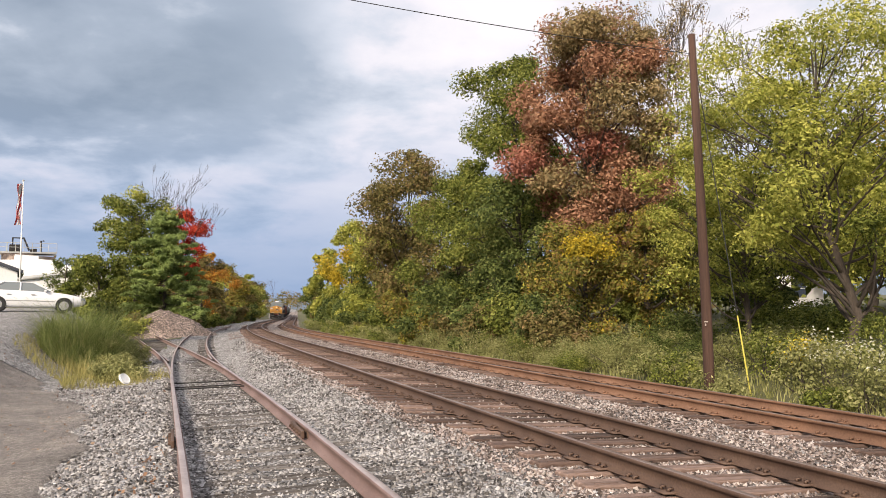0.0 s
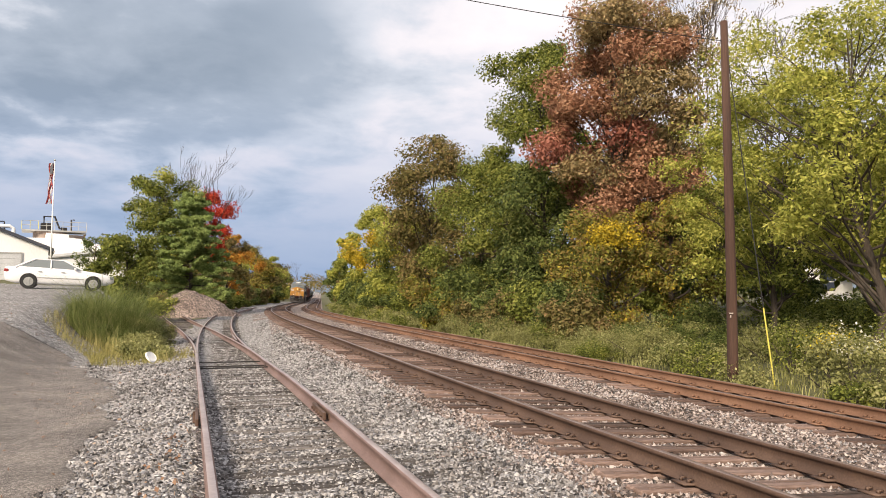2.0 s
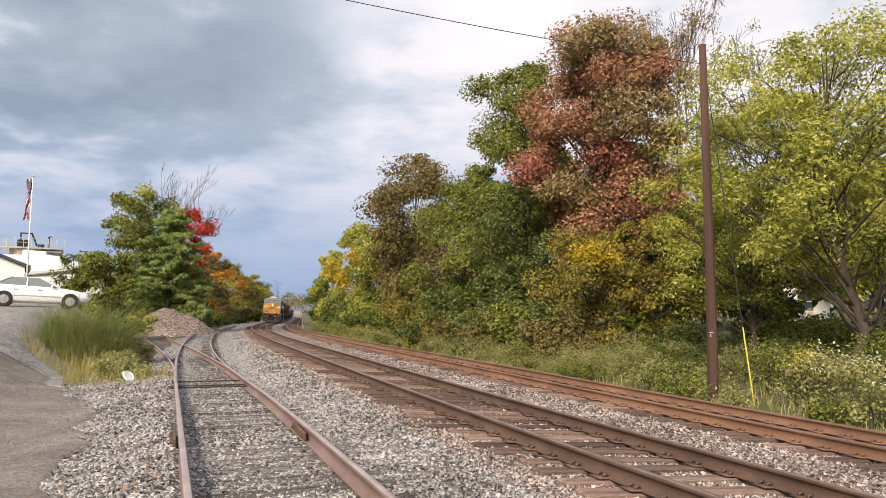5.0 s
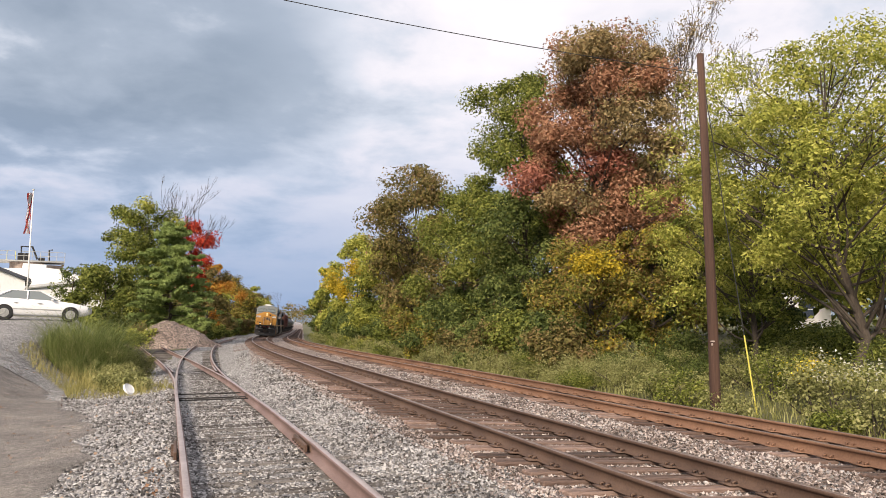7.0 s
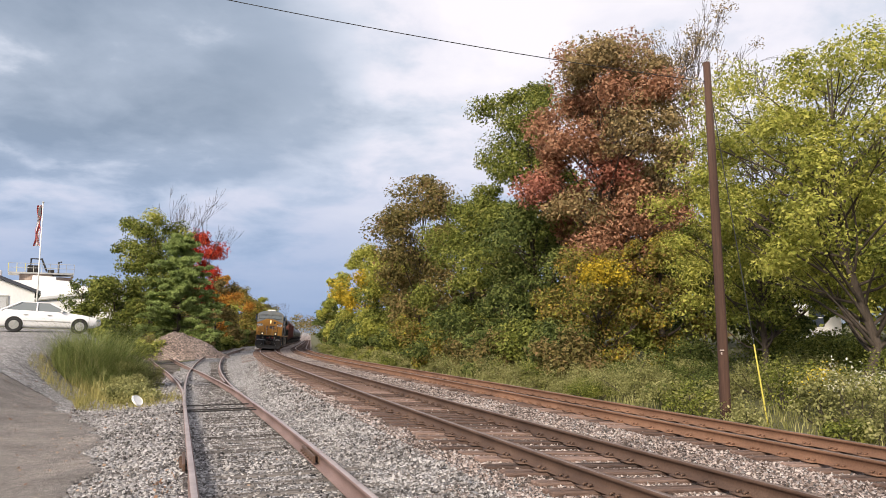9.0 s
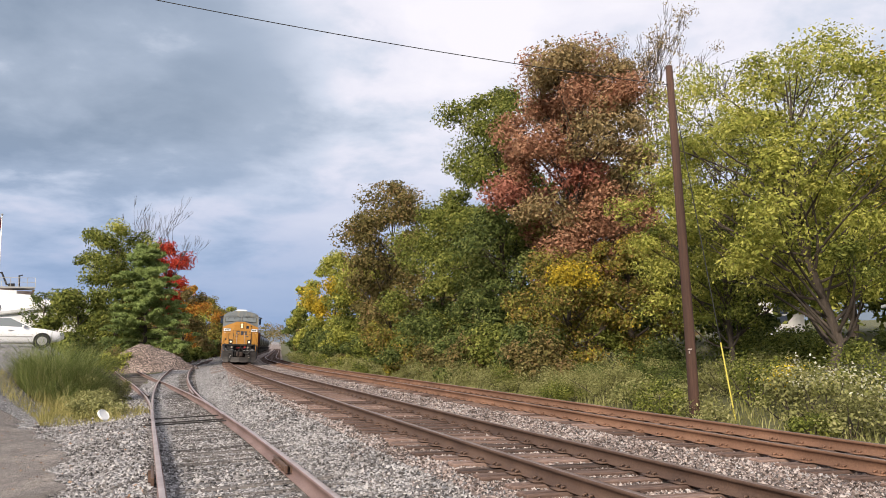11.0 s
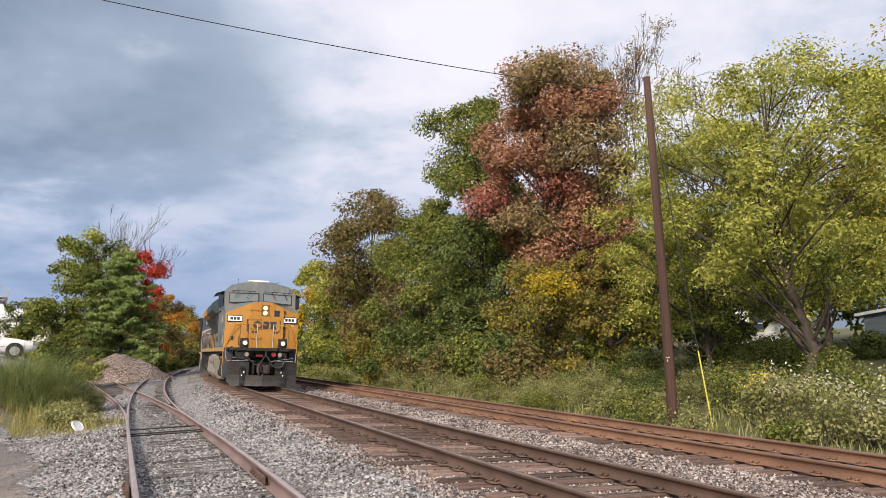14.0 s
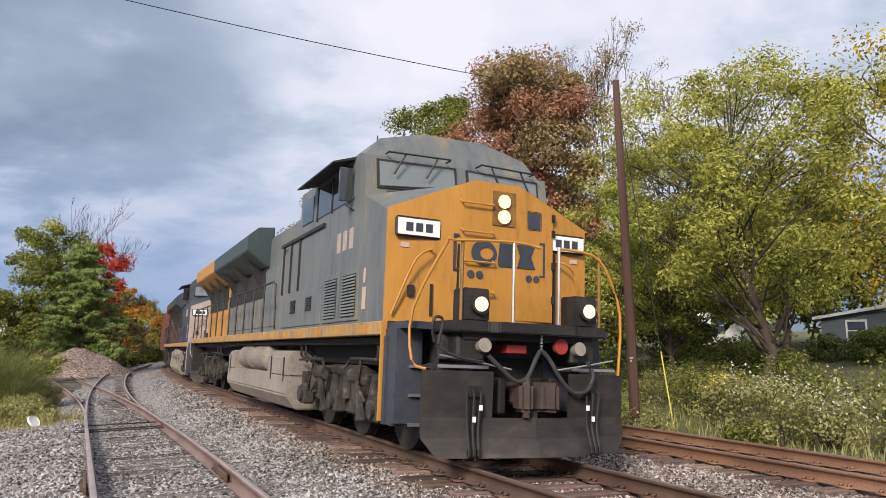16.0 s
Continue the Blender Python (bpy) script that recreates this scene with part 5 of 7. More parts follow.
        P("patch", lambda bm: box(bm, sx * 1.28 - 0.06, sx * 1.28 + 0.06, 9.925, 9.935, 2.6, 2.66), "pink", "faded patch", face)
    # nose door with its small window, seams, hand grips, round plugs and worn blue lettering shapes
    P("nose_door", lambda bm: prism(bm, [(-0.88, 1.75), (-0.30, 1.75), (-0.30, 3.52), (-0.88, 3.31)], "y", 9.97, 10.012), c["nose"], "nose door", face)
    P("door_window", lambda bm: box(bm, -0.69, -0.46, 10.0, 10.02, 2.99, 3.25, 0.02), "dark_glass", "small dark door window", face)
    for z in (2.0, 2.47, 2.92, 3.14):
        P("door_hinge", lambda bm: box(bm, -0.91, -0.86, 9.98, 10.03, z, z + 0.1), "grime", "", face)
    for x, z, w in ((0.32, 3.25, 0.46), (0.31, 2.87, 0.46), (0.28, 2.48, 0.44), (0.28, 2.08, 0.44)):
        P("grab_iron", lambda bm: tube(bm, [(x - w / 2, 9.98, z + 0.05), (x - w / 2, 10.07, z), (x + w / 2, 10.07, z), (x + w / 2, 9.98, z + 0.05)], 0.014), c["nose"], "hand grip", face)
    for x in (0.25, 0.38, -0.50, -0.62):
        P("plug", lambda bm: cyl(bm, (x, 10.0, 2.32), (x, 10.018, 2.32), 0.05, segs=14), "navy", "round dark plug", face)
    def ring_shape(bm):
        n = 24
        outer = [bm.verts.new((0.19 + 0.19 * math.cos(i * 6.2832 / n), 10.012, 2.61 + 0.17 * math.sin(i * 6.2832 / n))) for i in range(n)]
        inner = [bm.verts.new((0.15 + 0.10 * math.cos(i * 6.2832 / n), 10.012, 2.61 + 0.08 * math.sin(i * 6.2832 / n))) for i in range(n)]
        for i in range(n):
            bm.faces.new((outer[i], outer[(i + 1) % n], inner[(i + 1) % n], inner[i]))
    P("blue_mark", ring_shape, "navy", "dark blue painted ring", face)
    P("blue_mark", lambda bm: prism(bm, [(-0.25, 2.45), (-0.04, 2.45), (-0.02, 2.51), (-0.05, 2.77), (-0.26, 2.77), (-0.28, 2.70)], "y", 10.0, 10.012), "navy", "dark blue painted block", face)
    P("blue_mark", lambda bm: prism(bm, [(-0.60, 2.45), (-0.31, 2.45), (-0.36, 2.61), (-0.30, 2.77), (-0.59, 2.77), (-0.53, 2.61)], "y", 10.014, 10.022), "navy", "dark blue painted block", face)
    for sx in (0.62, -0.74):
        P("bracket_mark", lambda bm: (box(bm, sx - 0.015, sx + 0.015, 10.0, 10.016, 2.35, 2.83), box(bm, min(sx, sx * 0.9), max(sx, sx * 0.9), 10.0, 10.016, 2.80, 2.83), box(bm, min(sx, sx * 0.9), max(sx, sx * 0.9), 10.0, 10.016, 2.35, 2.38)), "navy", "dark painted bracket", face)
    P("latch", lambda bm: (box(bm, 1.15, 1.23, 9.94, 9.975, 1.98, 2.12), box(bm, 0.9, 0.93, 9.96, 9.985, 1.75, 2.15)), "grime", "dark latch", face)
    for x in (0.56, -0.92):
        P("seam", lambda bm: box(bm, x - 0.012, x + 0.012, 9.97, 10.008, 1.7, 2.7), "grime", "dark vertical seam", face)
    # walkway rails over the pilot
    for sx in (-1, 1):
        run = [(1.28, 10.72, 1.10), (1.42, 10.62, 1.2), (1.42, 10.60, 1.78), (1.15, 10.9, 2.54), (1.08, 10.95, 2.57), (0.28, 10.95, 2.62), (-0.08, 10.95, 2.58)] if sx > 0 else [(-1.30, 10.88, 1.08), (-1.32, 10.90, 1.83), (-1.10, 10.95, 2.32), (-0.86, 10.95, 2.56), (-0.36, 10.95, 2.60)]
        P("hand_rail", lambda bm: tube(bm, smooth_line(run, 3), 0.018), c["nose"], "yellow bent hand rail")
        P("nose_rail", lambda bm: tube(bm, smooth_line([(sx * 1.44, 9.95, 1.74), (sx * 1.22, 10.06, 2.36), (sx * 1.10, 10.10, 2.52), (sx * 0.96, 10.06, 2.58), (sx * 0.95, 9.97, 2.58)], 3), 0.016), c["nose"], "yellow bent grab rail on the nose")
        P("rail_post", lambda bm: tube(bm, [(0.29 if sx > 0 else -0.35, 10.95, 1.66), (0.29 if sx > 0 else -0.35, 10.95, 2.62)], 0.02), "steel", "pale rail post")
        P("rail_post", lambda bm: tube(bm, [(sx * 0.965, 10.93, 1.66), (sx * 0.965, 10.93, 2.58)], 0.02), "yellow_dirty", "grimy yellow rail post")
        # ditch light
        dl = P("ditch_light", lambda bm: (prism(bm, [(10.62, 1.66), (10.95, 1.66), (10.95, 1.92), (10.93, 2.04), (10.62, 2.04)], "x", sx * 0.76 - 0.16, sx * 0.76 + 0.16, 0.015), cyl(bm, (sx * 0.75, 10.9, 1.85), (sx * 0.75, 11.02, 1.85), 0.115, segs=18)), "grime", "dark ditch-light box")
        P("lamp", lambda bm: cyl(bm, (sx * 0.75, 11.02, 1.85), (sx * 0.75, 11.035, 1.85), 0.085, segs=18), "lamp_white", "lit ditch lamp", dl)
        # step wells at the corners
        P("step_well", lambda bm: (box(bm, min(sx * 1.38, sx * 1.50), max(sx * 1.38, sx * 1.50), 9.92, 10.0, 0.42, 1.47), box(bm, min(sx * 0.95, sx * 1.45), max(sx * 0.95, sx * 1.45), 9.94, 9.98, 0.5, 1.47),
                                   [box(bm, min(sx * 1.05, sx * 1.48), max(sx * 1.05, sx * 1.48), 9.98, 10.22, z, z + 0.03) for z in (0.42, 0.76, 1.1)], box(bm, min(sx * 1.14, sx * 1.475), max(sx * 1.14, sx * 1.475), 10.245, 10.27, 0.45, 1.56), box(bm, min(sx * 1.445, sx * 1.475), max(sx * 1.445, sx * 1.475), 9.9, 10.243, 0.45, 1.56)), "navy", "dark corner step well")
        for z in (0.42, 0.76, 1.1):
            P("step_edge", lambda bm: box(bm, min(sx * 1.0, sx * 1.30), max(sx * 1.0, sx * 1.30), 10.272, 10.32, z, z + 0.035), "steel", "worn step edge")
        P("corner_post", lambda bm: box(bm, min(sx * 1.46, sx * 1.52), max(sx * 1.46, sx * 1.52), 9.83, 9.90, 0.45, 1.66), c["nose"], "yellow corner post")
        # side doors below the cab
        for y0, y1 in ((7.15, 7.98), (8.05, 8.88)):
            d = P("louvered_door", lambda bm: box(bm, min(sx * 1.49, sx * 1.525), max(sx * 1.49, sx * 1.525), y0, y1, 1.70, 2.44, 0.008), c["cab"], "grey louvered door")
            P("louver_panel", lambda bm: box(bm, min(sx * 1.52, sx * 1.527), max(sx * 1.52, sx * 1.527), y0 + 0.1, y1 - 0.1, 1.76, 2.36), "grime", "", d)
            def lv(bm):
                for i in range(13):
                    z = 1.77 + i * 0.045
                    prism(bm, [(sx * 1.527, z), (sx * 1.552, z), (sx * 1.535, z + 0.03), (sx * 1.527, z + 0.03)], "y", y0 + 0.12, y1 - 0.12)
            P("slats", lv, c["cab"], "", d)
        pn = P("access_panel", lambda bm: box(bm, min(sx * 1.49, sx * 1.52), max(sx * 1.49, sx * 1.52), 4.2, 7.0, 1.70, 2.32, 0.008), c["cab"], "grey access panel")
        for y0 in (5.0, 6.1):
            def lv2(bm):
                for i in range(6):
                    z = 1.95 + i * 0.04
                    prism(bm, [(sx * 1.52, z), (sx * 1.545, z), (sx * 1.53, z + 0.028), (sx * 1.52, z + 0.028)], "y", y0, y0 + 0.35)
            P("vent", lv2, "grime", "small dark vent", pn)
        for y in (4.15, 4.75, 5.4):
            P("wall_rib", lambda bm: box(bm, min(sx * 1.49, sx * 1.53), max(sx * 1.49, sx * 1.53), y, y + 0.05, 2.34, 3.3), "grime", "dark wall rib")
        P("gutter", lambda bm: box(bm, min(sx * 1.49, sx * 1.54), max(sx * 1.49, sx * 1.54), 4.0, 7.0, 3.28, 3.34), "grime", "dark gutter strip")
        P("patch", lambda bm: (box(bm, min(sx * 1.5, sx * 1.506), max(sx * 1.5, sx * 1.506), 9.0, 9.14, 1.84, 2.14), box(bm, min(sx * 1.5, sx * 1.506), max(sx * 1.5, sx * 1.506), 9.03, 9.1, 2.2, 2.4)), "pink", "faded pale patch")
        for k in range(3):
            P("faded_bar", lambda bm: box(bm, min(sx * 1.5, sx * 1.505), max(sx * 1.5, sx * 1.505), 7.7 + k * 0.3, 7.88 + k * 0.3, 2.75, 3.05), "faded", "faded painted bar")
        # windows of the rear cab compartment
        P("rear_window", lambda bm: box(bm, min(sx * 1.49, sx * 1.52), max(sx * 1.49, sx * 1.52), 5.5, 6.2, 3.5, 3.95, 0.01), "dark_glass", "dark rear compartment window", cb)
        # walkway rail with its posts
        P("walkway_rail", lambda bm: (tube(bm, [(sx * 1.5, 3.6, 1.7), (sx * 1.5, 3.5, 2.62), (sx * 1.5, 3.3, 2.68), (sx * 1.5, -9.9, 2.68), (sx * 1.5, -10.1, 2.5), (sx * 1.5, -10.15, 1.7)], 0.02)), "black", "dark walkway rail")
        for i in range(11):
            P("walkway_post", lambda bm: tube(bm, [(sx * 1.5, 2.4 - i * 1.15, 1.66), (sx * 1.5, 2.4 - i * 1.15, 2.68)], 0.02), "black")
        # radiator wings: dark in front, yellow over the rear end
        for y0, y1, m in ((-5.6, 0.2, c["wing"]), (-10.2, -5.6, c["rear"])):
            P("radiator_wing", lambda bm: prism(bm, [(sx * 0.9, 3.35), (sx * 1.05, 3.35), (sx * 1.55, 3.72), (sx * 1.55, 4.1), (sx * 1.3, 4.32), (sx * 0.9, 4.36)], "y", y0, y1, 0.02), m, "overhanging radiator wing")
            for i in range(3):
                y = y0 + (y1 - y0) * (i + 0.5) / 3
                P("wing_bracket", lambda bm: prism(bm, [(sx * 0.95, 2.95), (sx * 1.02, 2.95), (sx * 1.4, 3.6), (sx * 1.0, 3.4)], "y", y - 0.05, y + 0.05), "black", "dark wing bracket")
            P("radiator_screen", lambda bm: box(bm, min(sx * 0.95, sx * 1.0), max(sx * 0.95, sx * 1.0), y0 + 0.3, y1 - 0.3, 2.6, 3.3), "grime", "dark radiator screen")
    def hood(bm):
        prism(bm, [(-0.97, 1.66), (0.97, 1.66), (0.97, 4.05), (0.78, 4.22), (-0.78, 4.22), (-0.97, 4.05)], "y", -5.6, 5.35, 0.02)
    hd = P("hood", hood, c["hood"], "grey engine hood")
    P("rear_hood", lambda bm: prism(bm, [(-0.98, 1.66), (0.98, 1.66), (0.98, 4.05), (0.78, 4.3), (-0.78, 4.3), (-0.98, 4.05)], "y", -10.25, -5.6, 0.02), c["rear"], "yellow rear hood")
    for i in range(14):
        for sx in (-1, 1):
            P("hood_door", lambda bm: box(bm, min(sx * 0.965, sx * 0.99), max(sx * 0.965, sx * 0.99), 3.2 - i * 0.62, 3.74 - i * 0.62, 1.85, 3.25, 0.008), c["hood"], "", hd)
    P("exhaust_stack", lambda bm: (box(bm, -0.45, 0.45, 1.2, 2.1, 4.2, 4.42, 0.03), box(bm, -0.3, 0.3, 3.0, 4.2, 4.2, 4.32, 0.03)), "grime", "sooty exhaust stack", hd)
    # between the trucks: fuel tank and air reservoirs
    def tank(bm):
        prism(bm, [(-1.46, 0.84), (-1.48, 0.46), (-1.28, 0.20), (1.28, 0.20), (1.48, 0.46), (1.46, 0.84)], "y", -1.9, 4.9, 0.03)
        for y0, y1 in ((-1.9, -1.0), (3.05, 4.9)):
            prism(bm, [(-1.46, 0.80), (1.46, 0.80), (1.46, 1.18), (1.36, 1.28), (-1.36, 1.28), (-1.46, 1.18)], "y", y0, y1, 0.03)
        box(bm, -0.85, 0.85, -1.1, 3.1, 0.82, 1.28)
    P("fuel_tank", tank, "tankgrey", "dusty pale grey fuel tank with a hollow for the reservoirs")
    for sx in (-1, 1):
        for y in (3.4, 4.5, -1.6):
            P("tank_strap", lambda bm: box(bm, sx * 1.468 - 0.008, sx * 1.468 + 0.008, y, y + 0.06, 0.70, 1.16), "dust")
    for sx in (-1, 1):
        for y in (0.15, 1.85):
            P("air_reservoir", lambda bm: (cyl(bm, (sx * 1.2, y - 0.6, 1.12), (sx * 1.2, y + 0.6, 1.12), 0.28, segs=22), cyl(bm, (sx * 1.2, y + 0.6, 1.12), (sx * 1.2, y + 0.72, 1.12), 0.28, 0.15, segs=22), cyl(bm, (sx * 1.2, y - 0.72, 1.12), (sx * 1.2, y - 0.6, 1.12), 0.15, 0.28, segs=22)), "tankgrey", "pale round air reservoir", smooth=False)
        P("under_pipe", lambda bm: (tube(bm, [(sx * 1.3, -8.5, 1.38), (sx * 1.3, -4, 1.36), (sx * 1.36, -1, 1.42), (sx * 1.36, 4.5, 1.42), (sx * 1.3, 8.5, 1.4)], 0.03),
                                    [tube(bm, [(sx * 1.32, y, 1.45), (sx * 1.34, y + 0.1, 1.2), (sx * 1.3, y + 0.4, 1.1)], 0.025) for y in (-5, -4.4, 5.2, 5.5, 9.2)]), "grime", "grimy pipes")
    loco_truck(top, 7.25, 1)
    loco_truck(top, -6.9, -1)
    # pilot, anticlimber, plow, coupler, hoses
    P("pilot_sheet", lambda bm: (box(bm, -1.47, 1.47, 9.83, 9.90, 0.45, 1.655), box(bm, -0.95, 0.95, 9.9, 10.35, 0.6, 1.50)), "navy", "dark pilot sheet")
    P("platform", lambda bm: box(bm, -1.44, 1.44, 9.9, 10.5, 1.56, 1.645), "navy", "dark front platform")
    P("anticlimber", lambda bm: (prism(bm, [(-1.10, 10.45), (1.10, 10.45), (1.04, 10.98), (0.62, 10.98), (0.52, 11.06), (-0.52, 11.06), (-0.62, 10.98), (-1.04, 10.98)], "z", 1.53, 1.66, 0.015), prism(bm, [(-0.95, 10.4), (0.95, 10.4), (0.9, 10.88), (-0.9, 10.88)], "z", 1.45, 1.53)), "grime", "dark anticlimber shelf")
    def plow(bm):
        xs = [-1.38, -0.96, -0.50, 0.0, 0.54, 0.96, 1.38]
        rows = []
        for z, dy in ((0.14, 0.12), (0.34, 0.03), (0.57, 0.0), (1.09, 0.02)):
            rows.append([bm.verts.new((x * (0.89 if z < 0.2 and abs(x) > 1.2 else 1), 11.02 - 0.18 * abs(x) / 1.38 + dy, z)) for x in xs])
        back = [[bm.verts.new((v.co.x, v.co.y - 0.03, v.co.z)) for v in r] for r in rows]
        n = len(xs)
        notch = {(2, 2), (2, 3)}
        solid = [(i, j) for i in range(3) for j in range(n - 1) if (i, j) not in notch]
        for i, j in solid:
            bm.faces.new((rows[i][j], rows[i][j + 1], rows[i + 1][j + 1], rows[i + 1][j]))
            bm.faces.new((back[i][j + 1], back[i][j], back[i + 1][j], back[i + 1][j + 1]))
            for (p, q), near in (((i, j), (i - 1, j)), ((i + 1, j), (i + 1, j))):
                if near not in solid:
                    bm.faces.new((rows[p][q], rows[p][q + 1], back[p][q + 1], back[p][q]))
            for q, near in ((j, (i, j - 1)), (j + 1, (i, j + 1))):
                if near not in solid:
                    bm.faces.new((rows[i][q], rows[i + 1][q], back[i + 1][q], back[i][q]))
    pl = P("plow", plow, "plow", "broad dusty black snow plow")
    for sx in (-1, 1):
        P("plow_shelf", lambda bm: (box(bm, min(sx * 0.58, sx * 1.22), max(sx * 0.58, sx * 1.22), 10.45, 10.9, 1.11, 1.15), [box(bm, sx * 0.9 - 0.30, sx * 0.9 + 0.30, y, y + 0.02, 1.15, 1.165) for y in (10.55, 10.65, 10.75)]), "grime", "narrow grating over the plow", pl)
        P("shelf_edge", lambda bm: box(bm, min(sx * 0.58, sx * 1.22), max(sx * 0.58, sx * 1.22), 10.9, 10.915, 1.12, 1.155), "steel", "pale worn shelf edge", pl)
        # no hole is cut: a black block paints the opening's dark inside
        P("plow_hole", lambda bm: box(bm, sx * 0.76 - 0.09, sx * 0.76 + 0.09, 10.92, 10.955, 0.78, 0.92, 0.02), "soot_shade", "black block for the shade in a plow opening", pl)
    P("coupler", lambda bm: (box(bm, -0.15, 0.15, 10.35, 10.95, 0.70, 0.96, 0.04), prism(bm, [(-0.27, 10.88), (-0.10, 10.82), (0.22, 10.84), (0.25, 11.08), (0.12, 11.16), (0.05, 11.02), (-0.1, 11.02), (-0.2, 11.18), (-0.30, 11.1)], "z", 0.64, 0.98, 0.04), cyl(bm, (0.14, 11.04, 0.58), (0.14, 11.04, 1.03), 0.045, segs=10), box(bm, -0.05, 0.05, 10.9, 11.0, 0.48, 0.66, 0.02)), "coupler", "rusty dark knuckle coupler")
    P("coupler_pocket", lambda bm: (box(bm, -0.48, 0.48, 10.36, 10.42, 0.45, 1.25, 0.02), box(bm, -0.42, -0.30, 10.4, 10.85, 0.6, 1.02, 0.02), box(bm, 0.30, 0.40, 10.4, 10.85, 0.6, 1.02, 0.02)), "soot_shade", "dark coupler pocket")
    for sx, run in ((1, [(0.62, 10.98, 1.27), (0.45, 11.02, 1.11), (0.29, 11.04, 0.99), (0.14, 11.04, 1.03), (0.01, 11.0, 1.22), (-0.07, 10.97, 1.33), (-0.10, 10.96, 1.345)]), (-1, [(-0.75, 10.98, 1.24), (-0.81, 11.02, 1.07), (-0.70, 11.05, 0.90), (-0.50, 11.05, 0.87), (-0.33, 11.03, 1.03), (-0.21, 11.0, 1.23), (-0.13, 10.97, 1.33), (-0.10, 10.96, 1.345)])):
        P("air_hose", lambda bm: tube(bm, smooth_line(run), 0.027, 8), "tankblack", "hanging black air hose")
        for k in range(3):
            h = P("multiple_unit_hose", lambda bm: tube(bm, smooth_line([(sx * (0.72 + 0.09 * k), 10.96, 0.88), (sx * (0.72 + 0.09 * k), 11.02, 0.82), (sx * (0.74 + 0.07 * k), 11.0, 0.5), (sx * (0.76 + 0.06 * k), 11.06, 0.24)], 3), 0.016, 7), "black", "hanging black control hose")
            P("hose_end", lambda bm: (box(bm, sx * (0.76 + 0.06 * k) - 0.022, sx * (0.76 + 0.06 * k) + 0.022, 11.04, 11.09, 0.16, 0.25, 0.008), ), "grime", "", h)
            if k < 2:
                P("hose_tag", lambda bm: box(bm, sx * (0.73 + 0.08 * k) - 0.018, sx * (0.73 + 0.08 * k) + 0.018, 11.02, 11.04, 0.66 - 0.13 * k, 0.72 - 0.13 * k), "white", "white tag", h)
        P("pilot_lever", lambda bm: tube(bm, [(sx * 0.3, 10.95, 1.12), (sx * 0.8, 10.98, 1.2), (sx * 1.2, 10.9, 1.26)], 0.012), "steel", "uncoupling lever")
        P("receptacle", lambda bm: cyl(bm, (sx * 0.66, 10.86, 1.37), (sx * 0.66, 10.97, 1.39), 0.07, 0.085, segs=14), "tankgrey", "pale round receptacle")
        P("side_bracket", lambda bm: (box(bm, sx * 0.78 - 0.18, sx * 0.78 + 0.18, 10.3, 10.86, 1.2, 1.5, 0.03), cyl(bm, (sx * 0.95, 10.5, 1.22), (sx * 0.95, 10.5, 1.50), 0.12, segs=10)), "grime", "grimy bracket under the shelf")
    P("loop_hose", lambda bm: tube(bm, smooth_line([(1.27, 10.9, 1.40), (1.32, 10.94, 1.57), (1.28, 10.95, 1.68), (1.19, 10.95, 1.64), (1.23, 10.95, 1.44), (1.22, 10.95, 1.34), (1.0, 10.98, 1.24), (0.70, 11.0, 1.20)]), 0.018, 7), "black", "looped black cable")
    P("red_disc", lambda bm: cyl(bm, (-0.42, 10.86, 1.41), (-0.42, 10.92, 1.41), 0.095, segs=16), "red", "red round disc")
    P("red_tag", lambda bm: box(bm, 0.0, 0.27, 10.35, 10.8, 1.31, 1.41, 0.005), "red", "red tag")
    P("chain", lambda bm: [box(bm, -0.112, -0.088, 10.95, 10.974, 1.35 + i * 0.04, 1.378 + i * 0.04) for i in range(5)], "steel", "short chain")
    P("rear_coupler", lambda bm: (box(bm, -0.16, 0.16, -11.1, -10.2, 0.72, 1.0, 0.03), box(bm, -1.45, 1.45, -10.4, -10.3, 0.5, 1.6)), "grime", "")
    return top


LEAD = locomotive("locomotive", "yellow-nosed grey diesel locomotive with lit headlights pulling the train", dict(nose="yellow", cab="loco_grey", sill="sill_yellow", hood="loco_grey", wing="loco_green", rear="yellow"))
SECOND = locomotive("locomotive", "faded dark blue second diesel locomotive coupled behind the lead", dict(nose="faded", cab="navy", sill="sill_yellow", hood="navy", wing="navy", rear="boxred"))


def freight_truck(top, yc):
    one("truck_frame", lambda bm: [prism(bm, [(yc - 1.2, 0.5), (yc - 0.5, 0.3), (yc + 0.5, 0.3), (yc + 1.2, 0.5), (yc + 1.1, 0.68), (yc + 0.45, 0.78), (yc - 0.45, 0.78), (yc - 1.1, 0.68)], "x", sx * 1.05 - 0.07, sx * 1.05 + 0.07, 0.02) for sx in (-1, 1)], M["grime"], top)
    for dy in (-0.87, 0.87):
        wheelset(top, yc + dy, 0.45)


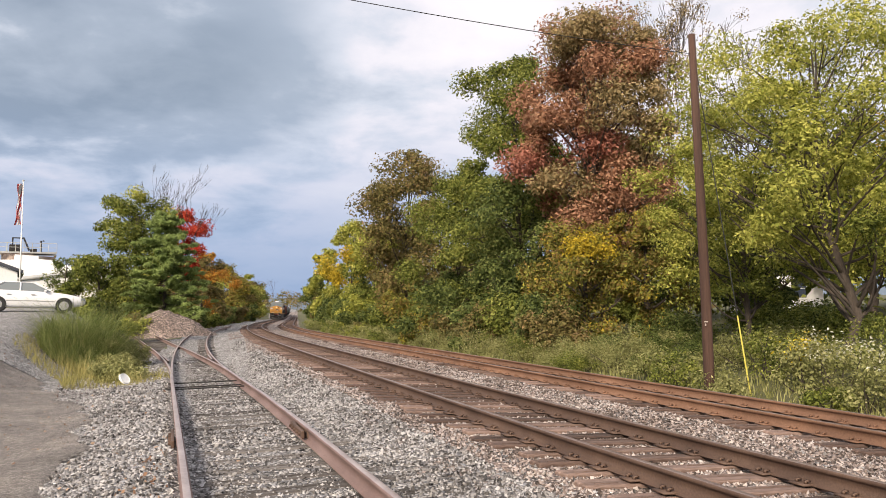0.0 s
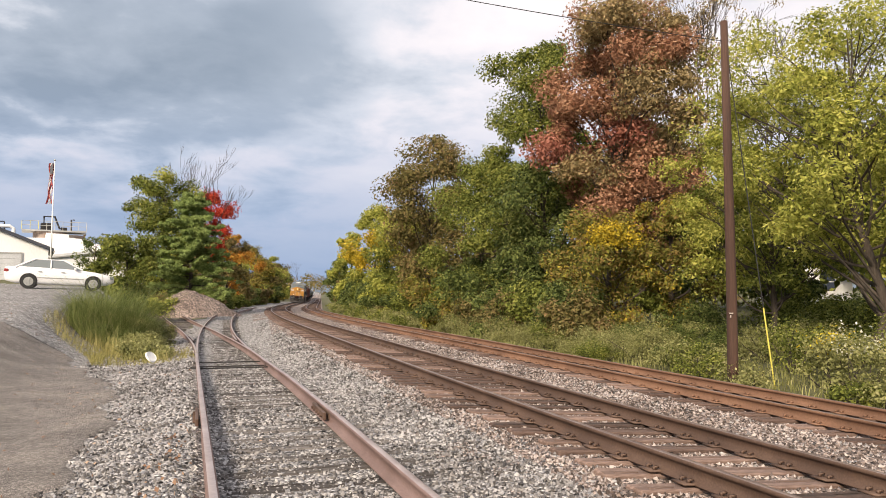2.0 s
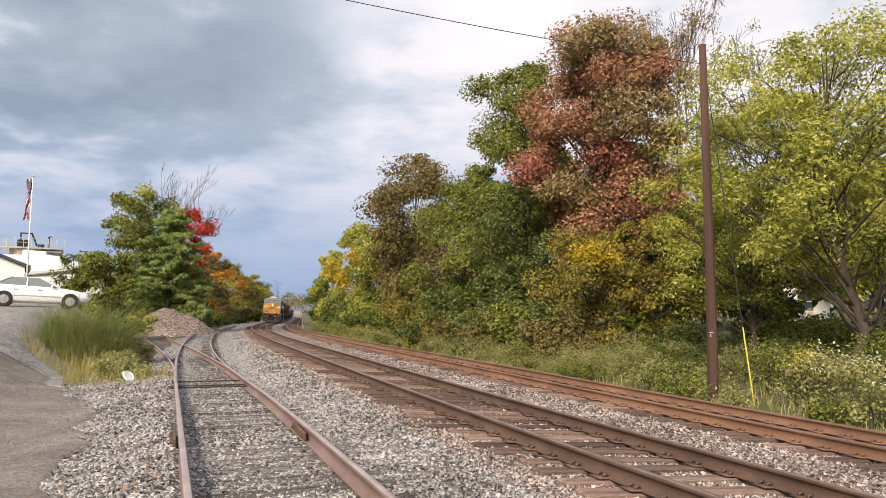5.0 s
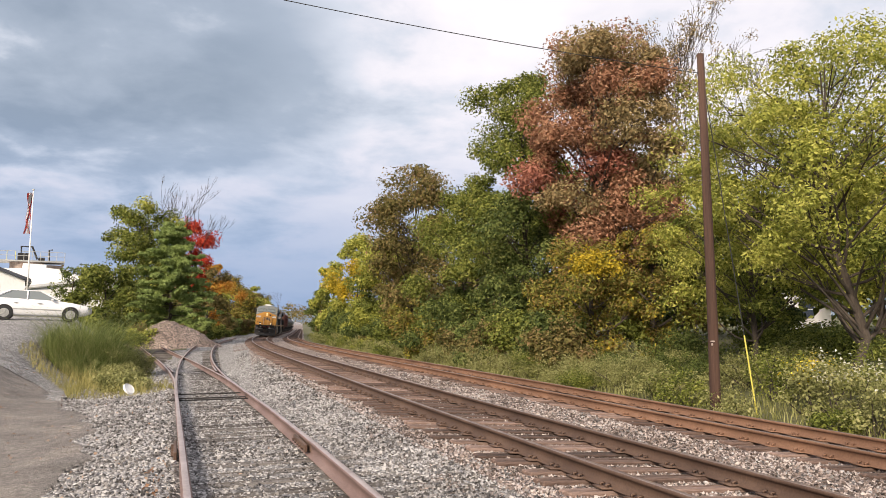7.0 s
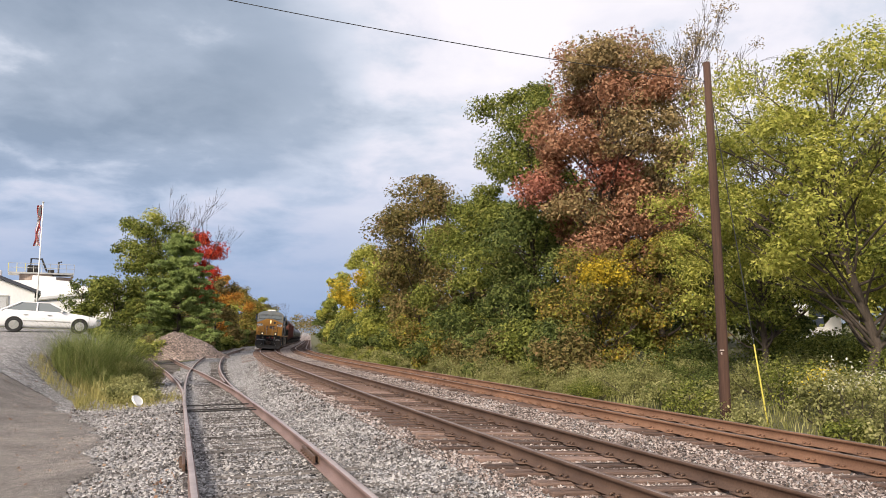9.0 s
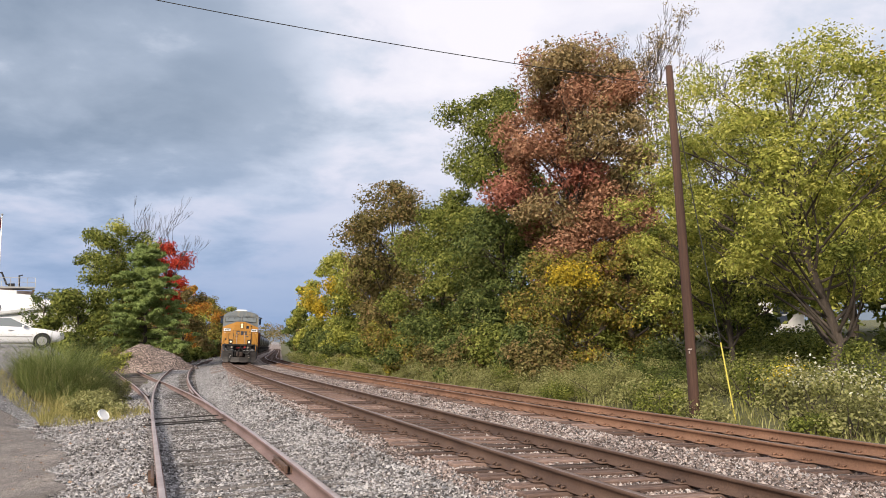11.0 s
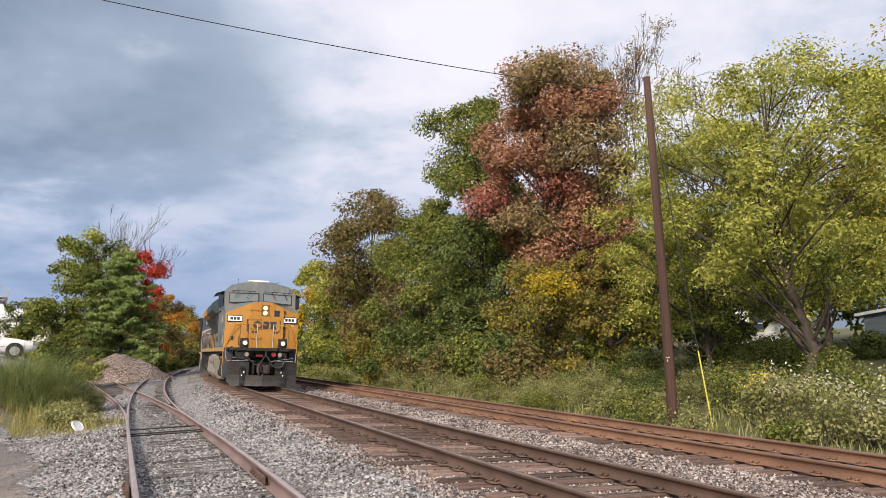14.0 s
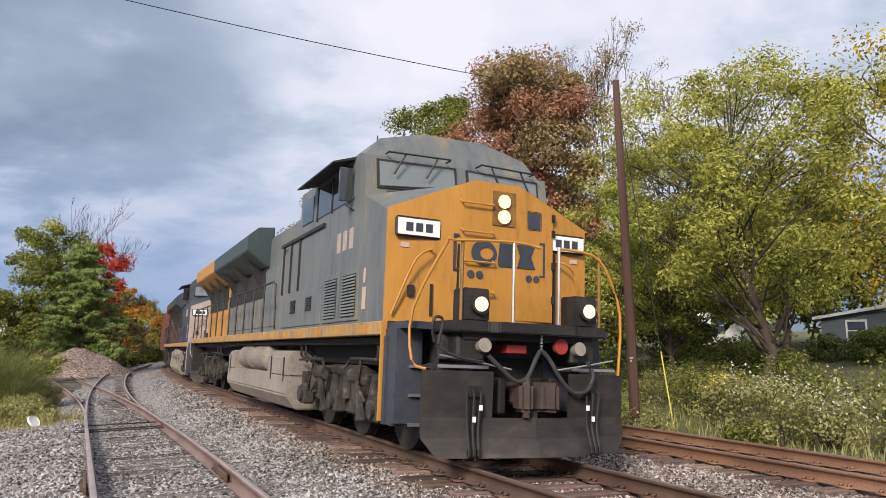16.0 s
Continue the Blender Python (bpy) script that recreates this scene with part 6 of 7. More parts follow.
def tank_car(label, m):
    top = empty("tank_car", pose(0, 0, 0), label, "tank car", "train")
    def shell(bm):
        cyl(bm, (0, -7.6, 2.6), (0, 7.6, 2.6), 1.5, segs=28, caps=False)
        for s in (-1, 1):
            for a, b, r0, r1 in ((7.6, 7.9, 1.5, 1.3), (7.9, 8.05, 1.3, 0.9), (8.05, 8.12, 0.9, 0.0)):
                cyl(bm, (0, s * a, 2.6), (0, s * b, 2.6), r0, max(r1, 0.01), segs=28, caps=False)
    one("tank", shell, M[m], top, "", True)
    one("dome", lambda bm: (cyl(bm, (0, 0, 4.0), (0, 0, 4.45), 0.5, segs=16), box(bm, -0.9, 0.9, -1.2, 1.2, 4.05, 4.12)), M[m], top)
    one("underframe", lambda bm: (box(bm, -0.3, 0.3, -8.8, 8.8, 0.85, 1.15), [box(bm, -1.45, 1.45, s * 8.0 - 0.6, s * 8.0 + 0.6, 1.0, 1.2) for s in (-1, 1)]), M["grime"], top)
    one("ladder", lambda bm: [tube(bm, [(sx * 1.55, y, 1.2), (sx * 1.55, y, 3.4), (sx * 0.7, y, 4.1)], 0.025) for sx in (-1, 1) for y in (-0.25, 0.25)], M["black"], top)
    freight_truck(top, -6.8); freight_truck(top, 6.8)
    return top


def hopper_car(label):
    top = empty("hopper_car", pose(0, 0, 0), label, "hopper car", "train")
    one("body", lambda bm: prism(bm, [(-1.5, 1.5), (-0.8, 0.95), (0.8, 0.95), (1.5, 1.5), (1.55, 3.9), (1.2, 4.4), (-1.2, 4.4), (-1.55, 3.9)], "y", -7.4, 7.4, 0.03), M["boxred"], top)
    for sx in (-1, 1):
        for i in range(13):
            one("rib", lambda bm: box(bm, min(sx * 1.53, sx * 1.62), max(sx * 1.53, sx * 1.62), -7.2 + i * 1.2 - 0.05, -7.2 + i * 1.2 + 0.05, 1.5, 3.9), M["boxred"], top)
    one("underframe", lambda bm: box(bm, -0.3, 0.3, -8.4, 8.4, 0.85, 1.15), M["grime"], top)
    one("end_ladder", lambda bm: [tube(bm, [(sx * 1.3, 7.5, 1.2), (sx * 1.3, 7.5, 4.2)], 0.025) for sx in (-1, 1)], M["black"], top)
    freight_truck(top, -6.0); freight_truck(top, 6.0)
    return top


CARS = [(LEAD, 11.1, 6.9), (SECOND, 11.1, 6.9)]
CARS.append((hopper_car("rust-red covered hopper car behind the locomotives"), 8.6, 6.0))
CARS.append((hopper_car("rust-red covered hopper car behind the locomotives"), 8.6, 6.0))
_first_tank = tank_car("black tank car in the train", "tankblack")
CARS.append((_first_tank, 9.0, 6.8))
for _i in range(6):
    CARS.append((copy_thing(_first_tank, pose(0, 0, 0)), 9.0, 6.8))
CARS.append((tank_car("white tank car in the train", "white"), 9.0, 6.8))

# ---- beside the tracks: pole, guy, wire, houses ----
M["siding_white"] = mat("white_painted_wall", [(0.68, 0.68, 0.68), (0.80, 0.80, 0.80), (0.86, 0.86, 0.85)], scale=0.5, fine=8, rough=0.7, bump=0.1, stretch=(1, 1, 0.4))
M["roof_dark"] = mat("dark_roof_edge", [(0.02, 0.025, 0.035), (0.04, 0.045, 0.06), (0.07, 0.075, 0.09)], scale=1, fine=12, rough=0.7)
M["roof_grey"] = mat("pale_grey_roof", [(0.42, 0.43, 0.44), (0.55, 0.56, 0.57), (0.66, 0.66, 0.66)], scale=0.6, fine=10, rough=0.6)
M["house_blue"] = mat("grey_blue_clapboard", [(0.07, 0.09, 0.105), (0.11, 0.135, 0.155), (0.15, 0.18, 0.20)], scale=1, fine=12, rough=0.75, stretch=(0.3, 0.3, 6))
M["flag_red"] = mat("faded_red_cloth", [(0.42, 0.09, 0.09), (0.58, 0.15, 0.14)], scale=3, fine=20, rough=0.9, bump=0.05)
M["galv"] = mat("galvanised_steel", [(0.25, 0.25, 0.24), (0.38, 0.38, 0.36), (0.5, 0.49, 0.47)], scale=1, fine=10, rough=0.55, metal=0.4)
M["rust_tank"] = mat("rusty_tank_steel", [(0.14, 0.09, 0.07), (0.26, 0.2, 0.165), (0.42, 0.38, 0.33)], scale=0.7, fine=6, rough=0.75, stretch=(1, 1, 0.3))
M["guard"] = mat("yellow_plastic", [(0.50, 0.43, 0.07), (0.64, 0.56, 0.13)], scale=2, fine=20, rough=0.5, bump=0.02)
M["car_white"] = mat("white_car_paint", [(0.70, 0.70, 0.70), (0.78, 0.78, 0.78)], scale=2, fine=20, rough=0.25, bump=0)
M["pile"] = ballast_mat("brown_gravel_heap", [(0.15, 0.11, 0.094), (0.26, 0.2, 0.172), (0.38, 0.31, 0.275)], 10.0)
# distance haze is mixed into the ridge's colour as blue-grey
M["hill"] = mat("hazed_wooded_hill", [(0.10, 0.14, 0.18), (0.13, 0.17, 0.22)], scale=0.01, fine=0.05, rough=1.0, bump=0)


def utility_pole():
    top = empty("utility_pole", pose(6.73, 18.2, -0.95), "tall brown wooden utility pole beside the second track", "utility pole")
    v, f = tube_arrays([(0, 0, -0.2), (0, 0, 2.5), (-0.03, 0, 6), (-0.06, 0.02, 9.3), (-0.06, 0.02, 9.32)], [0.135, 0.126, 0.107, 0.09, 0.001], 14)
    ob = new("shaft", mesh_np("shaft", v, f, M["pole"], smooth=True)); ob.parent = top
    one("tag", lambda bm: (box(bm, -0.12, -0.02, -0.15, -0.132, 1.9, 1.93), box(bm, -0.10, -0.07, -0.15, -0.132, 1.81, 1.87)), M["faded"], top, "small pale tag")
    wire = empty("guy_wire", pose(7.78, 18.25, -0.95), "guy wire in a yellow plastic guard beside the pole", "guy wire")
    base, head = Vector((0, 0, -0.05)), Vector((6.68 - 7.78, -0.02, 9.0))
    one("strand", lambda bm: tube(bm, [base, head], 0.012), M["black"], wire)
    d = (head - base).normalized()
    one("guard", lambda bm: cyl(bm, base, base + d * 2.12, 0.019, segs=10), M["guard"], wire, "bright yellow guard tube")
    # the wire over the tracks
    a, b = Vector((6.66, 18.2, 8.2)), Vector((-16.0, 12.0, 0))
    pts = [(a.x + (b.x - a.x) * u, a.y + (b.y - a.y) * u, 7.83 + 0.797 * u + 1.67 * u * u) for u in [i / 40 for i in range(41)]]
    bm = bmesh.new(); tube(bm, pts, 0.0095)
    tagged(part("overhead_wire", bm, M["black"]), "thin black overhead wire sagging across the tracks", "wire")


utility_pole()


def house(name, label, x, y, z, w, d, h, rise, yaw, wall, roof, windows):
    top = empty(name, pose(x, y, z, 0, 0, yaw), label, "house", "houses")
    one("wall", lambda bm: prism(bm, [(-w / 2, 0), (w / 2, 0), (w / 2, h), (0, h + rise), (-w / 2, h)], "y", -d / 2, d / 2), M[wall], top)
    one("roof", lambda bm: (prism(bm, [(-w / 2 - 0.35, h - 0.16), (0, h + rise + 0.04), (w / 2 + 0.35, h - 0.16), (w / 2 + 0.35, h - 0.02), (0, h + rise + 0.2), (-w / 2 - 0.35, h - 0.02)], "y", -d / 2 - 0.35, d / 2 + 0.35)), M[roof], top)
    for wx, wz, ww, wh, side in windows:
        yy = -d / 2
        win = one("window", lambda bm: box(bm, wx - ww / 2, wx + ww / 2, yy - 0.03, yy + 0.02, wz, wz + wh), M["dark_glass"], top, "dark window pane")
        one("window_frame", lambda bm: (box(bm, wx - ww / 2 - 0.08, wx + ww / 2 + 0.08, yy - 0.05, yy, wz - 0.1, wz), box(bm, wx - ww / 2 - 0.08, wx + ww / 2 + 0.08, yy - 0.05, yy, wz + wh, wz + wh + 0.1),
                                        box(bm, wx - ww / 2 - 0.08, wx - ww / 2, yy - 0.05, yy, wz, wz + wh), box(bm, wx + ww / 2, wx + ww / 2 + 0.08, yy - 0.05, yy, wz, wz + wh), box(bm, wx - ww / 2, wx + ww / 2, yy - 0.05, yy, wz + wh / 2 - 0.03, wz + wh / 2 + 0.03)), M["white"], win, "white window frame")
    return top


house("house", "white clapboard house behind the trees", 21.5, 46.5, 0.6, 5.0, 6.0, 2.6, 1.3, -20, "siding_white", "roof_grey", [(-1.2, 1.0, 0.8, 1.1, 0), (1.2, 1.0, 0.8, 1.1, 0)])
house("house", "low grey-blue house with a white window behind the trees", 27.0, 33.2, 0.35, 8.4, 5.0, 2.0, 0.5, -37, "house_blue", "roof_grey", [(-2.7, 0.85, 0.75, 0.85, 0), (1.0, 0.85, 0.75, 0.85, 0)])


# ---- the lot: asphalt, car, works, flag ----
def build_asphalt():
    nu, nv = 150, 50
    ys = np.linspace(-6, 20.5, nu)
    edge = np.interp(ys, ASPHALT_Y, ASPHALT_X) + 0.14 * np.sin(ys * 2.3) + 0.08 * np.sin(ys * 5.1 + 1)
    far = edge - 4.5 - 0.45 * np.maximum(ys, 0)
    t = np.linspace(0, 1, nv) ** 0.6
    x = far[:, None] + (edge - far)[:, None] * t[None]
    y = np.repeat(ys[:, None], nv, 1)
    z = ground_z(x, y) + 0.03
    z[:, -1] -= 0.05
    y[-1] += 0.7 * np.sin(x[-1] * 1.7)
    z[-1] -= 0.06
    v = np.stack([x, y, z], -1).reshape(-1, 3)
    i, k = np.arange(nu - 1)[:, None] * nv, np.arange(nv - 1)[None, :]
    f = np.stack([i + k, i + k + 1, i + nv + k + 1, i + nv + k], -1).reshape(-1, 4)
    tagged(new("road", mesh_np("road", v, f, M["asphalt"], smooth=True)), "worn dark asphalt drive with dusty patches", "road", kind="structure")


build_asphalt()


def fallen_leaves():
    rng = np.random.default_rng(12)
    n = 420
    y = rng.uniform(5, 26, n)
    x = np.interp(y, [5, 9.5, 13, 18, 26], [-3.4, -4.6, -6.3, -9.5, -14.5]) + rng.normal(-0.6, 1.3, n)
    n2 = 90
    y2 = rng.uniform(5.5, 10, n2)
    sx = np.array([line(q - 6.2, -4.95)[0] for q in y2])
    x, y = np.concatenate([x, sx + rng.normal(0, 0.12, n2)]), np.concatenate([y, np.array([line(q - 6.2, -4.95)[1] for q in y2])])
    c = np.stack([x, y, ground_z(x, y) + 0.045], 1)
    v, f = leaf_arrays(rng, c, np.full(len(c), 0.01), 1, 0.042, 0.3, 0.7)
    tagged(new("fallen_leaves", mesh_np("fallen_leaves", v, f, M["leaf_brown"])), "dry brown and orange leaves fallen on the ground", "leaves", kind="stuff")


fallen_leaves()


def sedan():
    cx, cy, yaw = -19.75, 35.4, radians(-61)
    zf, zb = (gz(cx - math.sin(yaw) * e, cy + math.cos(yaw) * e) for e in (1.42, -1.35))
    top = empty("car", pose(cx, cy, (zf + zb) / 2 + 0.01, math.degrees(math.atan2(zf - zb, 2.77)), 0, -61), "white four-door sedan parked on the gravel lot", "car")
    # y forward, x right; body as a loft of cross-sections
    sec = [(-2.40, 0.62, 0.55, 0.86), (-2.32, 0.80, 0.32, 0.98), (-1.9, 0.86, 0.22, 1.02), (-1.2, 0.89, 0.2, 1.01), (0.0, 0.90, 0.2, 0.98), (0.9, 0.89, 0.2, 0.95), (1.5, 0.87, 0.22, 0.88), (2.1, 0.80, 0.28, 0.76), (2.36, 0.66, 0.42, 0.64)]
    def body(bm):
        rows = []
        for y, w, z0, z1 in sec:
            rows.append([bm.verts.new(p) for p in [(-w * 0.9, y, z0), (-w, y, z0 + 0.12), (-w, y, (z0 + z1) / 2 + 0.05), (-w * 0.93, y, z1), (w * 0.93, y, z1), (w, y, (z0 + z1) / 2 + 0.05), (w, y, z0 + 0.12), (w * 0.9, y, z0)]])
        for a, b in zip(rows[:-1], rows[1:]):
            for i in range(8):
                bm.faces.new((a[i], a[(i + 1) % 8], b[(i + 1) % 8], b[i]))
        bm.faces.new(rows[0]); bm.faces.new(list(reversed(rows[-1])))
    bd = one("body", body, M["car_white"], top, "", True)
    def cabin(bm, s, dz):
        lo = [(-0.80 * s, -1.95), (0.80 * s, -1.95), (0.84 * s, 0.95), (-0.84 * s, 0.95)]
        hi = [(-0.58 * s, -1.15), (0.58 * s, -1.15), (0.60 * s, 0.12), (-0.60 * s, 0.12)]
        a = [bm.verts.new((x, y, 0.96)) for x, y in lo]
        b = [bm.verts.new((x, y, 1.40 + dz)) for x, y in hi]
        for i in range(4):
            bm.faces.new((a[i], a[(i + 1) % 4], b[(i + 1) % 4], b[i]))
        bm.faces.new(b)
    one("window_glass", lambda bm: cabin(bm, 1.0, -0.02), M["glass"], bd, "windows with sky reflection in their grey")
    def roof(bm):
        box(bm, -0.585, 0.585, -1.18, 0.15, 1.37, 1.42, 0.02)
        for sx in (-1, 1):
            tube(bm, [(sx * 0.83, 0.93, 0.96), (sx * 0.60, 0.10, 1.39)], 0.035)
            tube(bm, [(sx * 0.80, -1.93, 0.97), (sx * 0.585, -1.15, 1.39)], 0.06)
            tube(bm, [(sx * 0.845, -0.45, 0.96), (sx * 0.61, -0.45, 1.39)], 0.035)
    one("roof", roof, M["car_white"], bd, "white roof and pillars")
    for sx in (-1, 1):
        for y in (1.42, -1.35):
            w = one("wheel", lambda bm: cyl(bm, (sx * 0.72, y, 0.32), (sx * 0.915, y, 0.32), 0.32, segs=24), M["black"], top, "black tyre")
            def rim(bm):
                cyl(bm, (sx * 0.915, y, 0.32), (sx * 0.925, y, 0.32), 0.21, segs=18)
                for k in range(5):
                    a = k * 1.2566
                    tube(bm, [(sx * 0.93, y, 0.32), (sx * 0.93, y + 0.19 * math.cos(a), 0.32 + 0.19 * math.sin(a))], 0.025)
            one("rim", rim, M["galv"], w, "silver alloy rim")
        for y in (1.42, -1.35):
            one("wheel_arch", lambda bm: cyl(bm, (sx * 0.86, y, 0.34), (sx * 0.905, y, 0.34), 0.37, segs=24), M["grime"], bd, "dark wheel arch")
        one("door_handle", lambda bm: [box(bm, sx * 0.9 - 0.02, sx * 0.9 + 0.02, y, y + 0.18, 0.80, 0.83) for y in (-1.0, 0.0)], M["galv"], bd)
        one("mirror", lambda bm: box(bm, min(sx * 0.86, sx * 1.02), max(sx * 0.86, sx * 1.02), 0.55, 0.65, 0.95, 1.06, 0.02), M["car_white"], bd)
        one("tail_light", lambda bm: box(bm, min(sx * 0.5, sx * 0.845), max(sx * 0.5, sx * 0.845), -2.38, -2.22, 0.76, 0.88, 0.01), M["red"], bd, "red tail light")
        one("headlight", lambda bm: box(bm, min(sx * 0.45, sx * 0.775), max(sx * 0.45, sx * 0.775), 2.16, 2.33, 0.58, 0.70, 0.01), M["glass"], bd, "clear headlight")
        one("side_trim", lambda bm: box(bm, min(sx * 0.88, sx * 0.912), max(sx * 0.88, sx * 0.912), -1.0, 1.0, 0.5, 0.54), M["galv"], bd)


sedan()


def works():
    # white gabled shed with a roll door
    yaw = 31
    sh = empty("shed", pose(-38.96, 54.6, 1.7, 0, 0, yaw), "white gabled shed with dark roof edge and grey roll door", "shed")
    w, h, rise = 13.0, 3.0, 2.66
    one("wall", lambda bm: prism(bm, [(-w / 2, 0), (w / 2, 0), (w / 2, h), (0, h + rise), (-w / 2, h)], "y", 0, 9), M["siding_white"], sh)
    one("roof", lambda bm: prism(bm, [(-w / 2 - 0.4, h - 0.14), (0, h + rise + 0.0), (w / 2 + 0.4, h - 0.14), (w / 2 + 0.4, h + 0.1), (0, h + rise + 0.26), (-w / 2 - 0.4, h + 0.1)], "y", -0.35, 9.3), M["roof_dark"], sh, "dark metal roof")
    dr = one("roll_door", lambda bm: box(bm, 1.6, 4.6, -0.03, 0.0, 0.1, 2.6), M["galv"], sh, "pale grey roll door")
    for i in range(6):
        one("door_panel", lambda bm: box(bm, 1.62, 4.58, -0.05, -0.03, 0.11 + i * 0.42, 0.11 + i * 0.42 + 0.40, 0.008), M["roof_grey"], dr)
    one("door_window", lambda bm: box(bm, 2.5, 3.2, -0.07, -0.04, 1.15, 1.45), M["dark_glass"], dr, "small dark window")
    one("door_frame", lambda bm: (box(bm, 1.5, 1.6, -0.08, 0, 0, 2.65), box(bm, 4.6, 4.7, -0.08, 0, 0, 2.65), box(bm, 1.5, 4.7, -0.08, 0, 2.6, 2.72)), M["galv"], dr)
    one("gutter", lambda bm: (box(bm, 6.8, 6.95, -0.3, 9, h - 0.2, h - 0.08), box(bm, 6.6, 6.7, -0.1, 0, 0, h)), M["galv"], sh)
    # long white hall behind
    hl = empty("industrial_hall", pose(-40.5, 71.0, 2.0, 0, 0, yaw), "large white industrial hall with a stepped parapet and pale roof", "factory")
    one("wall", lambda bm: prism(bm, [(-9, 0), (8.2, 0), (8.2, 3.6), (3.4, 4.2), (3.4, 4.5), (1.4, 4.7), (1.4, 5.0), (-0.6, 5.1), (-0.6, 4.6), (-9, 4.4)], "y", 0, 12), M["siding_white"], hl)
    one("roof", lambda bm: prism(bm, [(-4.0, 2.1), (8.6, 3.75), (8.6, 3.95), (-4.0, 2.35)], "y", -2.6, 0.0), M["roof_grey"], hl, "pale sloping roof edge")
    one("fascia", lambda bm: prism(bm, [(-4.0, 2.0), (8.6, 3.62), (8.6, 3.75), (-4.0, 2.12)], "y", -2.7, -2.6), M["galv"], hl)
    one("front_wall", lambda bm: prism(bm, [(-4.0, 0), (8.2, 0), (8.2, 3.6), (-4.0, 2.05)], "y", -2.5, -0.01), M["siding_white"], hl)
    # storage tank with its railed platform
    tk = empty("storage_tank", pose(-43.7, 76.0, 6.3, 0, 0, yaw), "grey rusty storage tank with a railed platform above the hall", "tank")
    one("shell", lambda bm: cyl(bm, (0, 0, -4.3), (0, 0, 1.3), 1.6, segs=26), M["rust_tank"], tk, "", False)
    one("second_shell", lambda bm: cyl(bm, (1.9, 0.4, -4.3), (1.9, 0.4, 1.0), 1.45, segs=26), M["rust_tank"], tk)
    one("platform", lambda bm: box(bm, -2.6, 3.4, -1.7, 1.7, 1.25, 1.4), M["galv"], tk)
    for i in range(9):
        one("rail_post", lambda bm: tube(bm, [(-2.6 + i * 0.75, -1.7, 1.4), (-2.6 + i * 0.75, -1.7, 2.3)], 0.03), M["guard"] if i < 3 else M["galv"], tk)
    for z in (1.85, 2.3):
        one("rail", lambda bm: tube(bm, [(-2.6, -1.7, z), (3.4, -1.7, z)], 0.03), M["galv"], tk)
    for pts, r in (([(-0.6, -0.5, 1.3), (-0.6, -0.5, 2.9), (0.4, -0.5, 2.9), (0.9, -0.5, 1.6)], 0.11), ([(2.0, 0, 1.3), (2.0, 0, 2.7), (2.3, 0, 2.7)], 0.1), ([(4.4, -1.2, 0.6), (3.3, -1.2, 0.4), (3.3, -1.2, -0.9)], 0.08)):
        one("pipe", lambda bm: tube(bm, pts, r), M["black"], tk, "dark pipe")
    one("motor", lambda bm: (box(bm, -0.9, 0.2, -0.8, 0.6, 1.4, 2.2, 0.06), box(bm, 1.0, 1.6, -0.6, 0.4, 1.4, 1.8, 0.04)), M["grime"], tk)
    pk = empty("pipe_rack", pose(-39.4, 60.6, 5.6, 0, 0, yaw), "white pipes and a steel rack behind the shed", "pipes")
    one("pipe", lambda bm: tube(bm, [(-1.6, 0, 1.3), (0.9, 0, 1.3), (1.2, 0, 1.1), (1.2, 0, -1.6)], 0.16, 10), M["siding_white"], pk, "white bent pipe")
    one("rack", lambda bm: (box(bm, -2.4, 0.6, 0.2, 0.5, 0.5, 0.65), [tube(bm, [(-2.2 + i * 0.9, 0.3, -1.6), (-2.2 + i * 0.9, 0.3, 1.7)], 0.06) for i in range(4)], tube(bm, [(-2.2, 0.3, 1.7), (0.5, 0.3, 1.7)], 0.05)), M["grime"], pk)
    # flagpole with its hanging striped flag
    fp = empty("flagpole", pose(-29.83, 52.06, 1.9), "white flagpole with a limp striped flag", "flagpole")
    one("pole", lambda bm: cyl(bm, (0, 0, -0.3), (0.06, 0, 9.0), 0.06, 0.035, segs=10), M["white"], fp, "", True)
    one("finial", lambda bm: bmesh.ops.create_uvsphere(bm, u_segments=10, v_segments=6, radius=0.08, matrix=Matrix.Translation((0.06, 0, 9.05))), M["galv"], fp)
    def stripe(k):
        def fn(bm):
            n = 14
            rows = []
            for i in range(n + 1):
                z = 8.85 - 3.0 * i / n
                x = -0.03 - 0.075 * k * (0.6 + 0.5 * i / n) + 0.05 * math.sin(i * 0.9 + k)
                y = 0.07 * math.sin(k * 2.1 + i * 0.5)
                rows.append((bm.verts.new((x, y, z)), bm.verts.new((x - 0.085, 0.07 * math.sin((k + 1) * 2.1 + i * 0.5), z - 0.03))))
            for a, b in zip(rows[:-1], rows[1:]):
                bm.faces.new((a[0], a[1], b[1], b[0]))
            bmesh.ops.solidify(bm, geom=bm.faces[:], thickness=0.012)
        return fn
    for k in range(5):
        one("flag_stripe", stripe(k), M["flag_red"] if k % 2 == 0 else M["white"], fp, "red stripe" if k % 2 == 0 else "white stripe")
    one("flag_canton", lambda bm: prism(bm, [(0.02, 8.86), (-0.20, 8.6), (-0.22, 8.1), (-0.02, 8.0)], "y", -0.10, -0.075), M["navy"], fp, "dark blue field")


works()


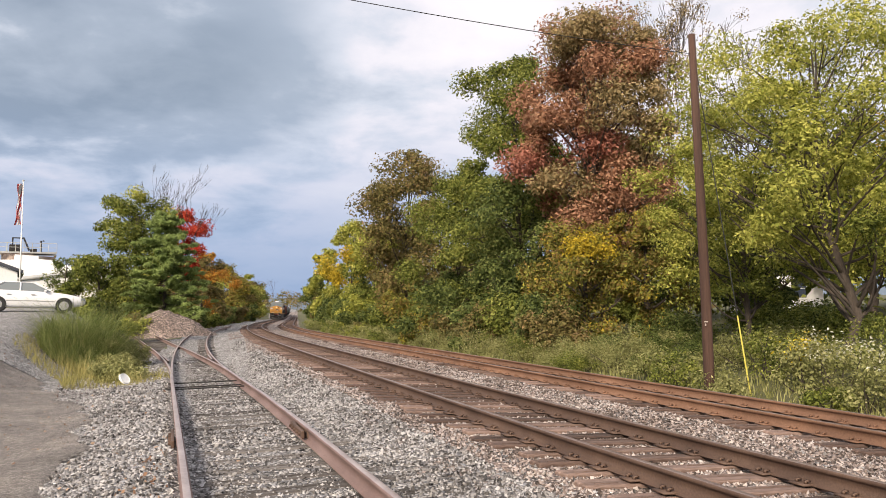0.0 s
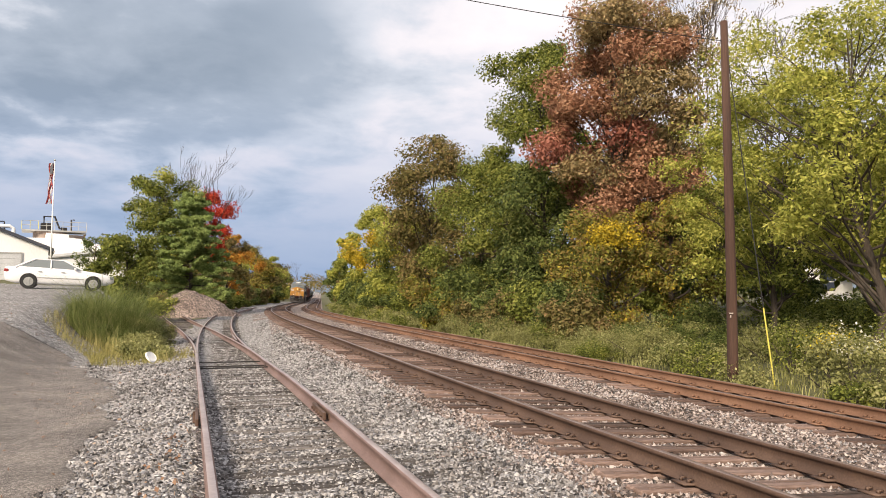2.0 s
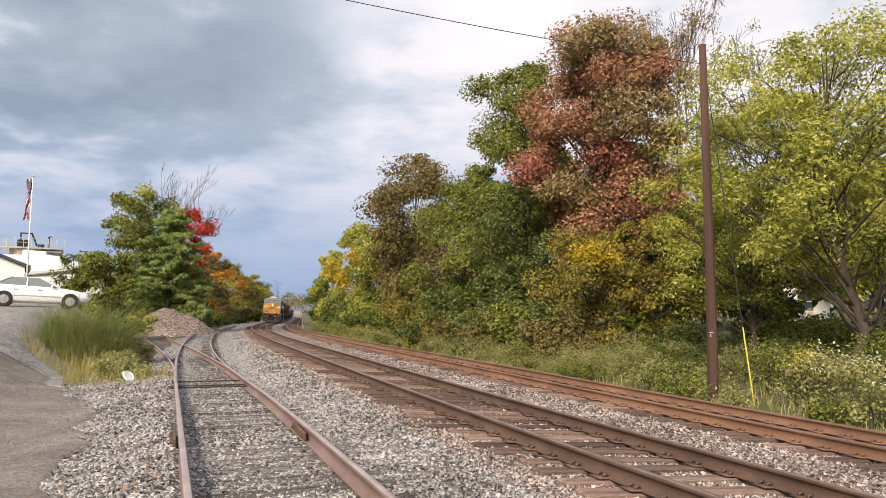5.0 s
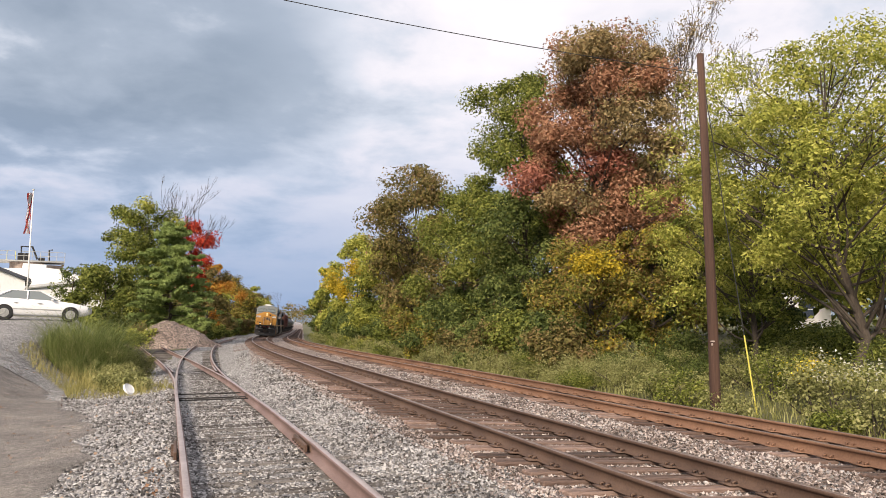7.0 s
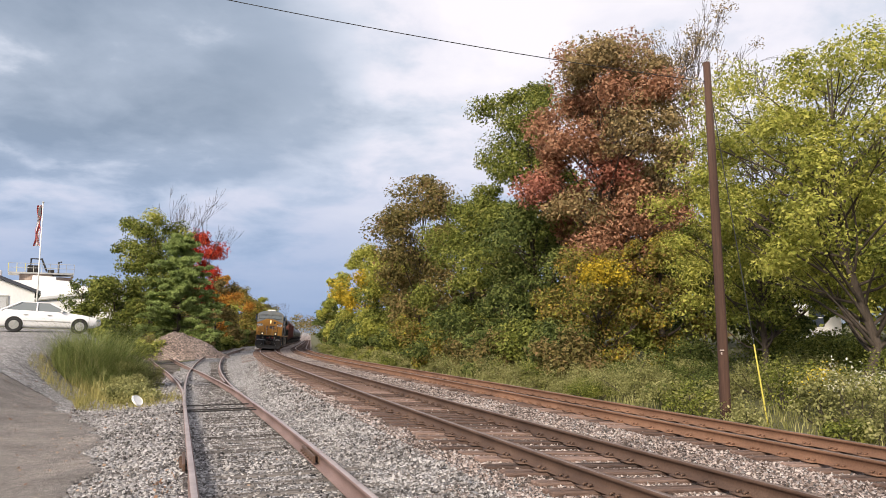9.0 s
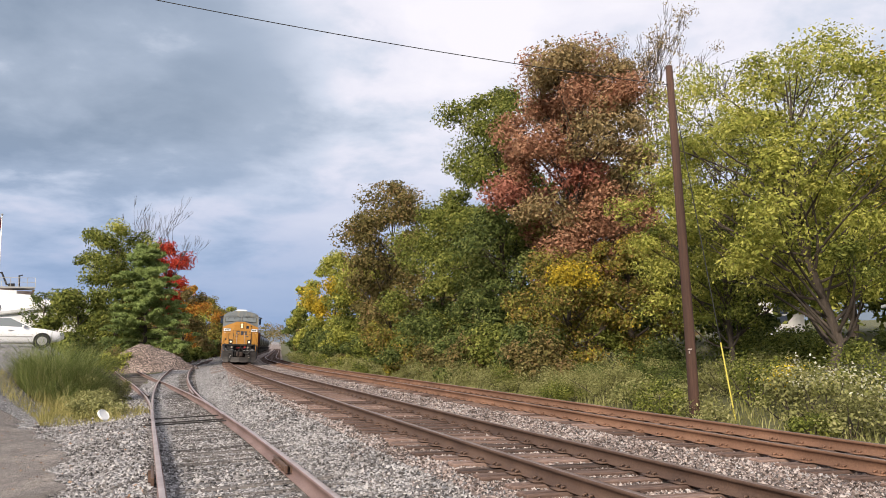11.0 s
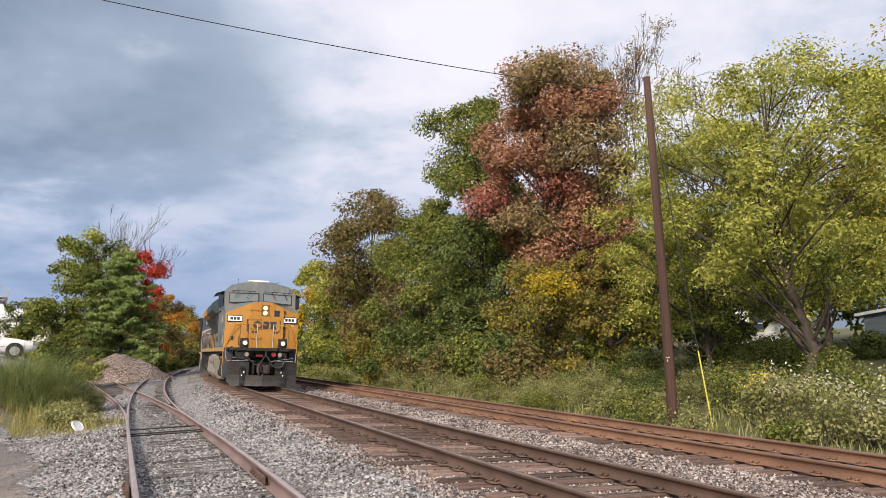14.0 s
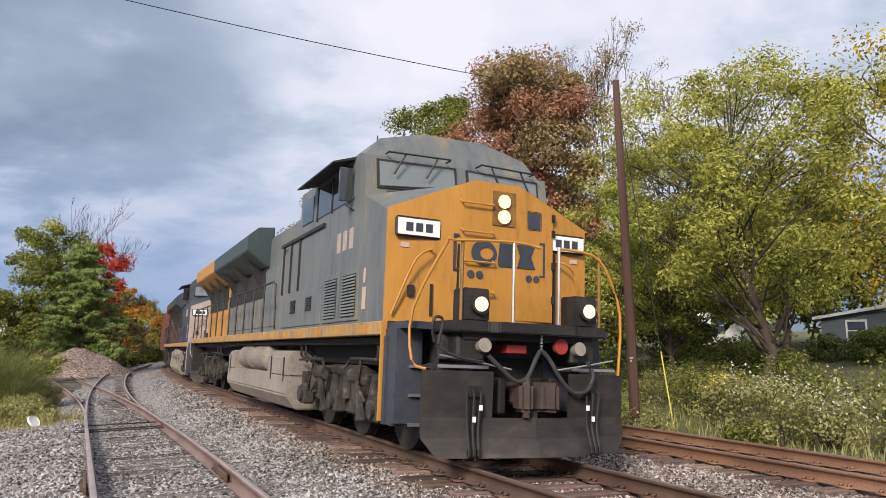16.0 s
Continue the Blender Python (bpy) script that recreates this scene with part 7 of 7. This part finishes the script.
def gravel_mound():
    cx, cy = -23.0, 60.6
    n, m = 40, 16
    rng = np.random.default_rng(4)
    vs, z0 = [], gz(cx, cy)
    for j in range(m):
        r = j / (m - 1)
        for i in range(n):
            a = 2 * math.pi * i / n
            rr = r * (3.8 + 0.3 * math.sin(3 * a + 1) + 0.2 * math.sin(5 * a))
            x, y = cx + rr * math.cos(a) * 1.1, cy + rr * math.sin(a) * 0.9
            vs.append((x, y, ground_z(x, y) - 0.05 + 2.3 * max(0, 1 - r ** 1.3) + rng.normal() * 0.05 * (r < 0.95)))
    f = [[j * n + i, j * n + (i + 1) % n, (j + 1) * n + (i + 1) % n, (j + 1) * n + i] for j in range(m - 1) for i in range(n)]
    tagged(new("gravel_mound", mesh_np("gravel_mound", np.array(vs), f, M["pile"], smooth=True)), "brown heap of gravel between the diverging tracks", "gravel heap")


gravel_mound()


def white_scrap():
    top = empty("plastic_bucket_lid", pose(-7.1, 16.6, gz(-7.1, 16.6) + 0.26, 40, 40, 35), "white plastic lid leaning in the grass", "lid")
    one("disc", lambda bm: (cyl(bm, (0, 0, 0), (0, 0, 0.025), 0.14, segs=20), cyl(bm, (0, 0, 0.0), (0, 0, 0.04), 0.145, 0.135, segs=20, caps=False)), M["white"], top)


white_scrap()


# ---- turnout fittings ----
def turnout():
    top = empty("switch_rods", Matrix.Identity(4), "rusty switch rods and guard rails of the turnout", "turnout", kind="structure")
    def bar(s, o0, o1, w, z):
        x0, y0, h = line(s, o0); x1, y1, _ = line(s, o1)
        def fn(bm):
            tube(bm, [(x0, y0, z), (x1, y1, z)], w, 6)
        return fn
    for s in (11.6, 12.1, 13.4):
        one("rod", bar(s, -4.95, -3.2, 0.016, -0.11 + float(siding_dip(s))), M["grime"], top)
    for side, c in ((1, BRANCH), (-1, SIDING)):
        pts = [(*offset_path(c, 0)(s)[:2], offset_path(c, 0)(s)[3] - 0.005, offset_path(c, 0)(s)[2]) for s in np.arange(23.5, 28.5, 0.5)]
        pts = [(x + math.cos(radians(h)) * side * -0.64, y - math.sin(radians(h)) * side * -0.64, z, h) for x, y, z, h in pts]
        ob = new("guard_rail", rail_mesh("guard_rail", pts, 1, M["rail_siding"])); ob.parent = top
    # bolted joint bars
    for s, o in ((4.35, -3.155), (4.35, -4.655)):
        x, y, h = line(s, o)
        def jb(bm):
            for sx in (-1, 1):
                box(bm, sx * 0.035 - 0.02, sx * 0.035 + 0.02, -0.45, 0.45, -0.135, -0.04, 0.008)
                for k in range(-2, 3):
                    cyl(bm, (sx * 0.055, k * 0.17, -0.09), (sx * 0.085, k * 0.17, -0.09), 0.018, segs=6)
        ob = one("joint_bar", jb, M["rail"], top, "bolted joint bar")
        ob.matrix_world = pose(x, y, 0, 0, 0, -h)


turnout()


# ---- distance: wooded hill and far woods ----
def distance():
    n = 90
    rng = np.random.default_rng(9)
    a = np.radians(np.linspace(-75, 75, n))
    v, f = [], []
    prof = 26 + 14 * np.sin(a * 5 + 0.6) + 7 * np.sin(a * 13) + rng.normal(0, 1.2, n)
    for i in range(n):
        R = 1500.0
        x, y = R * math.sin(a[i]), R * math.cos(a[i])
        v += [(x * 0.93, y * 0.93, -6), (x, y, prof[i] * 1.25), (x * 1.2, y * 1.2, -6)]
    for i in range(n - 1):
        for k in range(2):
            f.append([i * 3 + k, i * 3 + 3 + k, i * 3 + 4 + k, i * 3 + 1 + k])
    tagged(new("far_hill", mesh_np("far_hill", np.array(v), f, M["hill"], smooth=True)), "blue-grey wooded ridge on the horizon", "hill", kind="structure")
    cs, rs = [], []
    for _ in range(520):
        s = rng.uniform(30, 330)
        o = rng.uniform(17, 34) + 0.03 * s
        x, y, _h = line(s, o)
        cs.append((x, y, gz(x, y) + rng.uniform(0.5, 8.0))); rs.append(rng.uniform(1.4, 2.6))
    for _ in range(260):
        s = rng.uniform(95, 330)
        o = rng.uniform(-34, -13)
        x, y, _h = line(s, o)
        cs.append((x, y, gz(x, y) + rng.uniform(0.3, 5.5))); rs.append(rng.uniform(1.4, 2.4))
    for _ in range(300):
        x, y = rng.uniform(-70, 90), rng.uniform(330, 420)
        cs.append((x - 60, y, rng.uniform(0, 9))); rs.append(rng.uniform(2, 4))
    v, f = leaf_arrays(rng, cs, rs, 32, 1.1, 0.8)
    tagged(new("far_woods", mesh_np("far_woods", v, f, M["leaf_olive"])), "olive-green woods farther off along the tracks", "woods", kind="stuff")
    cs, rs = [], []
    for _ in range(300):
        x, y = rng.uniform(17, 60), rng.uniform(30, 62)
        if 20 < x < 31 and 29 < y < 50:
            continue
        cs.append((x, y, gz(x, y) + rng.uniform(0.3, 9.0))); rs.append(rng.uniform(1.2, 2.2))
    v, f = leaf_arrays(rng, cs, rs, 44, 0.58, 0.8)
    tagged(new("far_woods", mesh_np("far_woods", v, f, M["leaf_green"])), "green woods behind the houses", "woods", kind="stuff")


distance()

# ---- what moves ----
SPEED, FACE16 = 11.4, 3.1        # metres a second; where the nose stands at the end


def vehicle_pose(s, half):
    x0, y0, _ = line(s + half)
    x1, y1, _ = line(s - half)
    z = (grade(s + half) + grade(s - half)) / 2
    hd = math.degrees(math.atan2(x1 - x0, y1 - y0))
    return pose((x0 + x1) / 2, (y0 + y1) / 2, z, 0, 0, -hd) @ pose(0, 0, 0, 0, -math.degrees(math.atan(CANT)), 0)


def motions():
    back = FACE16 + 10.0 - 11.1
    for ob, half, bogie in CARS:
        mid = back + half
        back += 2 * half
        walk(ob, [(i * 0.5, vehicle_pose(mid + SPEED * (16 - i * 0.5), bogie)) for i in range(33)])
    for ob, y, r in WHEELSETS:
        if ob.parent in (LEAD, SECOND):
            turn = math.degrees(SPEED / r)
            walk(ob, [(i / 15, pose(0, y, r, -(turn * i / 15) % 360, 0, 0)) for i in range(241)])


motions()
